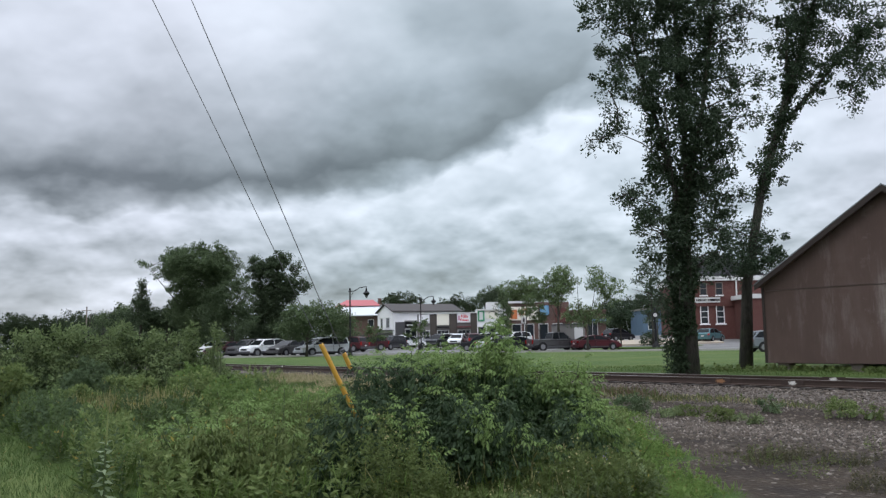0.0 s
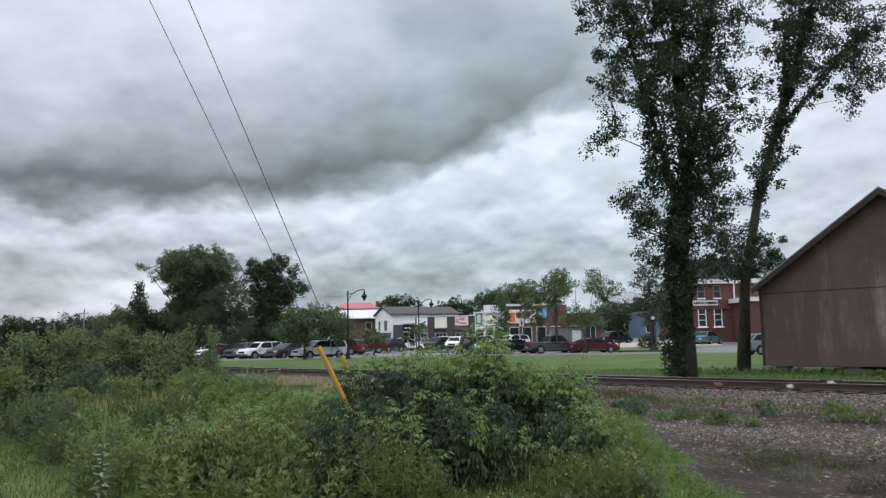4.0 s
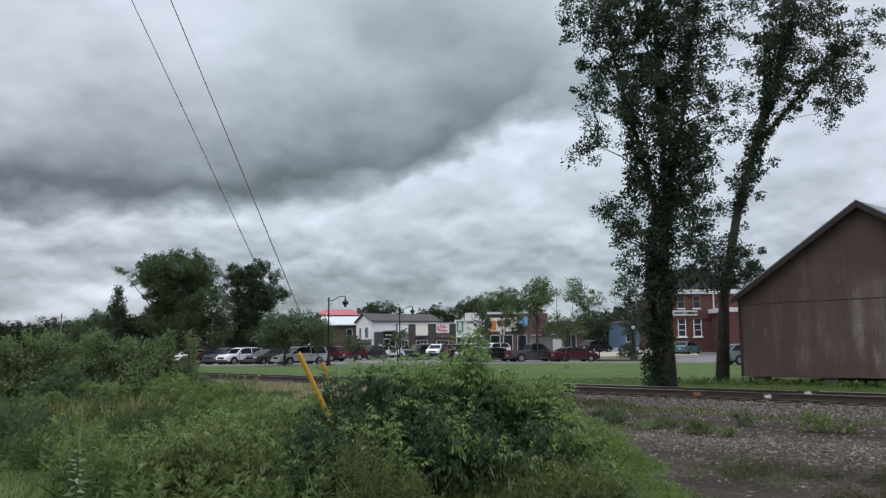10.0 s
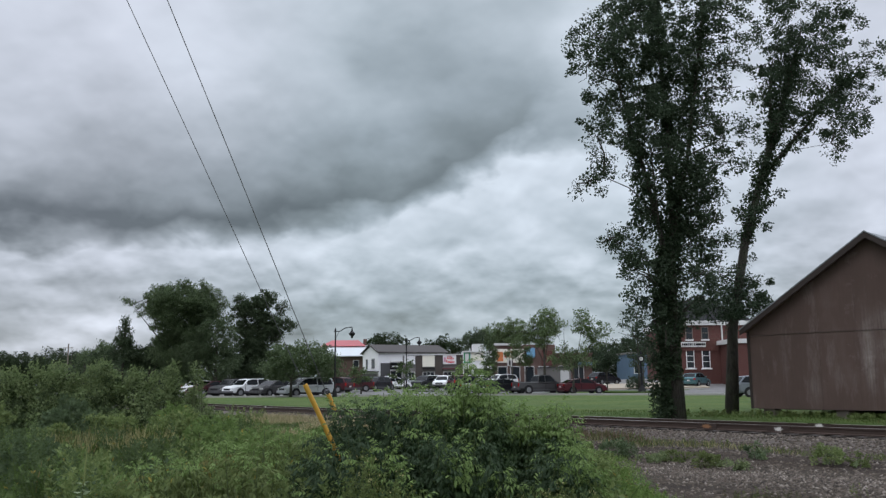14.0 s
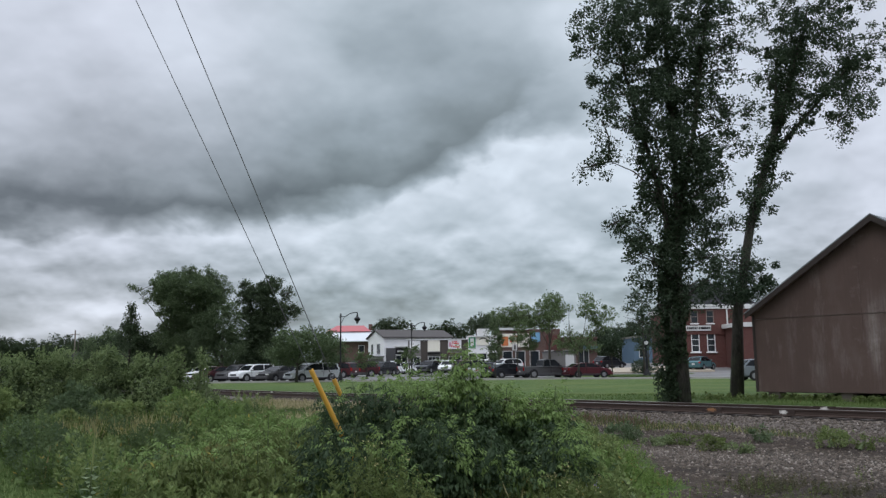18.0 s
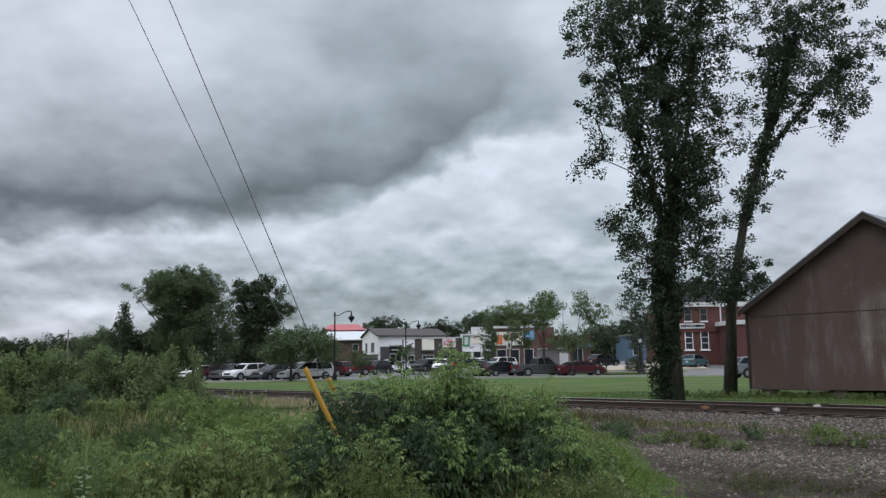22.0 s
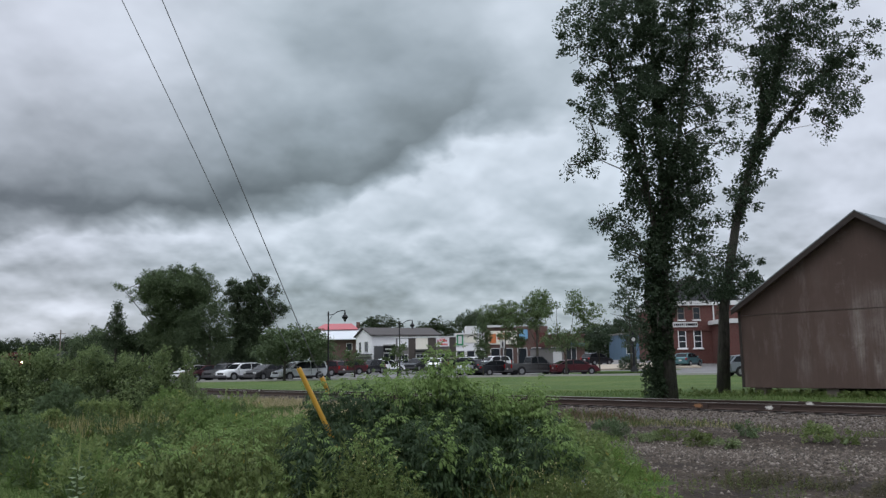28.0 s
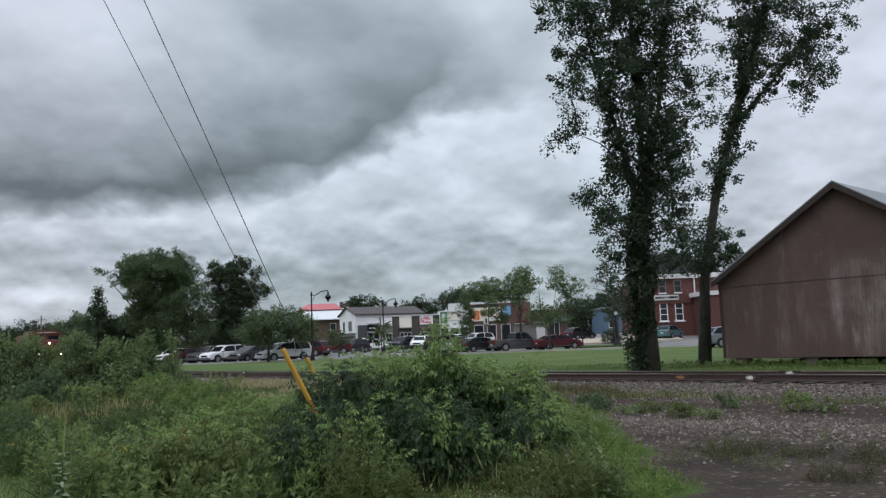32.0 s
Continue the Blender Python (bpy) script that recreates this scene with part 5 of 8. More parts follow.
# along the thicket: place, height of each shrub's top, fullness
CREST = [(-16.4, 1.8, 1), (-15.6, 1.95, 1), (-14.7, 1.85, 1), (-13.9, 2.0, 1), (-13.2, 1.8, 1), (-12.5, 1.98, 1), (-11.9, 2.02, 0.9), (-11.3, 1.98, 0.9), (-10.8, 2.08, 0.9), (-10.4, 2.06, 0.8), (-10.05, 2.1, 0.65), (-9.66, 1.74, 0.45), (-9.2, 1.98, 0.7), (-8.75, 2.12, 0.8), (-8.2, 1.94, 0.8), (-7.65, 1.82, 0.75), (-7.05, 1.72, 0.7), (-6.5, 1.4, 0.55)]
for i, (x, top, full) in enumerate(CREST):
    y = 23.4 + 0.35 * sin(2.3 * i)
    lobes = [(x, y, top - 0.3, 0.22 * full, 0.3), (x + 0.05, y, top - 0.62, 0.4 * full, 0.36), (x + 0.3 * full, y + 0.4, top - 0.8, 0.42 * full, 0.4), (x - 0.3 * full, y - 0.3, top * 0.5, 0.48 * full, 0.44), (x + 0.2, y - 0.8, top * 0.32, 0.5 * full, 0.38)]
    # sprays on the upper side, dark heart: light and shade put into leaf colour
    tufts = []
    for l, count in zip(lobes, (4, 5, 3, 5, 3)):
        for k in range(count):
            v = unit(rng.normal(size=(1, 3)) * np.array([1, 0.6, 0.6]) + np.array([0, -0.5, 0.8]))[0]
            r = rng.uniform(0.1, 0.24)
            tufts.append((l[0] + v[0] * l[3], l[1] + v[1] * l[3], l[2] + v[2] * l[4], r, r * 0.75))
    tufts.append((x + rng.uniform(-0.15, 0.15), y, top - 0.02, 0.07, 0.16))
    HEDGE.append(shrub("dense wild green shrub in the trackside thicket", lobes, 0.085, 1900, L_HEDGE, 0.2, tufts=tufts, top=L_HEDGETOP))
shrub("dark rounded shrub in the corner bed", [(22.8, 93.0, gz(22.8, 93) + 0.75, 1.05, 0.75), (23.4, 93.0, gz(22.8, 93) + 0.6, 0.8, 0.6)], 0.14, 420, L_TREE, 0.25)
for x, z in ((-7.05, 2.2), (-6.95, 2.05), (-6.42, 2.1), (-6.3, 1.9), (-7.3, 1.95), (-8.85, 2.15), (-9.3, 2.05)):
    HEDGE.append(shrub("slender pale sapling top rising out of the thicket", [(x, 23.2, z - 0.3, 0.1, 0.26), (x + 0.05, 23.2, z - 0.05, 0.09, 0.14), (x - 0.06, 23.2, z - 0.75, 0.13, 0.3)], 0.085, 1800, L_HEDGETOP, 0.15, "sapling", "sapling"))
for x in (-2.2, -1.3, -0.4, 0.5, 1.4):
    shrub("low clipped green shrub in a street planting bed", [(x, 95.0, gz(x, 95) + 0.35, 0.55, 0.35)], 0.16, 260, L_TOWN, 0.2)
# bare twiggy tree on the skyline by the far utility pole
tree("leafless twiggy tree on the skyline", [(-60.0, 142, 0.5), (-60, 142, 4), (-59.8, 142, 7.4)], [[(-60, 142, 3), (-61.6, 142, 5.5), (-62.3, 142, 7.2)], [(-60, 142, 3.5), (-58.4, 142, 5.8), (-57.6, 142, 7.6)], [(-60, 142, 4), (-59.2, 142, 6.5), (-59, 142, 7.8)]],
     [(-61.5, 142, 6.3, 1.2, 0.8), (-58.5, 142, 6.4, 1.2, 0.8)], 0.22, 8, L_FAR, 0.12, 0.5)
for i in range(9):
    x = -38 + 3.1 * i
    y = 101 + (i % 3)
    h = 3.0 + 0.7 * ((i * 7) % 4) / 3
    shrub("dense dark undergrowth behind the parking lot", [(x, y, gz(x, y) + h * 0.5, 2.2, h * 0.5), (x + 1.4, y + 0.5, gz(x, y) + h * 0.4, 1.7, h * 0.42)], 0.28, 60, L_MID, 0.7)


# ---------- cars ----------
def paint(name, colour, metal=0.3):
    k = Nodes(name)
    f = k.noise(k.position(), 1.5, 3)
    return k.surface(k.mix(k.math("MULTIPLY", f, 0.2), colour, tuple(v * 0.6 for v in colour)), 0.28, metal, spec=0.6)


PAINTS = {"white": paint("white_car_paint", (0.85, 0.86, 0.87), 0.0), "silver": paint("silver_car_paint", (0.6, 0.62, 0.64)), "grey": paint("dark_grey_car_paint", (0.085, 0.084, 0.086)),
          "black": paint("black_car_paint", (0.018, 0.02, 0.026)), "red": paint("red_car_paint", (0.1, 0.01, 0.017)), "maroon": paint("maroon_car_paint", (0.08, 0.014, 0.02)),
          "teal": paint("teal_car_paint", (0.08, 0.18, 0.2)), "blue": paint("pale_blue_car_paint", (0.2, 0.22, 0.25))}

# lower body outline, cabin outline (pairs along the car and up, front at the positive end), width, wheel places, wheel radius
SHAPES = {
    "sedan": ([(-2.3, 0.38), (-2.34, 0.8), (-2.24, 1.0), (-1.7, 1.05), (1.1, 1.0), (1.85, 0.9), (2.2, 0.79), (2.33, 0.58), (2.28, 0.28), (-2.2, 0.26)],
              [(-2.05, 1.02), (-1.25, 1.4), (-0.5, 1.48), (0.3, 1.45), (1.3, 0.98)], 1.8, (-1.38, 1.38), 0.32),
    "suv": ([(-2.25, 0.45), (-2.3, 0.85), (-2.25, 1.08), (1.0, 1.05), (1.9, 0.98), (2.25, 0.82), (2.3, 0.5), (2.2, 0.34), (-2.2, 0.34)],
            [(-2.2, 1.05), (-1.95, 1.58), (-1.3, 1.68), (0.1, 1.66), (0.5, 1.58), (1.15, 1.02)], 1.86, (-1.36, 1.4), 0.36),
    "minivan": ([(-2.5, 0.4), (-2.55, 0.9), (-2.5, 1.08), (1.3, 1.02), (2.0, 0.9), (2.45, 0.74), (2.55, 0.5), (2.45, 0.28), (-2.45, 0.28)],
                [(-2.46, 1.05), (-2.25, 1.66), (-1.6, 1.74), (0.3, 1.7), (0.7, 1.6), (1.65, 0.98)], 1.95, (-1.5, 1.55), 0.34),
    "hatchback": ([(-2.0, 0.4), (-2.05, 0.9), (-1.95, 1.02), (0.8, 0.97), (1.5, 0.86), (1.95, 0.7), (2.02, 0.5), (1.95, 0.28), (-1.95, 0.28)],
                  [(-1.95, 1.0), (-1.5, 1.45), (-0.6, 1.52), (0.1, 1.48), (1.05, 0.95)], 1.72, (-1.25, 1.25), 0.31),
    "pickup": ([(-2.85, 0.55), (-2.88, 1.05), (-2.85, 1.2), (-0.72, 1.2), (-0.7, 1.18), (1.25, 1.16), (2.4, 1.1), (2.8, 0.95), (2.88, 0.6), (2.8, 0.42), (-2.8, 0.46)],
               [(-0.75, 1.17), (-0.6, 1.8), (-0.2, 1.9), (0.7, 1.88), (1.45, 1.14)], 2.0, (-1.8, 1.75), 0.4),
}


def car(kind, colour, x, y, heading, label):
    low, cabin, wide, axles, wr = SHAPES[kind]
    mat = PAINTS[colour]
    ob = thing("pickup_truck" if kind == "pickup" else "car", pose(x, y, gz(x, y) + 0.03, 0, 0, heading), label, "truck" if kind == "pickup" else "car", "parked cars")
    bm = prism(low, wide)
    bmesh.ops.bevel(bm, geom=[e for e in bm.edges if len({round(v.co.x, 3) for v in e.verts}) == 1], offset=0.09, segments=3, affect="EDGES")
    belt = max(p[1] for p in low)
    for v in bm.verts:
        f = (v.co.z - 0.3) / (belt - 0.3)
        v.co.x *= 1 - 0.07 * max(0.0, 0.35 - f) - 0.05 * max(0.0, f - 0.6)
        if abs(v.co.y) > 1.9:
            v.co.x *= 1 - 0.1 * (abs(v.co.y) - 1.9)
    body = part("body", bm, mat, ob, smooth=False)
    part("underbody", solid((wide - 0.3, max(p[0] for p in low) - min(p[0] for p in low) - 0.5, 0.2), (0, 0, 0.2)), M_BLACK, ob, "dark underbody")
    cx, cz = sum(p[0] for p in cabin) / len(cabin), cabin[0][1]
    bm = prism(cabin, wide - 0.16)
    for v in bm.verts:
        v.co.x *= 1 - 0.2 * (v.co.z - cz) / 0.7
    bmesh.ops.bevel(bm, geom=[e for e in bm.edges if len({round(v.co.x > 0) for v in e.verts}) == 1 and min(v.co.z for v in e.verts) > cz + 0.2], offset=0.05, segments=2, affect="EDGES")
    part("cabin", bm, mat, ob)
    top = max(p[1] for p in cabin)
    if kind in ("suv", "minivan"):
        for sx in (-1, 1):
            part("roof_rail", piped([(sx * (wide * 0.36), cabin[1][0] + 0.25, top - 0.02), (sx * (wide * 0.36), cabin[1][0] + 0.4, top + 0.06), (sx * (wide * 0.36), cabin[-2][0] - 0.2, top + 0.04), (sx * (wide * 0.36), cabin[-2][0], top - 0.06)], [0.018] * 4, 6), M_BLACK, ob, "black roof rail")
    inner = [(cx + (a - cx) * 0.9, cz + 0.03 + (b - cz) * 0.84) for a, b in cabin]
    split = cx - 0.05
    for piece in ([(min(a, split - 0.04), b) for a, b in inner], [(max(a, split + 0.04), b) for a, b in inner]):
        out = []
        for q in piece:
            if not out or (abs(q[0] - out[-1][0]) + abs(q[1] - out[-1][1])) > 0.02:
                out.append(q)
        if len(out) > 2:
            bm = prism(out, wide - 0.135)
            for v in bm.verts:
                v.co.x *= 1 - 0.2 * (v.co.z - cz) / 0.7
            part("side_window", bm, M_CARGLASS, ob)
    for nm, (a, b), (c, d) in (("windscreen", cabin[-1], cabin[-2]), ("rear_window", cabin[0], cabin[1])):
        s = 1 if nm == "windscreen" else -1
        bm = bmesh.new()
        h = (wide - 0.34) / 2
        f = [(a + (c - a) * k, b + (d - b) * k) for k in (0.1, 0.92)]
        vs = [bm.verts.new(q) for q in ((-h, f[0][0] + 0.012 * s, f[0][1] + 0.012), (h, f[0][0] + 0.012 * s, f[0][1] + 0.012), (h * 0.86, f[1][0] + 0.012 * s, f[1][1] + 0.012), (-h * 0.86, f[1][0] + 0.012 * s, f[1][1] + 0.012))]
        bm.faces.new(vs)
        r = bmesh.ops.extrude_face_region(bm, geom=bm.faces[:])
        bmesh.ops.translate(bm, vec=(0, -0.03 * s, -0.02), verts=[v for v in r["geom"] if isinstance(v, bmesh.types.BMVert)])
        bmesh.ops.recalc_face_normals(bm, faces=bm.faces)
        part(nm, bm, M_CARGLASS, ob)
    front, rear = max(p[0] for p in low), min(p[0] for p in low)
    for sx in (-1, 1):
        part("headlight", solid((0.36, 0.1, 0.14), (sx * (wide / 2 - 0.28), front - 0.1, 0.62 if kind != "pickup" else 0.82), 0.02), M_LAMPLENS, ob)
        part("tail_light", solid((0.22, 0.08, 0.2 if kind in ("sedan", "hatchback") else 0.36), (sx * (wide / 2 - 0.16), rear + 0.02, 0.74), 0.02), M_TAIL, ob)
        part("mirror", solid((0.16, 0.1, 0.12), (sx * (wide / 2 + 0.02), cabin[-1][0] - 0.35, cz + 0.05), 0.03), mat, ob)
    for nm, yy, zz in (("front_bumper", front - 0.02, 0.32), ("rear_bumper", rear + 0.02, 0.36)):
        part(nm, solid((wide - 0.12, 0.16, 0.2), (0, yy, zz), 0.05), M_DARK if kind in ("pickup", "suv") else mat, ob)
    for sx in (-1, 1):
        side = sx * (wide / 2 + 0.006)
        part("sill", solid((0.05, axles[1] - axles[0] - 0.7, 0.2 if kind in ("suv", "pickup") else 0.1), (side - sx * 0.03, (axles[0] + axles[1]) / 2, 0.3), 0.01), M_DARK, ob, "dark sill cladding")
        for yy in (cx - 0.05, cabin[-1][0] - 0.3):
            part("door_gap", solid((0.012, 0.025, 0.55), (side - sx * 0.004, yy, 0.45)), M_BLACK, ob)
        for yy in (cx + 0.12, cx - 0.85):
            part("door_handle", solid((0.03, 0.16, 0.04), (side, yy, 0.88), 0.008), M_ALLOY if colour == "silver" else mat, ob)
    part("grille", solid((wide * 0.5, 0.05, 0.16), (0, front - 0.0, 0.58 if kind != "pickup" else 0.74), 0.01), M_BLACK, ob)
    part("number_plate", solid((0.32, 0.03, 0.15), (0, rear - 0.06, 0.6), 0.005), M_WHITE, ob)
    for yy in axles:
        for sx in (-1, 1):
            arch = bmesh.new()
            bmesh.ops.create_cone(arch, cap_ends=True, segments=16, radius1=wr + 0.07, radius2=wr + 0.07, depth=0.06, matrix=Matrix.Translation((sx * (wide / 2 - 0.024), yy, wr + 0.02)) @ Matrix.Rotation(pi / 2, 4, "Y"))
            part("wheel_arch", arch, M_BLACK, ob)
            tyre = bmesh.new()
            bmesh.ops.create_cone(tyre, cap_ends=True, segments=18, radius1=wr, radius2=wr, depth=0.22, matrix=Matrix.Translation((sx * (wide / 2 - 0.09), yy, wr)) @ Matrix.Rotation(pi / 2, 4, "Y"))
            w = part("wheel", tyre, M_TYRE, ob)
            rim = bmesh.new()
            bmesh.ops.create_cone(rim, cap_ends=True, segments=12, radius1=wr * 0.66, radius2=wr * 0.6, depth=0.03, matrix=Matrix.Translation((sx * (wide / 2 + 0.025), yy, wr)) @ Matrix.Rotation(sx * pi / 2, 4, "Y"))
            part("rim", rim, M_ALLOY, w)
    return ob


CARS = [
    ("hatchback", "white", -24.4, 89.5, 150, "white hatchback parked at the end of the lot"),
    ("sedan", "maroon", -21.2, 82.6, 140, "maroon sedan parked nose to the lawn"),
    ("suv", "grey", -19.1, 82.6, 146, "grey crossover parked beside a white one"),
    ("suv", "white", -17.4, 81.4, 138, "white crossover parked along the kerb"),
    ("sedan", "grey", -14.8, 80.9, 146, "dark grey sedan parked between two lighter cars"),
    ("minivan", "silver", -11.3, 78.6, 126, "silver minivan parked by the lawn"),
    ("suv", "maroon", -10.6, 94.0, 60, "maroon crossover behind the minivan"),
    ("suv", "maroon", -8.7, 98.0, 100, "maroon crossover in the second row"),
    ("sedan", "white", -8.4, 113.0, 160, "white sedan in the second row"),
    ("suv", "black", -6.25, 100.0, 150, "black crossover in the second row"),
    ("hatchback", "white", -4.15, 106.0, -48, "white hatchback leaving the second row"),
    ("suv", "white", 1.95, 110.0, 165, "white crossover outside the shops"),
    ("suv", "maroon", 3.6, 108.0, 12, "maroon crossover outside the shops"),
    ("suv", "white", 5.7, 110.0, 50, "white crossover behind the maroon one"),
    ("suv", "white", 9.1, 107.0, 120, "white crossover outside the shops"),
    ("sedan", "black", 7.8, 87.0, -66, "black sedan beside the pickup"),
    ("sedan", "silver", 5.6, 88.0, -48, "silver sedan angled into the front row"),
    ("suv", "black", 4.15, 88.2, 62, "black crossover facing out of the front row"),
    ("pickup", "grey", 11.5, 86.0, -73, "dark grey crew-cab pickup parked along the kerb"),
    ("sedan", "red", 15.35, 84.0, -76, "dark red sedan parked along the kerb"),
    ("hatchback", "black", 21.8, 104.0, -58, "dark sedan parked in front of the corner shops"),
    ("hatchback", "teal", 30.5, 95.5, -42, "teal hatchback parked by the brick building"),
    ("hatchback", "blue", 24.1, 61.0, -84, "silver hatchback on the street beyond the shed"),
    ("suv", "white", -5.3, 116.0, 170, "white crossover in the third row"), ("suv", "black", -0.45, 110.0, 150, "black crossover outside the shops"),
    ("minivan", "white", 0.4, 114.5, 165, "white minivan outside the shops"), ("sedan", "grey", -11.8, 114.0, 140, "dark grey sedan in the third row"),
    ("sedan", "silver", -2.6, 112.0, 140, "silver sedan in the third row"), ("suv", "grey", -9.0, 118.0, 100, "dark grey crossover by the house"),
    ("sedan", "grey", -29.0, 91.0, 130, "grey sedan half hidden by shrubs"),
]
for c in CARS:
    car(*c)


# ---------- buildings ----------
def window(parent, x, y, z, w, h, rows=1, cols=1, frame_mat=None, depth=0.08, face=-1):
    """A framed window on a wall that faces -y, its base centre at x, y, z."""
    fm = frame_mat or M_WHITE
    win = part("window", solid((w, 0.05, h), (x, y + 0.01, z)), M_GLASS, parent)
    t = 0.09
    for sx in (-1, 1):
        part("frame", solid((t, depth, h + 2 * t), (x + sx * (w / 2 + t / 2), y - 0.01, z - t)), fm, win)
    for zz in (z - t, z + h):
        part("frame", solid((w, depth, t), (x, y - 0.01, zz)), fm, win)
    for i in range(1, rows):
        part("glazing_bar", solid((w, 0.07, 0.06), (x, y - 0.008, z + h * i / rows)), fm, win)
    for i in range(1, cols):
        part("glazing_bar", solid((0.06, 0.07, h), (x + w * (i / cols - 0.5), y - 0.008, z)), fm, win)
    return win


def gable_house():
    """The white house whose gable end looks towards the lawn."""
    h = thing("house", pose(-7.7, 130, gz(-7.7, 130), 0, 0, 22), "white house with a grey shingle roof and a shopfront", "house")
    L_, D_, e, r = 11.4, 8.0, 5.5, 6.7
    part("wall", prism([(0, -0.3), (D_, -0.3), (D_, e), (D_ / 2, r - 0.1), (0, e)], L_), M_BRIGHT, h, "white painted siding").location = (L_ / 2, 0, 0)
    for s in (0, 1):
        y0, y1 = (-0.4, D_ / 2) if s == 0 else (D_ + 0.4, D_ / 2)
        part("roof", prism([(y0, e - 0.12), (y1, r), (y1, r + 0.15), (y0, e + 0.05)], L_ + 0.6), M_SHINGLE, h, "grey shingle roof slope").location = (L_ / 2, 0, 0)
    for x in (1.1, 4.7):
        part("shopfront_panel", solid((1.5, 0.2, 3.5), (x, -0.1, 0.3)), M_DARK, h, "dark shopfront panel")
    part("sign_board", solid((2.1, 0.16, 0.95), (2.9, -0.1, 2.85)), M_BLACK, h, "black sign board")
    part("sign_bar", solid((1.5, 0.05, 0.22), (2.9, -0.2, 3.2)), M_WHITE, h, "white sign lettering as a bar")
    part("sign", solid((2.0, 0.5, 0.14), (2.9, -0.25, 3.95)), M_WHITE, h, "white shop canopy")
    for x in (2.4, 3.4):
        window(h, x, -0.02, 0.5, 0.8, 2.1, 1, 1, M_WHITE)
    part("shopfront_panel", solid((2.0, 0.2, 2.3), (6.9, -0.1, 0.3)), M_BROWN, h, "brown shopfront panel")
    part("awning", solid((0.9, 8.2, 0.12), (-0.4, 4.0, 2.5)), M_DARK, h, "dark awning under the gable")
    part("base_wall", solid((0.12, 7.9, 2.2), (-0.05, 4.0, 0.0)), M_GREYWALL, h, "grey wall under the awning")
    for x in (7.0, 9.0):
        window(h, x, -0.02, 2.8, 0.9, 1.2)
    # gable end windows
    for y, w, z, hh in ((2.6, 1.5, 3.0, 1.5), (5.8, 0.9, 3.0, 1.5)):
        win = part("window", solid((0.05, w, hh), (-0.02, y, z)), M_GLASS, h)
        for zz in (z - 0.1, z + hh):
            part("frame", solid((0.09, w + 0.2, 0.1), (-0.03, y, zz)), M_WHITE, win)
    return h


def red_roof_house():
    h = thing("house", pose(-15.0, 148, gz(-15, 148)), "large brown house with a white metal roof under a red one", "house")
    part("wall", solid((8.0, 14, 5.7), (-0.5, 7, -0.2)), M_BROWN, h, "brown clad wall")
    part("lower_roof", prism([(-0.7, 5.4), (6.5, 7.5), (6.5, 7.65), (-0.7, 5.55)], 8.8), M_WHITEROOF, h, "white metal roof")
    bm = bmesh.new()
    a = [bm.verts.new(p) for p in ((-4.6, 5, 7.45), (3.6, 5, 7.45), (3.6, 14, 7.45), (-4.6, 14, 7.45), (-3.0, 8.5, 8.7), (2.0, 8.5, 8.7))]
    for f in ((0, 1, 5, 4), (1, 2, 5), (2, 3, 4, 5), (3, 0, 4), (3, 2, 1, 0)):
        bm.faces.new([a[i] for i in f])
    part("upper_roof", bm, M_REDROOF, h, "red metal hip roof")
    part("chimney", solid((0.7, 0.7, 1.6), (3.3, 8, 7.3), 0.03), M_BRICK2, h, "brick chimney")
    window(h, 2.3, -0.02, 3.6, 0.9, 1.1)
    part("door", solid((1.0, 0.1, 2.1), (1.0, -0.04, 0)), M_DARK, h, "dark door")


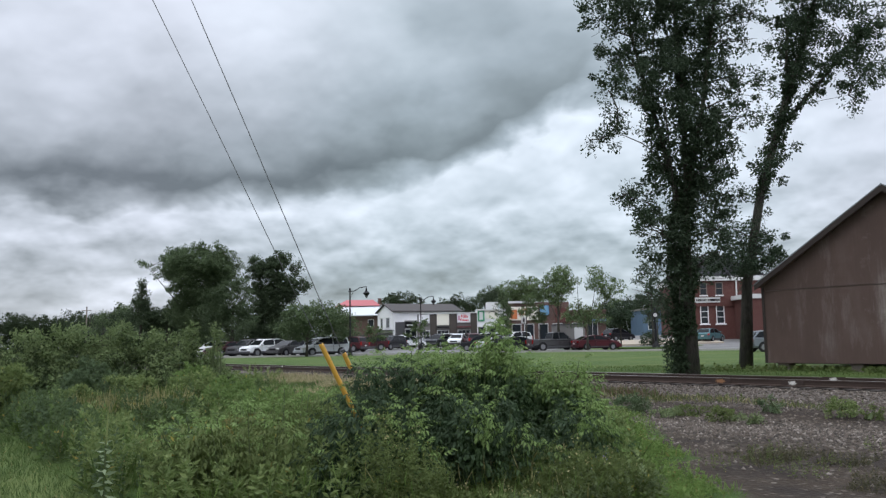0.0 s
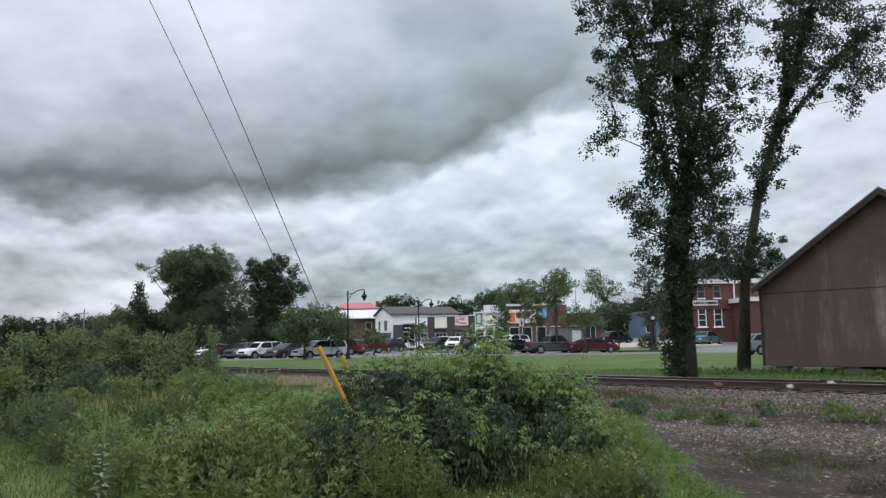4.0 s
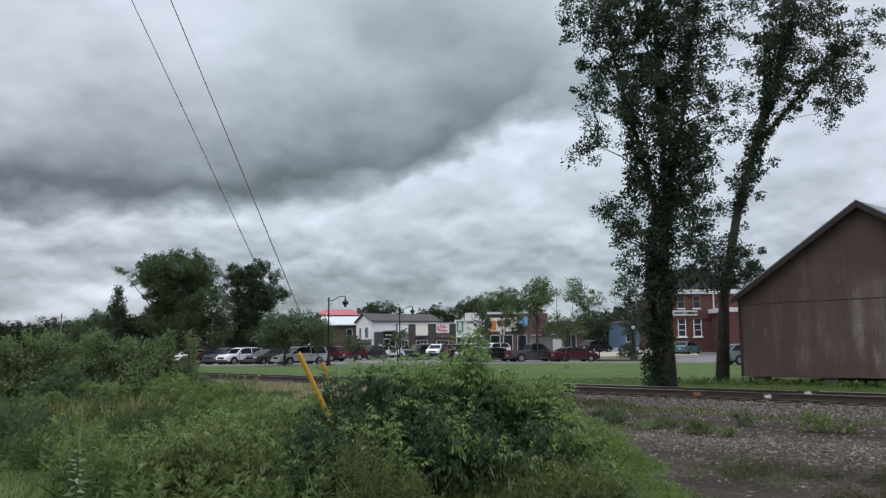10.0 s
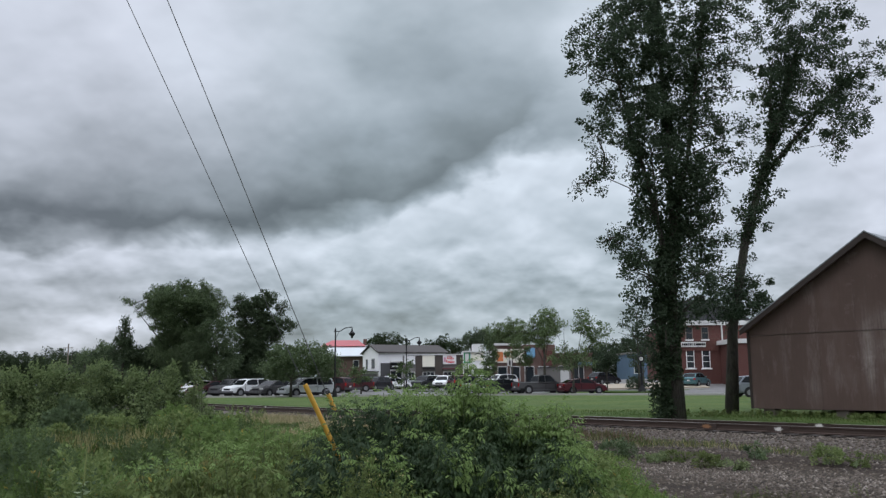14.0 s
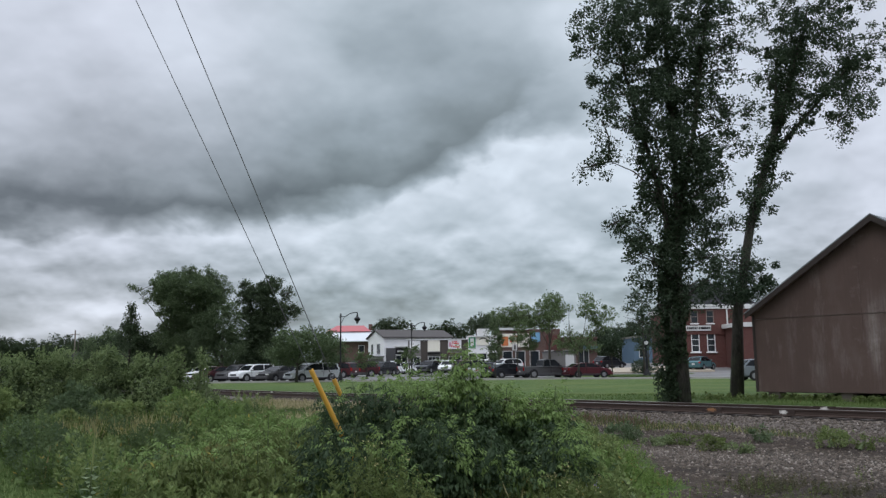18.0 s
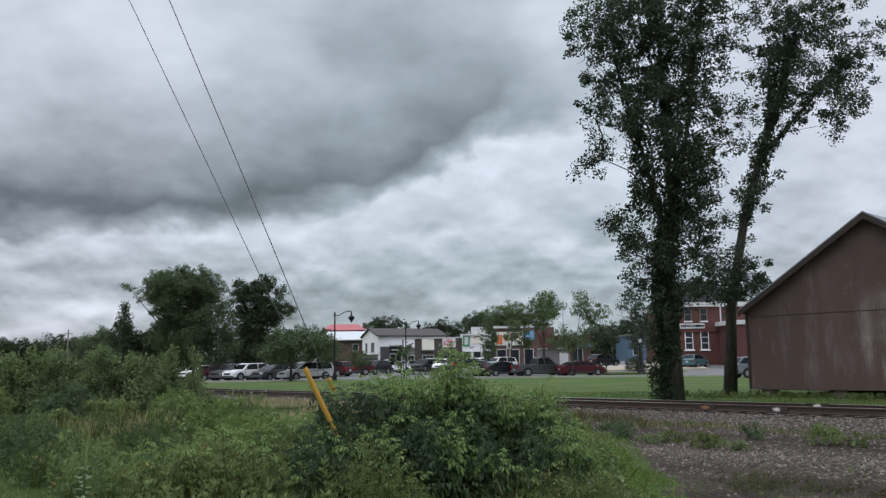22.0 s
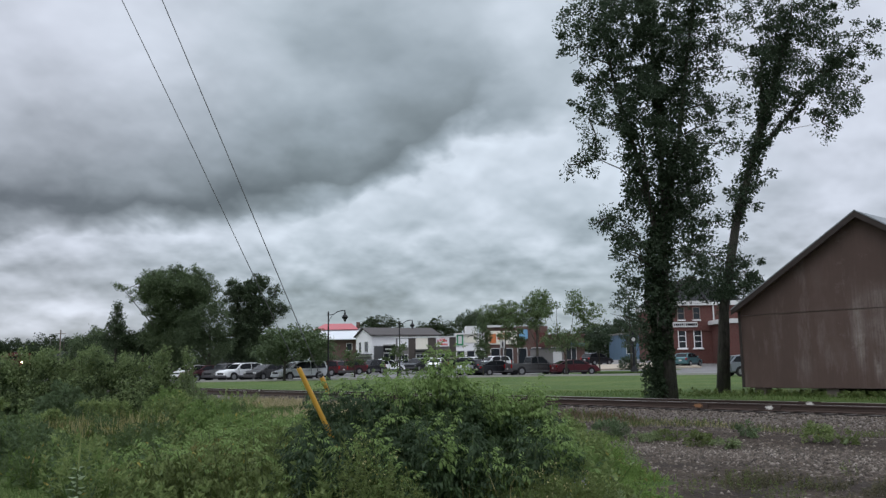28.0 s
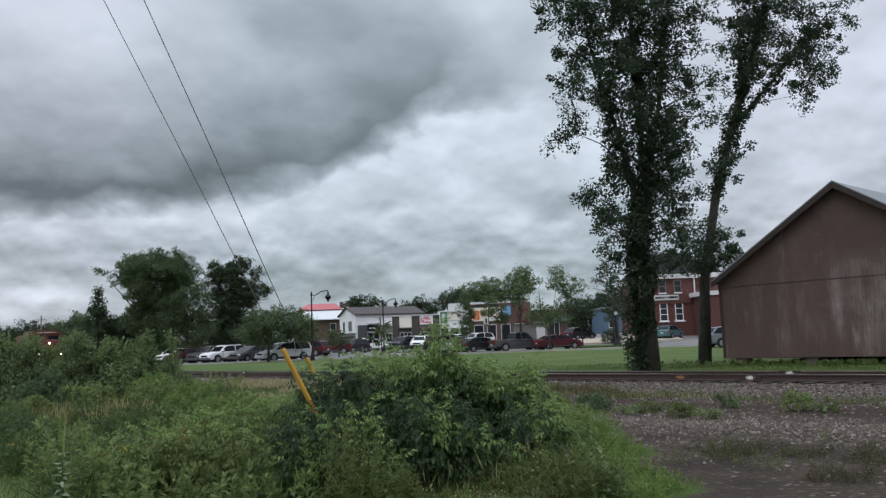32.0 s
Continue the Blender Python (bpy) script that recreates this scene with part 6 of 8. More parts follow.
def shops():
    """A row of low shops: each front has its own colours. Heights are above the street before them."""
    y, z0 = 118, gz(3, 118)
    s = thing("shop_row", pose(0, y, z0), "low row of shopfronts with cream, dark and white panels", "shop")
    part("wall", solid((8.6, 12, 4.75), (0.7, 6.15, -0.2)), M_GREYWALL, s, "grey rendered wall")
    part("coping", solid((8.8, 0.5, 0.12), (0.7, 0.0, 4.58), 0.02), M_WHITE, s, "white metal coping")
    for x, w, z, h, mat, lab in ((-2.6, 1.5, 3.3, 1.2, M_BRIGHT, "white fascia panel"), (-1.31, 0.9, 0.1, 4.4, M_TIMBER, "dark timber-clad pier"), (0.04, 1.72, 2.95, 1.6, M_CREAM, "cream blank sign panel"),
                                 (1.48, 1.02, 0.1, 4.42, M_TIMBER, "dark timber-clad pier"), (2.99, 1.84, 3.3, 1.25, M_BRIGHT, "white sign panel"), (4.42, 0.86, 0.1, 4.5, M_TIMBER, "dark timber-clad pier")):
        part("panel", solid((w, 0.2, h), (x, -0.02, z), 0.02), mat, s, lab)
    # two slanting lines of red lettering and a pink badge, as plain shapes
    for row, (zz, n) in enumerate(((4.02, 5), (3.55, 6))):
        for i in range(n):
            h = (0.36, 0.24, 0.24, 0.3, 0.24, 0.24)[i]
            part("sign_bar", solid((0.13, 0.05, h), (2.68 + 0.2 * i - 0.1 * row, -0.14, zz - 0.02 * i), 0.02, Matrix.Rotation(0.2, 4, "Y")), M_RED, s, "red sign lettering as bars")
    for zz, w in ((4.28, 0.5), (3.98, 0.46), (3.5, 0.5)):
        part("sign_bar", solid((w, 0.05, 0.09), (3.1, -0.15, zz), 0.02), M_RED, s, "red sign lettering as bars")
    part("badge", solid((0.3, 0.05, 0.62), (2.33, -0.14, 3.62), 0.04), M_PINK, s, "pale pink badge on the sign")
    for x, w in ((-2.6, 1.3), (0.04, 1.5), (2.99, 1.6)):
        window(s, x, -0.03, 0.3, w, 1.9, 1, 3, M_WHITE)
    part("awning", solid((1.9, 0.7, 0.14), (2.99, -0.3, 2.6)), M_MAROON, s, "dark red awning")
    part("awning", solid((1.7, 0.5, 0.14), (0.04, -0.25, 2.6)), M_BLACK, s, "black awning")
    t = thing("shop", pose(6.9, y - 0.4, z0), "white stepped shopfront with green and black signs", "shop")
    part("wall", solid((4.1, 12, 5.2), (0, 6, -0.2)), M_BRIGHT, t)
    part("parapet", solid((1.6, 3, 1.1), (0.17, 2.0, 5.0), 0.03), M_WHITE, t, "raised parapet block")
    part("cornice", solid((4.3, 0.5, 0.2), (0, -0.05, 4.9), 0.03), M_WHITE, t)
    f = part("sign_frame", solid((0.95, 0.14, 1.5), (-1.48, -0.04, 3.4), 0.02), M_GREEN, t, "green-framed shop sign")
    part("sign_face", solid((0.5, 0.06, 1.1), (-1.48, -0.12, 3.62)), M_WHITE, f)
    f = part("sign_face", solid((1.7, 0.14, 1.3), (0.0, -0.04, 3.75), 0.02), M_CREAM, t, "pale sign with a black arch")
    arch = [(0.62 * cos(a), 0, 0.45 * sin(a)) for a in np.linspace(0.2, 2.6, 9)]
    part("arch", piped([(p[0] + 0.1, -0.14, 4.3 + p[2]) for p in arch], [0.05] * 9, 6), M_BLACK, f, "black painted arch")
    for x in (-1.4, 0.0, 1.4):
        window(t, x, -0.03, 0.3, 1.0, 2.3, 1, 1, M_WHITE)
    m = thing("shop", pose(13.6, y, gz(13.6, y)), "brick shop with an orange mural and a blue painted panel", "shop")
    part("wall", solid((8.6, 12, 5.8), (0, 6.1, -0.2)), M_BRICK2, m)
    part("cornice", solid((4.0, 0.5, 0.3), (-2.3, -0.05, 5.5), 0.03), M_WHITE, m)
    part("mural", solid((4.2, 0.12, 1.9), (-2.2, -0.03, 3.1)), M_CREAM, m, "pale sign board with orange shapes")
    part("mural_block", solid((0.95, 0.06, 1.3), (-3.55, -0.1, 3.3), 0.1), M_ORANGE, m, "orange painted patch")
    ring = [(-2.0 + 0.48 * cos(a), -0.12, 4.25 + 0.36 * sin(a)) for a in np.linspace(0, tau, 17)]
    part("mural_ring", piped(ring, [0.09] * 17, 6), M_ORANGE, m, "orange painted ring")
    part("mural_block", solid((0.3, 0.06, 0.7), (-2.7, -0.1, 3.8), 0.08), M_RED, m, "red painted patch")
    part("blue_panel", solid((1.25, 0.14, 1.35), (0.8, -0.06, 3.8), 0.2), M_SKYBLUE, m, "light blue painted panel")
    part("brick_panel", solid((1.8, 0.1, 2.0), (3.2, -0.04, 2.7)), M_BRICK, m, "red-brown brickwork panel")
    for x in (-3.2, -1.4, 0.6, 2.6):
        window(m, x, -0.03, 0.3, 1.2, 2.2, 1, 1, M_WHITE)
    d = thing("house", pose(-0.6, 140, gz(-0.6, 140)), "pale upper storey behind the long grey roof", "house")
    part("wall", solid((2.2, 4, 6.1), (0, 2, 0)), M_GREYWALL, d)
    part("roof", prism([(-0.3, 6.0), (2, 6.7), (4.3, 6.0)], 2.6), M_SHINGLE, d)


M_TIMBER = plain_material("dark_timber_cladding", (0.07, 0.058, 0.05), 0.8, vary=0.5, scale=2.0)
M_PINK = plain_material("pale_pink_badge", (0.6, 0.32, 0.42), 0.5)
M_SKYBLUE = plain_material("light_blue_paint", (0.2, 0.42, 0.62), 0.55, vary=0.4, scale=1.6)
M_MAROON = plain_material("maroon_awning", (0.13, 0.025, 0.03), 0.7)


def brown_shop():
    b = thing("brick_shop", pose(20.4, 124, gz(20, 124)), "brown brick shop building behind the trees", "shop")
    part("wall", solid((7.6, 12, 4.4), (0, 6, -0.2)), M_BRICK2, b)
    part("cornice", solid((7.8, 0.4, 0.25), (0, -0.05, 4.1), 0.03), M_BROWN, b)
    for x in (-2.6, -0.4, 1.8):
        window(b, x, -0.03, 0.4, 1.4, 2.0, 1, 2, M_WHITE)
    part("awning", solid((2.2, 0.8, 0.4), (2.6, -0.4, 2.6)), M_BLUE, b, "blue awning")
    w = thing("garage", pose(16.2, 106, gz(16.2, 106)), "plain grey flat-roofed outbuilding", "building")
    part("wall", solid((3.6, 5, 2.4), (0, 2.5, -0.2), 0.02), M_GREYWALL, w)
    part("roof", solid((3.8, 5.2, 0.15), (0, 2.5, 2.2)), M_DARK, w)
    part("door", solid((1.1, 0.08, 1.9), (1.0, -0.02, 0)), M_WHITE, w, "white door with a sign")
    f = thing("mural_building", pose(39.0, 150, gz(37, 150)), "pale blue painted building behind street trees", "building")
    part("wall", solid((6, 10, 4.9), (0, 5, -0.3)), M_PALEWALL, f)
    part("roof", solid((6.4, 10.4, 0.3), (0, 5, 4.6)), M_GREYWALL, f)
    window(f, -1.5, -0.03, 1.2, 1.2, 1.4)
    window(f, 1.5, -0.03, 1.2, 1.2, 1.4)


def brick_hall():
    """The red-brick building at the street corner: a two-storey front and a lower projecting wing."""
    b = thing("brick_building", pose(32.3, 100, gz(33, 100) - 0.25), "red-brick two-storey building with white trim and a dark hip roof", "building")
    part("wall", solid((9.0, 14, 7.6), (2.0, 7, -0.3)), M_BRICK, b, "red brick wall")
    part("cornice", solid((9.6, 14.6, 0.55), (2.0, 7, 7.25), 0.04), M_WHITE, b, "white cornice")
    bm = bmesh.new()
    a = [bm.verts.new(p) for p in ((-2.8, -0.3, 7.8), (6.8, -0.3, 7.8), (6.8, 14.3, 7.8), (-2.8, 14.3, 7.8), (0.6, 5.5, 10.8), (3.4, 5.5, 10.8), (3.4, 9, 10.8), (0.6, 9, 10.8))]
    for f in ((0, 1, 5, 4), (1, 2, 6, 5), (2, 3, 7, 6), (3, 0, 4, 7), (4, 5, 6, 7), (3, 2, 1, 0)):
        bm.faces.new([a[i] for i in f])
    part("roof", bm, M_SLATE, b, "dark slate hip roof")
    for x in (-0.95, 0.95):
        window(b, x, -0.02, 2.2, 0.8, 2.05, 3, 1, M_BRIGHT)
        part("sill", solid((1.3, 0.2, 0.14), (x, -0.08, 1.98), 0.02), M_BRIGHT, b, "white stone sill")
        window(b, x, -0.02, 5.62, 0.72, 1.35, 2, 1, M_TRIMWOOD)
        part("sill", solid((1.0, 0.2, 0.14), (x, -0.08, 5.4), 0.02), M_BRIGHT, b, "white stone sill")
    part("sign_board", solid((3.0, 0.1, 0.62), (-0.5, -0.04, 4.65)), M_WHITE, b, "white sign board over the windows")
    for i, w in enumerate((0.16, 0.2, 0.2, 0.14, 0.2, 0.08, 0.16, 0.18, 0.3, 0.2, 0.2, 0.16)):
        part("sign_bar", solid((w, 0.03, 0.26), (-1.8 + i * 0.24, -0.1, 4.83)), M_BLACK, b)
    part("string_course", solid((9.1, 0.2, 0.18), (2.0, -0.06, 4.2)), M_BRICK, b)
    wing = part("wing", solid((5.4, 5.0, 5.3), (5.4, -2.45, -0.3)), M_BRICK, b, "lower brick wing")
    part("cornice", solid((6.0, 5.4, 0.5), (5.3, -2.45, 4.85), 0.03), M_WHITE, wing)
    part("door_frame", solid((1.5, 0.12, 2.9), (5.9, -4.97, 0.0)), M_WHITE, wing)
    part("door", solid((1.1, 0.14, 2.3), (5.9, -4.99, 0.1)), M_GLASS, wing)
    part("drainpipe", piped([(3.0, -0.12, 4.6), (3.0, -0.12, 7.3)], [0.09, 0.09], 8), M_WHITE, b, "white drainpipe")


gable_house()
red_roof_house()
shops()
brown_shop()
brick_hall()
low = thing("warehouse", pose(-56, 138, gz(-56, 138)), "long low dark-roofed building beyond the thicket", "building")
part("wall", solid((11, 6, 3.1), (0, 3, -0.2)), M_TIE, low)
part("roof", prism([(-0.4, 2.8), (3, 4.0), (6.4, 2.8), (6.4, 2.7), (-0.4, 2.7)], 11.6), M_SLATE, low)


# ---------- street furniture ----------
def street_lamp(x, y, tall, label):
    ob = thing("street_lamp", pose(x, y, gz(x, y)), label, "street lamp", "street lamps along the kerb")
    part("base", piped([(0, 0, 0), (0, 0, 0.5), (0, 0, 0.75)], [0.22, 0.18, 0.1], 12), M_BLACK, ob)
    part("pole", piped([(0, 0, 0.6), (0, 0, tall)], [0.085, 0.06], 10), M_BLACK, ob)
    part("finial", piped([(0, 0, tall), (0, 0, tall + 0.1), (0, 0, tall + 0.22)], [0.1, 0.07, 0.01], 8), M_BLACK, ob)
    arm = [(-0.15, 0, tall - 0.12), (0.4, 0, tall - 0.1), (0.85, 0, tall + 0.18), (1.25, 0, tall + 0.26), (1.5, 0, tall + 0.26)]
    part("arm", piped(arm, [0.04] * 5, 8), M_BLACK, ob)
    part("brace", piped([(0.04, 0, tall - 0.7), (0.3, 0, tall - 0.2)], [0.02, 0.02], 6), M_BLACK, ob)
    lan = part("lantern", piped([(1.48, 0, tall + 0.26), (1.48, 0, tall - 0.1), (1.48, 0, tall - 0.3), (1.48, 0, tall - 0.5)], [0.03, 0.09, 0.3, 0.2], 12), M_BLACK, ob)
    part("globe", piped([(1.48, 0, tall - 0.5), (1.48, 0, tall - 0.62), (1.48, 0, tall - 0.75)], [0.15, 0.12, 0.05], 10), M_DARK, lan)


street_lamp(-8.3, 75.0, 5.9, "black street lamp with a curved arm by the lawn")
street_lamp(-2.5, 96.0, 5.9, "black street lamp with a curved arm in the lot")

clock = thing("street_clock", pose(21.6, 85.0, gz(21.6, 85)), "black post clock with a white face on the corner", "clock")
part("base", piped([(0, 0, 0), (0, 0, 0.4), (0, 0, 0.8)], [0.5, 0.34, 0.14], 12), M_BLACK, clock)
part("post", piped([(0, 0, 0.7), (0, 0, 3.2)], [0.14, 0.11], 10), M_BLACK, clock)
bm = bmesh.new()
bmesh.ops.create_cone(bm, cap_ends=True, segments=28, radius1=0.3, radius2=0.3, depth=0.25, matrix=Matrix.Translation((0, 0, 3.45)) @ Matrix.Rotation(pi / 2, 4, "X"))
case = part("case", bm, M_BLACK, clock)
bm = bmesh.new()
bmesh.ops.create_cone(bm, cap_ends=True, segments=28, radius1=0.2, radius2=0.2, depth=0.02, matrix=Matrix.Translation((0, -0.14, 3.45)) @ Matrix.Rotation(pi / 2, 4, "X"))
part("face", bm, M_DIAL, case)
part("finial", piped([(0, 0, 3.9), (0, 0, 4.05), (0, 0, 4.3)], [0.14, 0.1, 0.01], 8), M_BLACK, clock)

sign = thing("road_sign", pose(9.7, 100, gz(9.7, 100)), "white square road sign on a post", "sign")
part("post", piped([(0, 0, 0), (0, 0, 3.6)], [0.04, 0.04], 6), M_DARK, sign)
part("plate", solid((0.62, 0.03, 0.75), (0, -0.05, 2.75), 0.01), M_WHITE, sign)
part("symbol", solid((0.18, 0.02, 0.5), (0, -0.075, 2.88)), M_BLACK, sign)

pole = thing("utility_pole", pose(-57.5, 135, gz(-57.5, 135)), "weathered wooden utility pole beyond the thicket", "utility pole")
part("post", piped([(0, 0, 0), (0, 0, 7.3)], [0.16, 0.1], 8), M_TRIMWOOD, pole)
part("crossarm", solid((1.6, 0.1, 0.1), (0, -0.12, 6.6)), M_TRIMWOOD, pole)


# ---------- guy wires with yellow guards ----------
def guy(foot, top, guard, label, thick=0.0048):
    f, t = Vector(foot), Vector(top)
    ob = thing("guy_wire", Matrix.Translation(f), label, "guy wire", "guy wires")
    d = t - f
    part("wire", piped([(0, 0, -0.05), tuple(d * 0.5), tuple(d)], [thick] * 3, 6), M_WIRE, ob, "thin steel strand")
    u = d.normalized()
    a, b = guard
    g = part("guard", piped([tuple(u * a), tuple(u * (a + 0.02)), tuple(u * (b - 0.02)), tuple(u * b)], [0.018, 0.027, 0.027, 0.024], 12), M_YELLOW, ob, "bright yellow plastic guard")
    part("cap", piped([tuple(u * (b - 0.005)), tuple(u * (b + 0.015))], [0.013, 0.009], 10), M_BLACK, g, "black end cap")
    part("clamp", piped([tuple(u * (a + 0.25)), tuple(u * (a + 0.27))], [0.03, 0.03], 10), M_DARK, g)
    part("anchor_rod", piped([(0, 0, -0.1), tuple(u * 0.5)], [0.016, 0.014], 6), M_RUST, ob)


guy((-0.62, 9.6, 0.0), (-3.94, 7.0, 7.6), (0.5, 1.83), "guy wire with a yellow guard, anchored among the shrubs", 0.0038)
guy((-0.61, 10.5, 0.0), (-3.67, 7.6, 8.0), (1.46, 1.68), "guy wire with a short yellow guard, behind the shrub")


# ---------- the locomotive ----------
M_LOCO = plain_material("orange_red_loco_paint", (0.12, 0.028, 0.016), 0.55, vary=0.3, scale=1.2)
M_HEAD = glow_material("headlamp_glow", (1.0, 0.86, 0.55), 14.0)


def build_locomotive():
    """Front at the positive y end, rails at z = 0."""
    l = thing("locomotive", Matrix.Identity(4), "orange-red diesel locomotive with its headlights lit", "locomotive")
    part("frame_deck", solid((3.0, 17.5, 0.35), (0, -8.75, 1.05), 0.04), M_BLACK, l)
    part("long_hood", solid((1.9, 11.5, 2.3), (0, -11.6, 1.4), 0.12), M_LOCO, l, "orange-red engine hood")
    part("cab", solid((3.0, 2.4, 2.1), (0, -4.6, 1.4), 0.1), M_LOCO, l, "orange-red cab")
    bm = prism([(-1.6, 0), (-1.5, 0.22), (-0.8, 0.42), (0.8, 0.42), (1.5, 0.22), (1.6, 0)], 2.7, "y")
    part("cab_roof", bm, M_LOCO, l, "rounded cab roof").location = (0, -4.6, 3.5)
    part("roof_stripe", prism([(-1.1, 0), (-0.7, 0.06), (0.5, 0.06), (0.9, 0)], 0.06, "y"), M_WHITE, l, "pale stripe above the windscreen").location = (0, -3.24, 3.67)
    part("short_hood", solid((1.9, 3.0, 1.5), (0, -1.9, 1.4), 0.15), M_LOCO, l, "low nose")
    for x in (-0.8, 0.8):
        part("cab_window", solid((0.95, 0.06, 0.55), (x, -3.39, 2.8), 0.03), M_CARGLASS, l)
    part("headlight", piped([(0, -0.42, 2.55), (0, -0.36, 2.55)], [0.1, 0.1], 14), M_HEAD, l, "lit headlight")
    for x in (-1.0, 1.0):
        part("ditch_light", piped([(x, 0.0, 1.5), (x, 0.06, 1.5)], [0.1, 0.1], 12), M_HEAD, l, "lit ditch light")
    part("pilot", solid((2.8, 0.4, 0.9), (0, -0.2, 0.2), 0.05), M_BLACK, l)
    for y in (-3.6, -13.8):
        b = part("bogie", solid((2.4, 3.6, 0.5), (0, y, 0.5), 0.05), M_BLACK, l)
        for dy in (-1.2, 1.2):
            for x in (-0.75, 0.75):
                bm = bmesh.new()
                bmesh.ops.create_cone(bm, cap_ends=True, segments=20, radius1=0.5, radius2=0.5, depth=0.13, matrix=Matrix.Translation((x, y + dy, 0.5)) @ Matrix.Rotation(pi / 2, 4, "Y"))
                part("wheel", bm, M_RUST, b)
    part("fuel_tank", solid((2.4, 4.5, 0.8), (0, -8.7, 0.3), 0.15), M_BLACK, l)
    part("exhaust_stack", solid((0.5, 0.6, 0.3), (0, -9.5, 3.68), 0.04), M_BLACK, l)
    part("horn", solid((0.3, 0.6, 0.18), (0.4, -4.6, 3.91), 0.04), M_DARK, l)
    for x in (-1.4, 1.4):
        for y in (-0.5, -2.6):
            part("handrail", piped([(x, y, 1.4), (x, y, 2.4)], [0.02, 0.02], 6), M_WHITE, l)
    return l


loco = build_locomotive()
LOCO_S, LOCO_V = 76.0, 9.5  # where its front stands at the end, metres a second


# ---------- foliage with compound leaves ----------
def leaf_template():
    """One compound leaf of five drooping leaflets, growing along +y: vertices, triangles."""
    verts, tris = [], []
    def leaflet(base, way, length):
        base, way = Vector(base), Vector(way).normalized()
        side = way.cross(Vector((0, 0, 1))).normalized()
        up = side.cross(way)
        i = len(verts)
        verts.extend([base, base + way * length * 0.35 + side * length * 0.2 + up * 0.1 * length, base + way * length * 0.7 + side * length * 0.15 + up * 0.03 * length, base + way * length - up * 0.12 * length,
                      base + way * length * 0.7 - side * length * 0.15 + up * 0.03 * length, base + way * length * 0.35 - side * length * 0.2 + up * 0.1 * length, base + way * length * 0.5])
        for a, b in ((0, 1), (1, 2), (2, 3), (3, 4), (4, 5), (5, 0)):
            tris.append((i + a, i + b, i + 6))
    for yy, ln, drop in ((0.07, 0.1, -0.8), (0.14, 0.115, -1.0)):
        for s in (-1, 1):
            leaflet((0.004 * s, yy, -0.02 * yy / 0.1), (s * 0.75, 0.5, drop), ln)
    leaflet((0, 0.2, -0.04), (0, 0.75, -1.0), 0.135)
    i = len(verts)
    verts.extend([Vector((0.004, 0, 0)), Vector((-0.004, 0, 0)), Vector((0, 0.2, -0.04))])
    tris.append((i, i + 1, i + 2))
    return np.array([tuple(v) for v in verts]), np.array(tris)


LEAF_V, LEAF_T = leaf_template()


def frames_of(ways):
    """Rotation matrices whose y axis is each way and whose z leans upwards."""
    y = unit(ways)
    x = unit(np.cross(y, np.array([0, 0, 1.0]) + rng.normal(size=y.shape) * 0.25))
    return np.stack([x, y, np.cross(x, y)], -1)


def compound_mesh(name, pos, ways, scale, material):
    r = frames_of(ways)
    v = np.einsum("nij,vj->nvi", r, LEAF_V) * scale[:, None, None] + pos[:, None]
    n = len(pos)
    return tri_mesh(name, v.reshape(-1, 3), (np.arange(n)[:, None, None] * len(LEAF_V) + LEAF_T).reshape(-1, 3), material)


LEAF_MESHES = [tri_mesh("leaf", LEAF_V, LEAF_T, m) for m in (L_BUSH, L_YOUNG)]


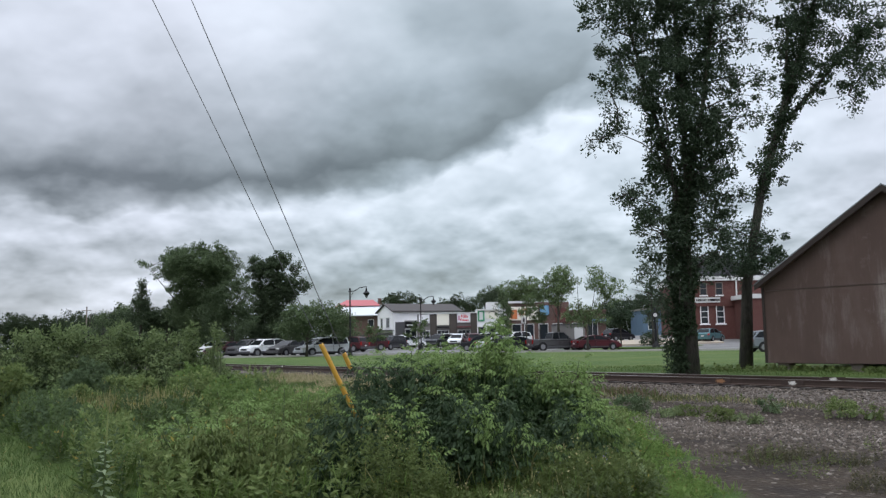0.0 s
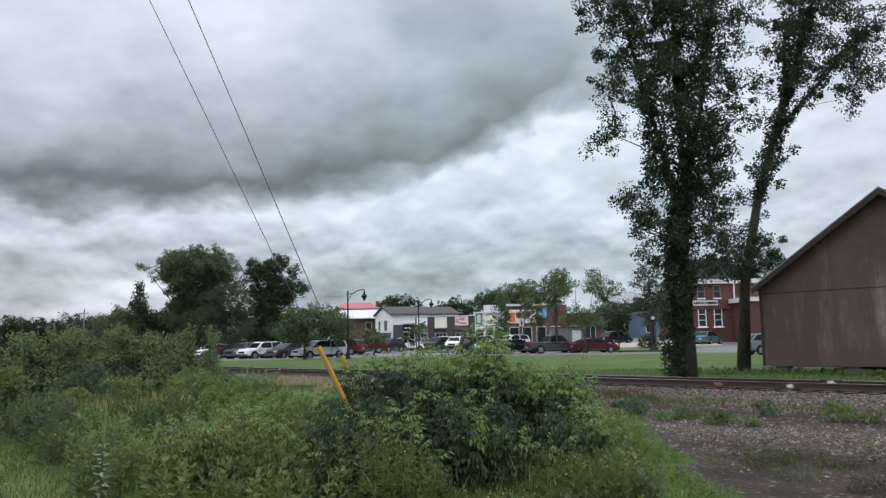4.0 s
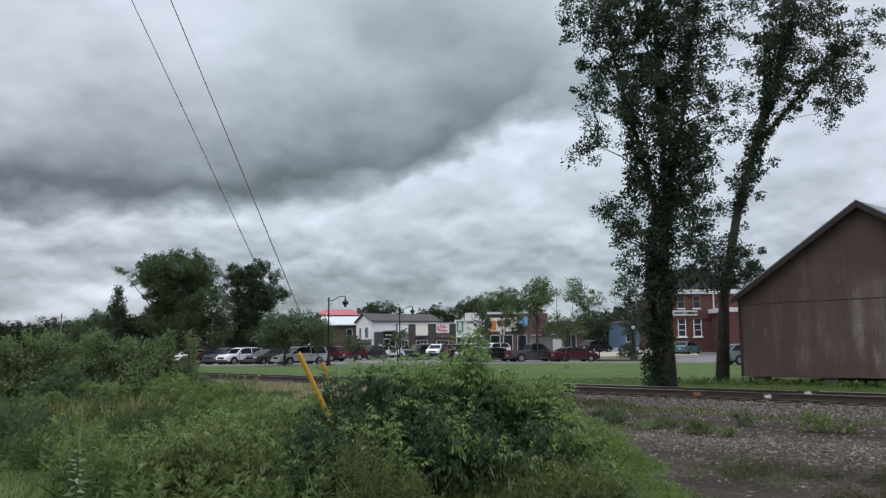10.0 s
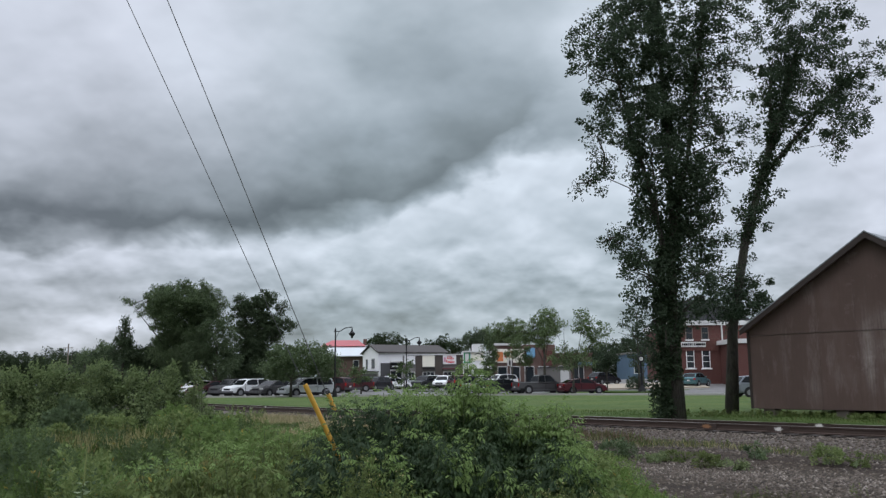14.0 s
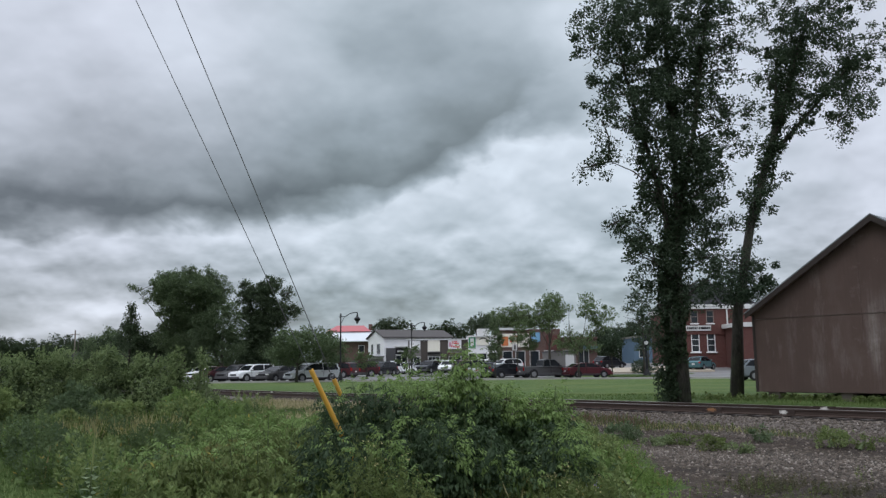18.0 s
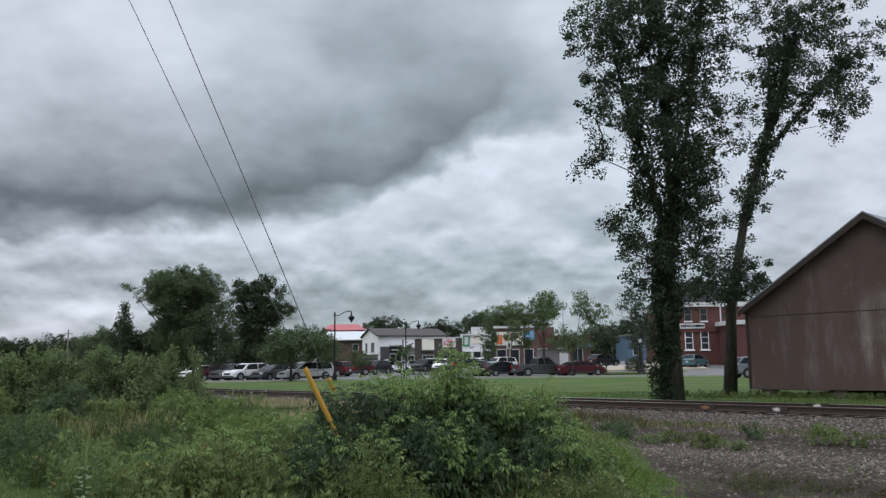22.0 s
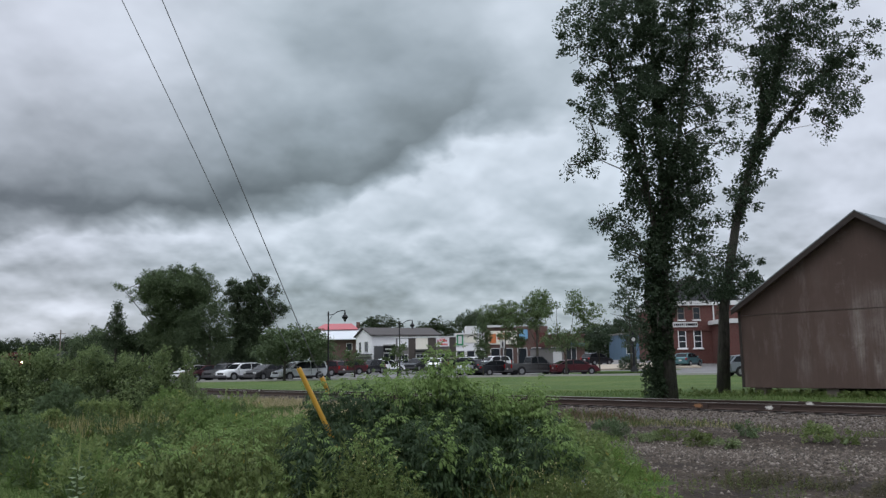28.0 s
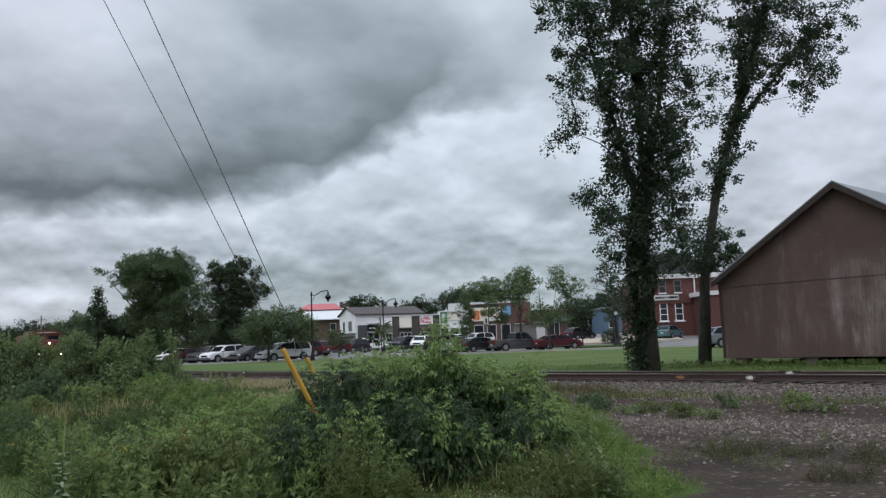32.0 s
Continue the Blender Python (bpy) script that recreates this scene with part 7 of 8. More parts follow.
def sapling_stem(parent, foot, height, lean, material, spacing=0.075, scale=1.0, singles=0, name="branch", first=0.25, young=0.22):
    """One upright shoot: a thin stem with pairs of compound leaves. Leans are metres at its tip."""
    pts = [np.array([lean[0] * k ** 1.6, lean[1] * k ** 1.6, height * k]) for k in np.linspace(0, 1, 7)]
    st = part(name, piped([tuple(p) for p in pts], list(np.linspace(0.017, 0.004, 7)), 5), M_STEM, parent)
    st.matrix_basis = Matrix.Translation(foot)
    n = int(height * (1 - first) / spacing)
    pos, ways, sc, hk = [], [], [], []
    for i in range(n):
        k = first + (1 - first) * i / max(1, n - 1)
        p = np.array([np.interp(k, np.linspace(0, 1, 7), [q[j] for q in pts]) for j in range(3)])
        a0 = rng.uniform(0, tau)
        for a in (a0, a0 + pi + rng.uniform(-0.5, 0.5)):
            reach = (0.06 + 0.19 * (1 - k) ** 0.55) * rng.uniform(0.1, 1.2)
            d = np.array([cos(a), sin(a), 0])
            pos.append(p + d * reach + np.array([0, 0, 0.25 * reach + rng.uniform(-0.04, 0.04)]))
            ways.append(d + rng.normal(size=3) * 0.35 + np.array([0, 0, rng.uniform(-0.4, 0.5) + (0.5 if k > 0.93 else 0)]))
            sc.append(scale * rng.uniform(0.75, 1.3) * (0.8 if k > 0.9 else 1.0))
            hk.append(k)
    pos, ways, sc, hk = map(np.array, (pos, ways, sc, hk))
    pick = np.zeros(len(pos), bool)
    if singles:
        order = np.argsort(-hk + rng.uniform(0, 0.5, len(hk)) + 0.3 * (pos[:, 1] > 0))[:singles]
        pick[order] = True
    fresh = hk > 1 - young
    for sel, mat, nm in ((~pick & ~fresh, material, "foliage"), (~pick & fresh, L_YOUNG, "lit_young_foliage")):
        if sel.any():
            link_mesh(nm, compound_mesh(nm, pos[sel], ways[sel], sc[sel], mat), st)
    if pick.any():
        r = frames_of(ways[pick])
        for p, m, s, k in zip(pos[pick], r, sc[pick], hk[pick]):
            lf = link_mesh("leaf", LEAF_MESHES[1 if k > 1 - young else 0], st)
            lf.matrix_basis = Matrix.Translation(p) @ Matrix([list(row) for row in m]).to_4x4() @ Matrix.Scale(s, 4)
    return st


SWAYING = []  # shoots, their feet, how much each gives


def build_bush():
    ob = thing("bush", Matrix.Translation((0.4, 9.6, 0.0)), "young box-elder bush with drooping bright green compound leaves", "bush")
    # tall shoots that make the outline: place across, place in depth, height, how much of it is fresh, lit-coloured
    # growth
    shoots = [(-1.52, 0.1, 1.4, 0.06), (-1.42, -0.2, 1.3, 0.06), (-1.27, 0.2, 1.52, 0.08), (-1.18, -0.1, 1.36, 0.06), (-1.05, 0.3, 1.42, 0.06), (-0.97, 0.0, 1.48, 0.1), (-0.85, -0.3, 1.34, 0.12), (-0.78, 0.2, 1.52, 0.25), (-0.66, 0.0, 1.5, 0.3),
              (-0.58, 0.25, 1.58, 0.3), (-0.5, -0.25, 1.46, 0.2), (-0.36, 0.2, 1.46, 0.2), (-0.3, 0.35, 1.42, 0.15), (-0.25, -0.1, 1.46, 0.3), (-0.13, 0.2, 1.52, 0.3), (-0.06, -0.1, 1.5, 0.3), (0.02, 0.1, 1.72, 0.4), (0.07, 0.0, 1.86, 0.45), (0.11, 0.15, 1.78, 0.45), (0.16, -0.1, 1.62, 0.4),
              (0.24, 0.2, 1.46, 0.3), (0.33, -0.1, 1.4, 0.2), (0.46, 0.2, 1.26, 0.2), (0.55, 0.0, 1.36, 0.4), (0.6, 0.15, 1.28, 0.35), (0.42, 0.35, 1.36, 0.35), (0.68, 0.35, 1.3, 0.45), (0.74, -0.1, 1.2, 0.25), (0.82, 0.1, 1.28, 0.5), (0.88, 0.3, 1.16, 0.2), (0.96, 0.0, 1.24, 0.3), (1.03, 0.2, 1.34, 0.45), (1.08, 0.05, 1.38, 0.45), (1.13, -0.1, 1.22, 0.4), (1.2, 0.1, 0.95, 0.3), (1.26, 0.0, 0.65, 0.3)]
    for x, y, h, fresh in shoots:
        foot = (x * 0.86, y, 0)
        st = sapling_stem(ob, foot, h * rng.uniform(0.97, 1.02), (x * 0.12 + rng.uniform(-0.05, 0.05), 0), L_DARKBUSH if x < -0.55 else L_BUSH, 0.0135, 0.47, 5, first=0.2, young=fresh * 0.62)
        SWAYING.append((st, foot, rng.uniform(0.9, 1.15)))
    # shorter plumes, lit tops in their leaf colour, before the dark heart of the bush
    for x, y, h, fresh in ((-0.78, -0.9, 0.98, 0.3), (-0.7, -1.0, 0.8, 0.2), (-0.14, -0.9, 0.94, 0.4), (-0.05, -1.0, 0.84, 0.3), (0.28, -1.0, 0.74, 0.35), (0.98, -0.8, 0.98, 0.45), (1.06, -0.9, 0.9, 0.4), (-0.6, -1.2, 0.62, 0.4), (-1.1, -1.0, 0.6, 0.2), (1.2, -0.7, 0.66, 0.4), (0.6, -1.0, 0.6, 0.15)):
        foot = (x, y, 0)
        st = sapling_stem(ob, foot, h, (x * 0.06, -0.08), L_BUSH, 0.0135, 0.46, 5, first=0.3, young=fresh * 0.8)
        SWAYING.append((st, foot, rng.uniform(0.6, 0.9)))
    # Filler shoots: shade in the heart is put into their dark leaf colour.
    for i in range(130):
        x, y = rng.uniform(-1.55, 1.26), rng.uniform(-0.9, 0.75)
        h = rng.uniform(0.5, 1.12) * (1.0 + 0.16 * smooth(0, 0.6, y)) * (1.0 if x < 0.5 else 0.9)
        foot = (x * 0.9, y, 0)
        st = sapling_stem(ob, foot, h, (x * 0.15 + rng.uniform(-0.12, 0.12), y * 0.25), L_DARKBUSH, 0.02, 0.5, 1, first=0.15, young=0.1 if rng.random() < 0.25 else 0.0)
        SWAYING.append((st, foot, rng.uniform(0.7, 1.1)))


build_bush()


def build_side_bush():
    ob = thing("bush", Matrix.Translation((-1.9, 9.9, 0.0)), "lower yellow-green bush beside the taller one", "bush")
    for i in range(110):
        x, y = rng.uniform(-1.0, 1.35), rng.uniform(-1.35, 0.9)
        h = rng.choice([0.6, 0.85, 1.0]) * rng.uniform(0.85, 1.12) * (1.0 - 0.2 * abs(x))
        # Shade by the taller bush is put into the leaf colour: dark shoots.
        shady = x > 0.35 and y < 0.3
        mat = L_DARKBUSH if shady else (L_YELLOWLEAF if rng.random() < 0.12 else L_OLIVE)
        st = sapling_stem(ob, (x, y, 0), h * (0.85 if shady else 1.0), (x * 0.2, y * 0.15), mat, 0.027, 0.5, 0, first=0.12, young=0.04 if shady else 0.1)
        SWAYING.append((st, (x, y, 0), 0.5))


build_side_bush()


# ---------- weeds and grass ----------
def field(name, label, spots, length, width, material, upright=1.0, category="weeds"):
    """Standing blades or leaves at places (x, y, height above ground)."""
    x, y, h = spots
    n = len(x)
    p = np.stack([x, y, land(x, y) + h], -1)
    d = rng.normal(size=(n, 3)) * 0.55
    d[:, 2] = np.abs(d[:, 2]) + upright
    ln = length * rng.uniform(0.55, 1.3, n)
    ob = link_mesh(name, leaf_mesh(name, p, d, ln, ln * width, material))
    return tagged(ob, label, category, kind="stuff")


def scatter(n, x0, x1, y0, y1, keep, stack=0.0):
    x, y = rng.uniform(x0, x1, n), rng.uniform(y0, y1, n)
    k = keep(x, y)
    x, y = x[k], y[k]
    return x, y, rng.uniform(0, 1, len(x)) ** 0.8 * stack * (0.6 + 0.4 * np.sin(1.7 * x) * np.cos(1.3 * y + x))


weedy = lambda x, y: ~((np.abs(x + 3.38) < 0.46) & (y < 8.95)) & (x < 2.0 + 0.12 * (y - 8)) & (across(x, y) < -2.6) & ~((x < -3.6) & (y < 9.4 - 1.55 * (x + 3.9) + 0.3 * np.sin(1.9 * y)))


def rise(x, y):
    """How tall the weeds stand, from place to place."""
    return 0.52 + 0.22 * np.sin(1.3 * x + 0.5 * y) * np.cos(0.8 * y - 0.6 * x) + 0.17 * np.sin(3.1 * x + 2.0 * y) - 0.12 * smooth(17, 25, y) - 0.2 * smooth(-0.6, 1.6, x) - 0.34 * smooth(15.5, 18.5, y) * smooth(-4.8, -3.6, x) * (1 - smooth(1.0, 2.5, x))


def forbs(name, label, n, x0, x1, y0, y1, keep, per, length, material, tall=1.0, bloom=None):
    """Leafy plants, past counting: each has leaves all up its stem, and perhaps a head of flowers."""
    x, y = rng.uniform(x0, x1, n), rng.uniform(y0, y1, n)
    k = keep(x, y)
    x, y = x[k], y[k]
    m = len(x)
    h = np.maximum(0.15, rise(x, y) * rng.uniform(0.6, 1.2, m) * tall)
    i = np.repeat(np.arange(m), per)
    f = rng.random(len(i)) ** 0.7
    a = rng.uniform(0, tau, len(i))
    tilt = rng.normal(0, 0.12, (m, 2))
    p = np.stack([x[i] + tilt[i, 0] * f * h[i], y[i] + tilt[i, 1] * f * h[i], land(x[i], y[i]) + f * h[i]], -1)
    d = np.stack([np.cos(a), np.sin(a), 0.25 + 0.9 * f ** 3 + rng.normal(0, 0.25, len(i))], -1)
    ln = length * rng.uniform(0.6, 1.3, len(i)) * (1.15 - 0.5 * f)
    ob = tagged(link_mesh(name, leaf_mesh(name, p, d, ln, ln * rng.uniform(0.25, 0.5, len(i)), material)), label, "weeds", kind="stuff")
    if bloom:
        q = np.repeat(np.arange(m)[rng.random(m) < bloom[1]], 6)
        g = rng.uniform(-0.05, 0.08, (len(q), 3)) + np.stack([x[q] + tilt[q, 0] * h[q], y[q] + tilt[q, 1] * h[q], land(x[q], y[q]) + h[q]], -1)
        fl = leaf_mesh("flowers", g, rng.normal(size=(len(q), 3)) + np.array([0, 0, 0.6]), 0.028, 0.02, bloom[0])
        tagged(link_mesh("flowers", fl), bloom[2], "flowers", kind="stuff")
    return ob


def spot(x, y, seed):
    return np.sin(0.9 * x + seed) * np.cos(0.7 * y - 1.3 * seed) + 0.5 * np.sin(2.1 * x - 1.7 * y + seed)


forbs("weed_patch", "mixed leafy green weeds filling the verge", 7200, -15, 3.4, 7.8, 24, lambda x, y: weedy(x, y) & (spot(x, y, 1) > -0.5) & (x > -4.4 + 0.6 * np.sin(y)), 34, 0.1, L_WEED, 1.0)
# Same weeds further left; shade among them is put into darker leaves.
forbs("weed_patch", "leafy weeds between mown grass and thicket, coloured as in shade", 6200, -15, -3.4, 7.8, 24, lambda x, y: weedy(x, y) & (x < -4.2 + 0.6 * np.sin(y)), 34, 0.1, L_SHADEWEED, 1.05)
forbs("weed_patch", "lime-green weeds with small yellow heads", 3400, -13, 1.6, 8.4, 22, lambda x, y: weedy(x, y) & (spot(x, y, 3) > 0.25), 34, 0.085, L_LIME, 1.12, (L_YELLOWLEAF, 0.12, "small dull yellow flower heads"))
forbs("weed_patch", "grey-green weeds low in the verge", 3600, -14, 2.4, 8.0, 19, lambda x, y: weedy(x, y) & (spot(x, y, 5) > 0.2), 34, 0.075, L_BLUEWEED, 0.95, (L_WHITEFLOWER, 0.012, "small white flower heads"))
forbs("vetch_patch", "low tangled vetch with purple-blue flowers", 700, 0.6, 2.0, 7.6, 9.2, weedy, 26, 0.06, L_SAGE, 0.8, (L_BLUE, 0.025, "purple-blue vetch flowers"))
forbs("weed_patch", "fine mixed weeds at the foot of the bush", 2000, -2.6, 1.9, 7.6, 9.4, lambda x, y: weedy(x, y) & (spot(x * 1.5, y * 2, 2) > -0.3) & (x > -0.75), 34, 0.062, L_OLIVE, 1.05)
forbs("weed_patch", "pale seeding weeds at the foot of the bush", 800, -0.8, 1.6, 7.7, 8.9, weedy, 30, 0.05, L_OLIVE, 1.3, (L_STRAW, 0.08, "small straw-coloured seed heads"))


def mound(x, y, r, h, material, label, leaf=0.085):
    """One big leafy weed plant."""
    z = gz(x, y)
    tufts = [(x, y, z + h * 0.5, r * 0.7, h * 0.42)]
    for k in range(10):
        a, t = rng.uniform(0, tau), rng.random()
        s = r * rng.uniform(0.25, 0.42)
        tufts.append((x + cos(a) * r * 0.7 * (1 - 0.5 * t), y + sin(a) * r * 0.7 * (1 - 0.5 * t), z + h * (0.35 + 0.55 * t), s, s * 0.8))
    shrub(label, tufts, leaf, 3000, material, 0.11, "weed", "weed_clump")


for x, y, r, h, mat, lab in ((-4.3, 17.0, 0.8, 1.0, L_LIME, "bright lime-green weed mound with small flowers"), (-5.5, 18.4, 0.8, 1.0, L_WEED, "bright green leafy weed mound"), (-3.1, 14.8, 0.7, 0.72, L_LIME, "lime-green leafy weed mound"),
                          (-6.2, 21.0, 0.7, 1.2, L_LIME, "light green shrub at the end of the thicket"), (-7.6, 17.2, 0.7, 0.8, L_WEED, "leafy green weed mound by the mown grass"), (-8.1, 19.4, 0.8, 1.35, L_BLUEWEED, "grey-green leafy shrub before the thicket"),
                          (-9.6, 18.2, 0.9, 1.1, L_WEED, "leafy green weed mound"), (-7.0, 19.0, 0.7, 1.0, L_WEED, "leafy green weed mound"), (-3.6, 11.3, 0.6, 0.5, L_BLUEWEED, "low dark leafy weed mound"), (-2.4, 12.8, 0.6, 0.75, L_LIME, "lime-green leafy weed mound"),
                          (-5.4, 13.4, 0.6, 0.6, L_WEED, "leafy green weed mound"), (-6.7, 14.8, 0.6, 0.75, L_BLUEWEED, "grey-green weed mound in the verge"), (-1.6, 14.0, 0.6, 0.7, L_WEED, "leafy green weed mound"), 
                          (-4.6, 11.8, 0.5, 0.5, L_WEED, "leafy green weed mound"), (1.75, 8.9, 0.45, 0.5, L_WEED, "leafy green weed mound beside the bush"), (1.9, 10.4, 0.5, 0.55, L_LIME, "lime-green weed mound beside the bush"), (2.1, 12.0, 0.5, 0.5, L_WEED, "leafy green weed mound beside the bush")):
    mound(x, y, r, h, mat, lab)
field("grass_patch", "long green grass among the weeds", scatter(22000, -15, 2.4, 9, 24, lambda x, y: weedy(x, y) & ~((x > -4.2) & (y > 17)) & ~((x > -2.2) & (y < 9.8)), 0.1), 0.42, 0.018, L_GRASS, 1.6, "grass")
field("tall_grass", "patch of tall green grass in the verge", scatter(9000, -5.6, -2.8, 13.6, 17.2, weedy, 0.2), 0.42, 0.018, L_GRASS, 2.0, "grass")
forbs("weed_patch", "rough green weeds at the edge of the ballast", 3000, -14, 2.4, 20, 40, lambda x, y: (across(x, y) < -2.7) & (across(x, y) > -7.5) & (x < 1.6) & ~((x > -7) & (x < -1) & (y > 24.5)), 30, 0.11, L_WEED, 0.85)
forbs("weed_patch", "sparse low weeds over the gravel", 900, 3.6, 10, 12, 23, lambda x, y: (across(x, y) < -3.0) & (across(x, y) > -5.4) & (spot(x, y, 2) > 0.25), 26, 0.042, L_OLIVE, 0.3)
field("dry_grass", "pale bleached grass along the foot of the ballast", scatter(9000, 3.4, 9.0, 14, 24, lambda x, y: (np.abs(across(x, y) + 3.75 + 0.25 * np.sin(1.7 * x)) < 0.34) & (spot(x * 1.4, y * 1.4, 3) > -0.2) & (x < 7.6), 0.0), 0.14, 0.05, L_STRAW, 1.0, "grass")
field("grass_patch", "short green grass along the foot of the ballast", scatter(12000, 3.4, 9.5, 13, 24, lambda x, y: (np.abs(across(x, y) + 3.75 + 0.25 * np.sin(1.7 * x)) < 0.45) & (spot(x * 1.7, y * 1.7, 5) > -0.1), 0.0), 0.15, 0.06, L_OLIVE, 1.1, "grass")
field("dry_grass", "brown dead grass at the foot of the ballast", scatter(900, 3.8, 5.4, 20.5, 24, lambda x, y: (across(x, y) < -2.5) & (across(x, y) > -3.9), 0.06), 0.26, 0.04, L_DEAD, 1.0, "grass")
forbs("weed_patch", "flat weeds on the dirt track", 420, 3.2, 7.5, 8.2, 12.2, lambda x, y: (spot(x * 2, y * 2, 4) > 0.3), 22, 0.032, L_OLIVE, 0.1)
field("dry_grass", "straw-coloured dry grass by the ballast", scatter(26000, -9, -0.6, 23.5, 38, lambda x, y: (across(x, y) < -2.5) & (x < -0.1 * y + 2.3) & (x > -0.2 * y - 0.4) & (spot(x * 0.8, y * 0.8, 6) + 0.05 * (y - 27) > 0.3), 0.03), 0.3, 0.045, L_TAN, 0.35, "grass")
field("grass_patch", "short rough green grass by the ballast", scatter(16000, -9, 0.4, 21, 38, lambda x, y: (across(x, y) < -2.6) & (x > -0.26 * y - 0.2) & (x < -0.1 * y + 2.5), 0.0), 0.16, 0.06, L_GRASS, 1.0, "grass")
field("tawny_grass", "strip of tawny seeding grass in the verge", scatter(4200, -7.4, -5.0, 15.2, 19.0, lambda x, y: weedy(x, y) & (spot(x * 1.6, y * 1.6, 8) > -0.3), 0.35), 0.5, 0.022, L_STRAW, 1.6, "grass")
forbs("weed_patch", "weeds and long grass along the foot of the shed", 1300, 9, 19, 18, 30, lambda x, y: (across(x, y) > 4.6) & (across(x, y) < 6.3), 24, 0.12, L_WEED, 0.45)
forbs("weed_patch", "patchy low weeds and grass beside the ruts", 1000, 3.7, 7.6, 8.6, 11.8, lambda x, y: (across(x, y) < -9.9 + rng.normal(0, 0.25, len(x))) & (across(x, y) > -12.2) & (x > 3.9) & (spot(x * 2.3, y * 3.1, 2) + 0.6 * spot(x * 5, y * 6, 4) > 0.1), 22, 0.034, L_DULL, 0.12)
field("grass_patch", "thin worn grass beside the ruts", scatter(12000, 3.7, 7.6, 8.6, 11.8, lambda x, y: (across(x, y) < -9.9 + rng.normal(0, 0.3, len(x))) & (across(x, y) > -12.3) & (x > 3.8) & (spot(x * 2.3, y * 3.1, 2) + 0.6 * spot(x * 5, y * 6, 4) > 0.0), 0.0), 0.06, 0.08, L_DULL, 1.0, "grass")
field("mown_grass", "short mown grass beside the weeds", scatter(52000, -13, -3.0, 8, 21, lambda x, y: ~weedy(x, y), 0.0), 0.08, 0.1, L_MOWN, 1.0, "grass")
field("verge_grass", "fresh green grass edging the dirt track", scatter(36000, 0.8, 4.6, 7.6, 18, lambda x, y: (x < 2.3 + 0.13 * (y - 8) + 0.3 * np.sin(2.3 * y) + 0.2 * np.sin(5.1 * y + 1) + rng.normal(0, 0.16, len(x))) & (x > 1.2), 0.05), 0.13, 0.07, L_VERGE, 0.9, "grass")
forbs("weed_patch", "low leafy clover along the edge of the dirt track", 3400, 1.0, 3.6, 7.6, 14.5, lambda x, y: (x < 2.35 + 0.13 * (y - 8) + 0.25 * np.sin(2.3 * y) + rng.normal(0, 0.1, len(x))) & (spot(x * 2, y * 2, 7) > -0.8), 26, 0.05, L_VERGE, 0.42, (L_YELLOWLEAF, 0.03, "tiny yellow flower heads"))
field("lawn_grass", "grass along the foot of the trees and the shed", scatter(26000, 2, 20, 18, 34, lambda x, y: (across(x, y) > 2.7) & (across(x, y) < 6.2), 0.0), 0.12, 0.08, L_GRASS, 1.3, "grass")


field("seeding_grass", "thin pale seeding grass among the weeds", scatter(120, -0.8, 1.9, 7.7, 9.3, weedy, 0.45), 0.2, 0.018, L_STRAW, 1.5, "grass")
field("grass_patch", "fine light green grass at the foot of the bush", scatter(700, -2.8, 2.0, 7.6, 9.2, weedy, 0.4), 0.2, 0.02, L_VERGE, 1.4, "grass")


def mullein(x, y, tall):
    """A tall single weed: big pale leaves up a stalk with a long spike."""
    ob = thing("mullein", pose(x, y, gz(x, y)), "tall pale-leaved mullein stalk standing out of the weeds", "plant")
    part("stalk", piped([(0, 0, 0), (0.01, 0, tall * 0.6), (0.03, 0, tall)], [0.009, 0.007, 0.005], 6), M_STEM, ob)
    part("spike", piped([(0.015, 0, tall * 0.62), (0.02, 0, tall * 0.8), (0.03, 0, tall * 1.02)], [0.007, 0.011, 0.004], 7), M_SPIKE, ob, "green-yellow flower spike")
    for i in range(22):
        k = i / 22
        a = i * 2.4
        d = np.array([[cos(a), sin(a), 0.25 - 0.6 * (1 - k) + 0.3 * sin(i * 1.7)]])
        me = leaf_mesh("leaf", np.array([[0.0, 0, 0.1 + tall * 0.58 * k]]), d, 0.15 - 0.07 * k, 0.055 - 0.025 * k, L_PALE)
        link_mesh("leaf", me, ob)


M_SPIKE = plain_material("flower_spike", (0.2, 0.24, 0.08), 0.8)
L_PALE = leaf_material("pale_felted_leaves", (0.24, 0.33, 0.17), (0.4, 0.5, 0.28))
mullein(-3.58, 8.95, 1.0)


def weed_clump(x, y, r, h, label, material=None):
    shrub(label, [(x, y, gz(x, y) + h * 0.55, r, h * 0.5), (x + r * 0.7, y + 0.1, gz(x, y) + h * 0.4, r * 0.6, h * 0.4)], 0.05, 17000, material or L_WEED, 0.09, "weed", "weed_clump")


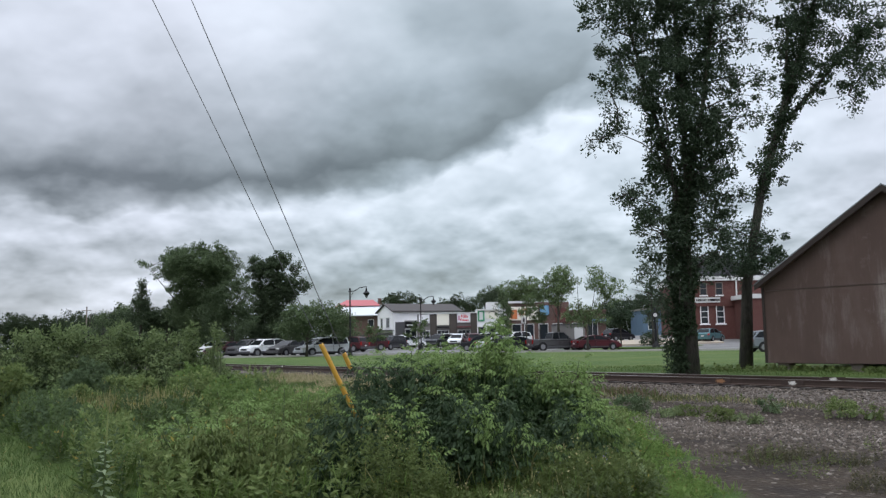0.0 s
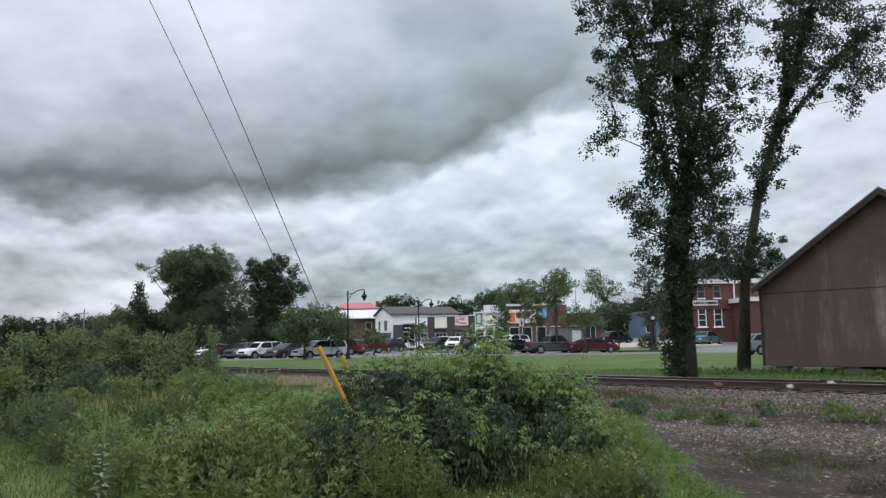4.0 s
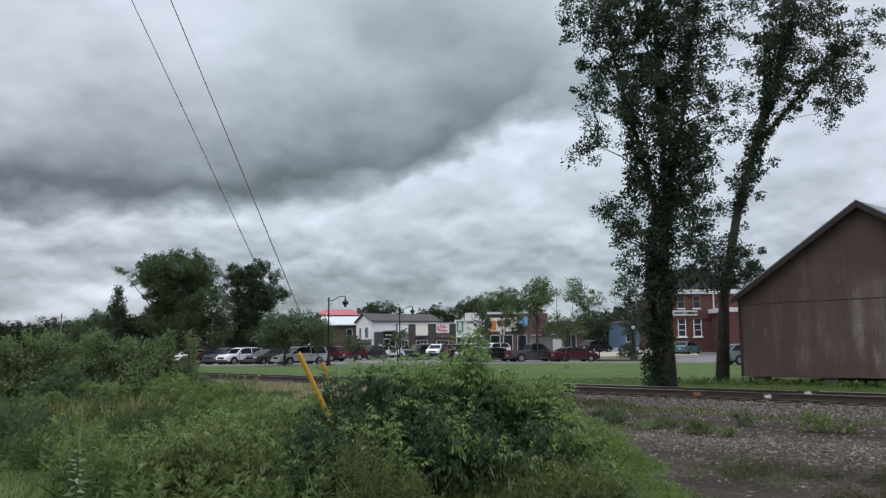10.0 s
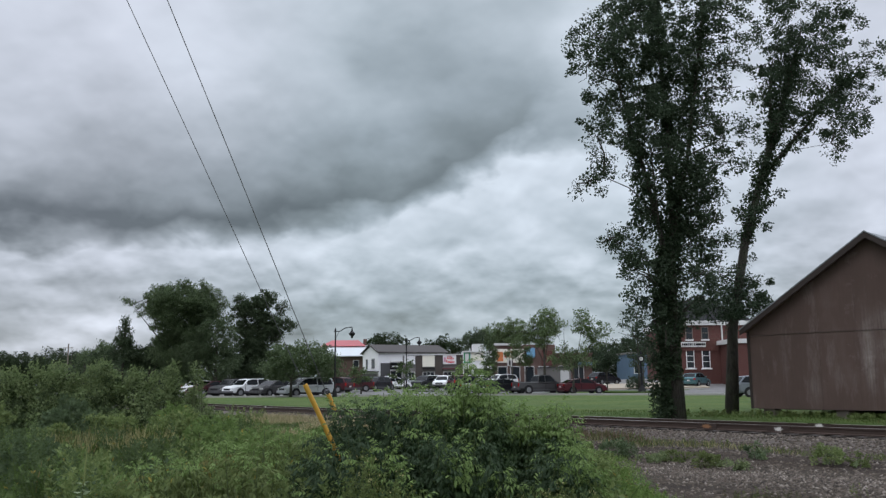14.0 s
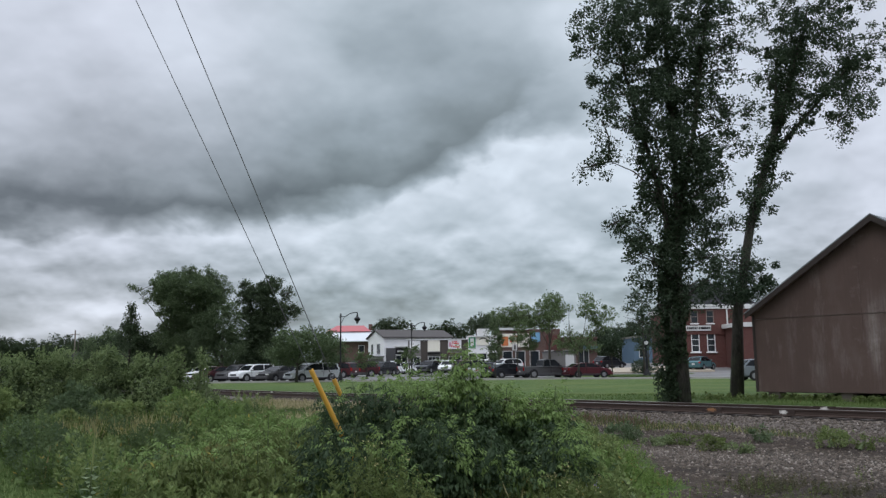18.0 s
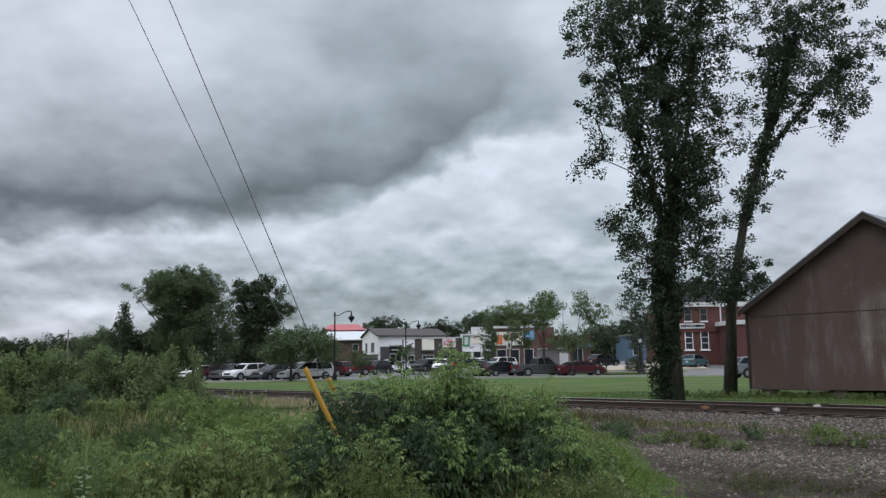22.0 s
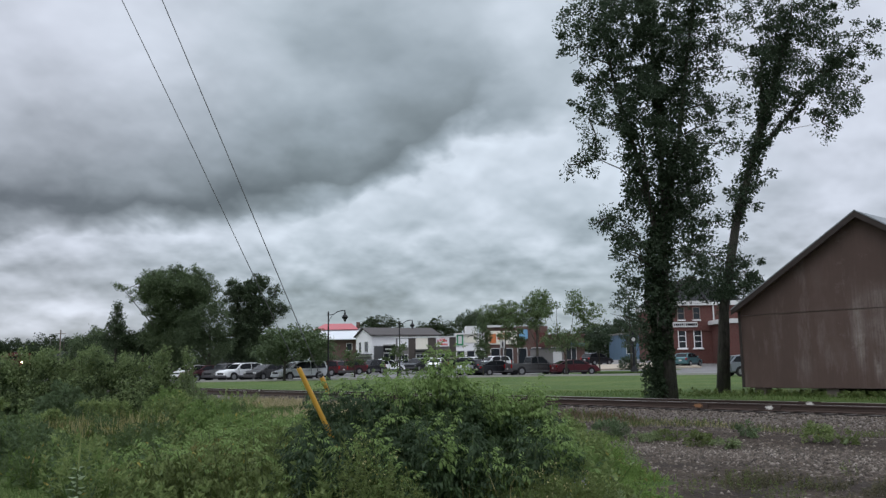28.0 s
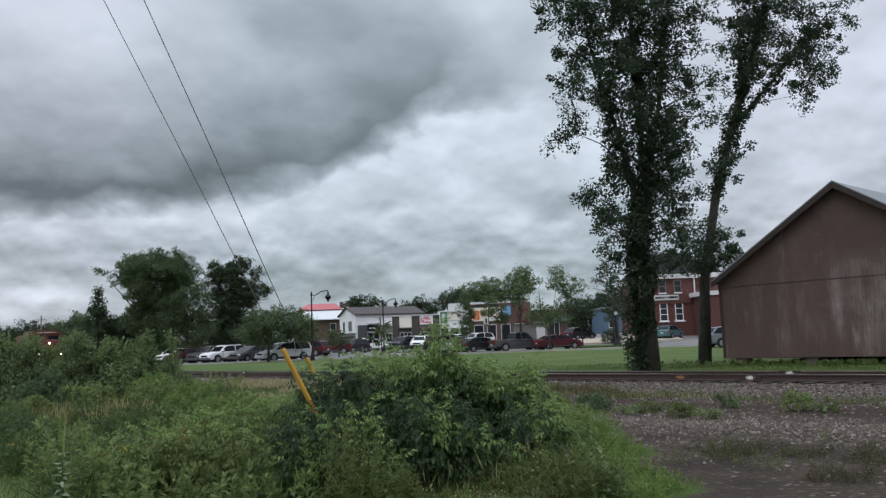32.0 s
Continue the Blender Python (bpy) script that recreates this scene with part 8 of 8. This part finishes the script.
for x, y, r, h, mat in ((4.0, 18.1, 0.5, 0.42, L_BLUEWEED), (4.5, 17.2, 0.4, 0.2, L_SAGE), (4.8, 17.6, 0.4, 0.18, L_SAGE), (5.05, 17.3, 0.4, 0.22, L_OLIVE), (5.3, 16.2, 0.42, 0.34, L_OLIVE), (5.6, 15.5, 0.36, 0.24, L_SAGE), (6.56, 17.0, 0.3, 0.42, L_BLUEWEED), (7.5, 15.95, 0.42, 0.42, L_WEED), (3.3, 16.6, 0.4, 0.3, L_WEED), (3.3, 18.8, 0.42, 0.36, L_WEED), (7.9, 15.6, 0.3, 0.26, L_OLIVE)):
    weed_clump(x, y, r * 0.62, h * 0.8, "ragged weed clump growing in the ballast", mat)


def sway(t):
    """How far the wind leans the bush, in degrees."""
    return float(np.interp(t, [0, 1, 2, 3, 3.5, 6, 7, 8, 9, 10, 12, 13, 14, 17, 18, 19, 20, 21, 22, 23, 24, 27, 28, 30, 32],
                           [5.5, 4.5, 3.5, 3, 2.5, -3, -1, 0.5, 3, 2.5, 3, 3, 1.2, -3, -5, -8.5, -4, -1, -6, -13.5, -11, -9, -7, -5, -2.5]))


def motions():
    walk(cloud_deck, [(0, pose(140, 0, 0)), (8, pose(70, 0, 0)), (16, pose(0, 0, 0)), (24, pose(-70, 0, 0)), (32, pose(-140, 0, 0))])
    rows = []
    for i in range(17):
        t = i * 2.0
        p, h = track_at(LOCO_S + LOCO_V * (32 - t))
        q, _ = track_at(LOCO_S + LOCO_V * (32 - t) + 17)
        rows.append((t, pose(p[0], p[1], 0.49, 0, 0, math.degrees(math.atan2(p[1] - q[1], p[0] - q[0])) - 90)))
    walk(loco, rows)
    for i, ob in enumerate(HEDGE):
        foot = tuple(ob.matrix_basis.translation)
        walk(ob, [(t, pose(*foot, 0.5 * sin(1.7 * t + 2 * i), 0.25 * sway(t) + 0.6 * sin(2.1 * t + i), 0)) for t in [k * 1.0 for k in range(33)]])
    for i, (ob, foot, give) in enumerate(SWAYING):
        ph = 0.35 * (i % 7) / 7
        walk(ob, [(t, pose(*foot, 2.0 * sin(t * 1.9 + i) * give, give * (sway(max(0, t - ph)) + 1.6 * sin(2.3 * t + 1.7 * i)), 0)) for t in [k * 1.0 for k in range(33)]])


motions()
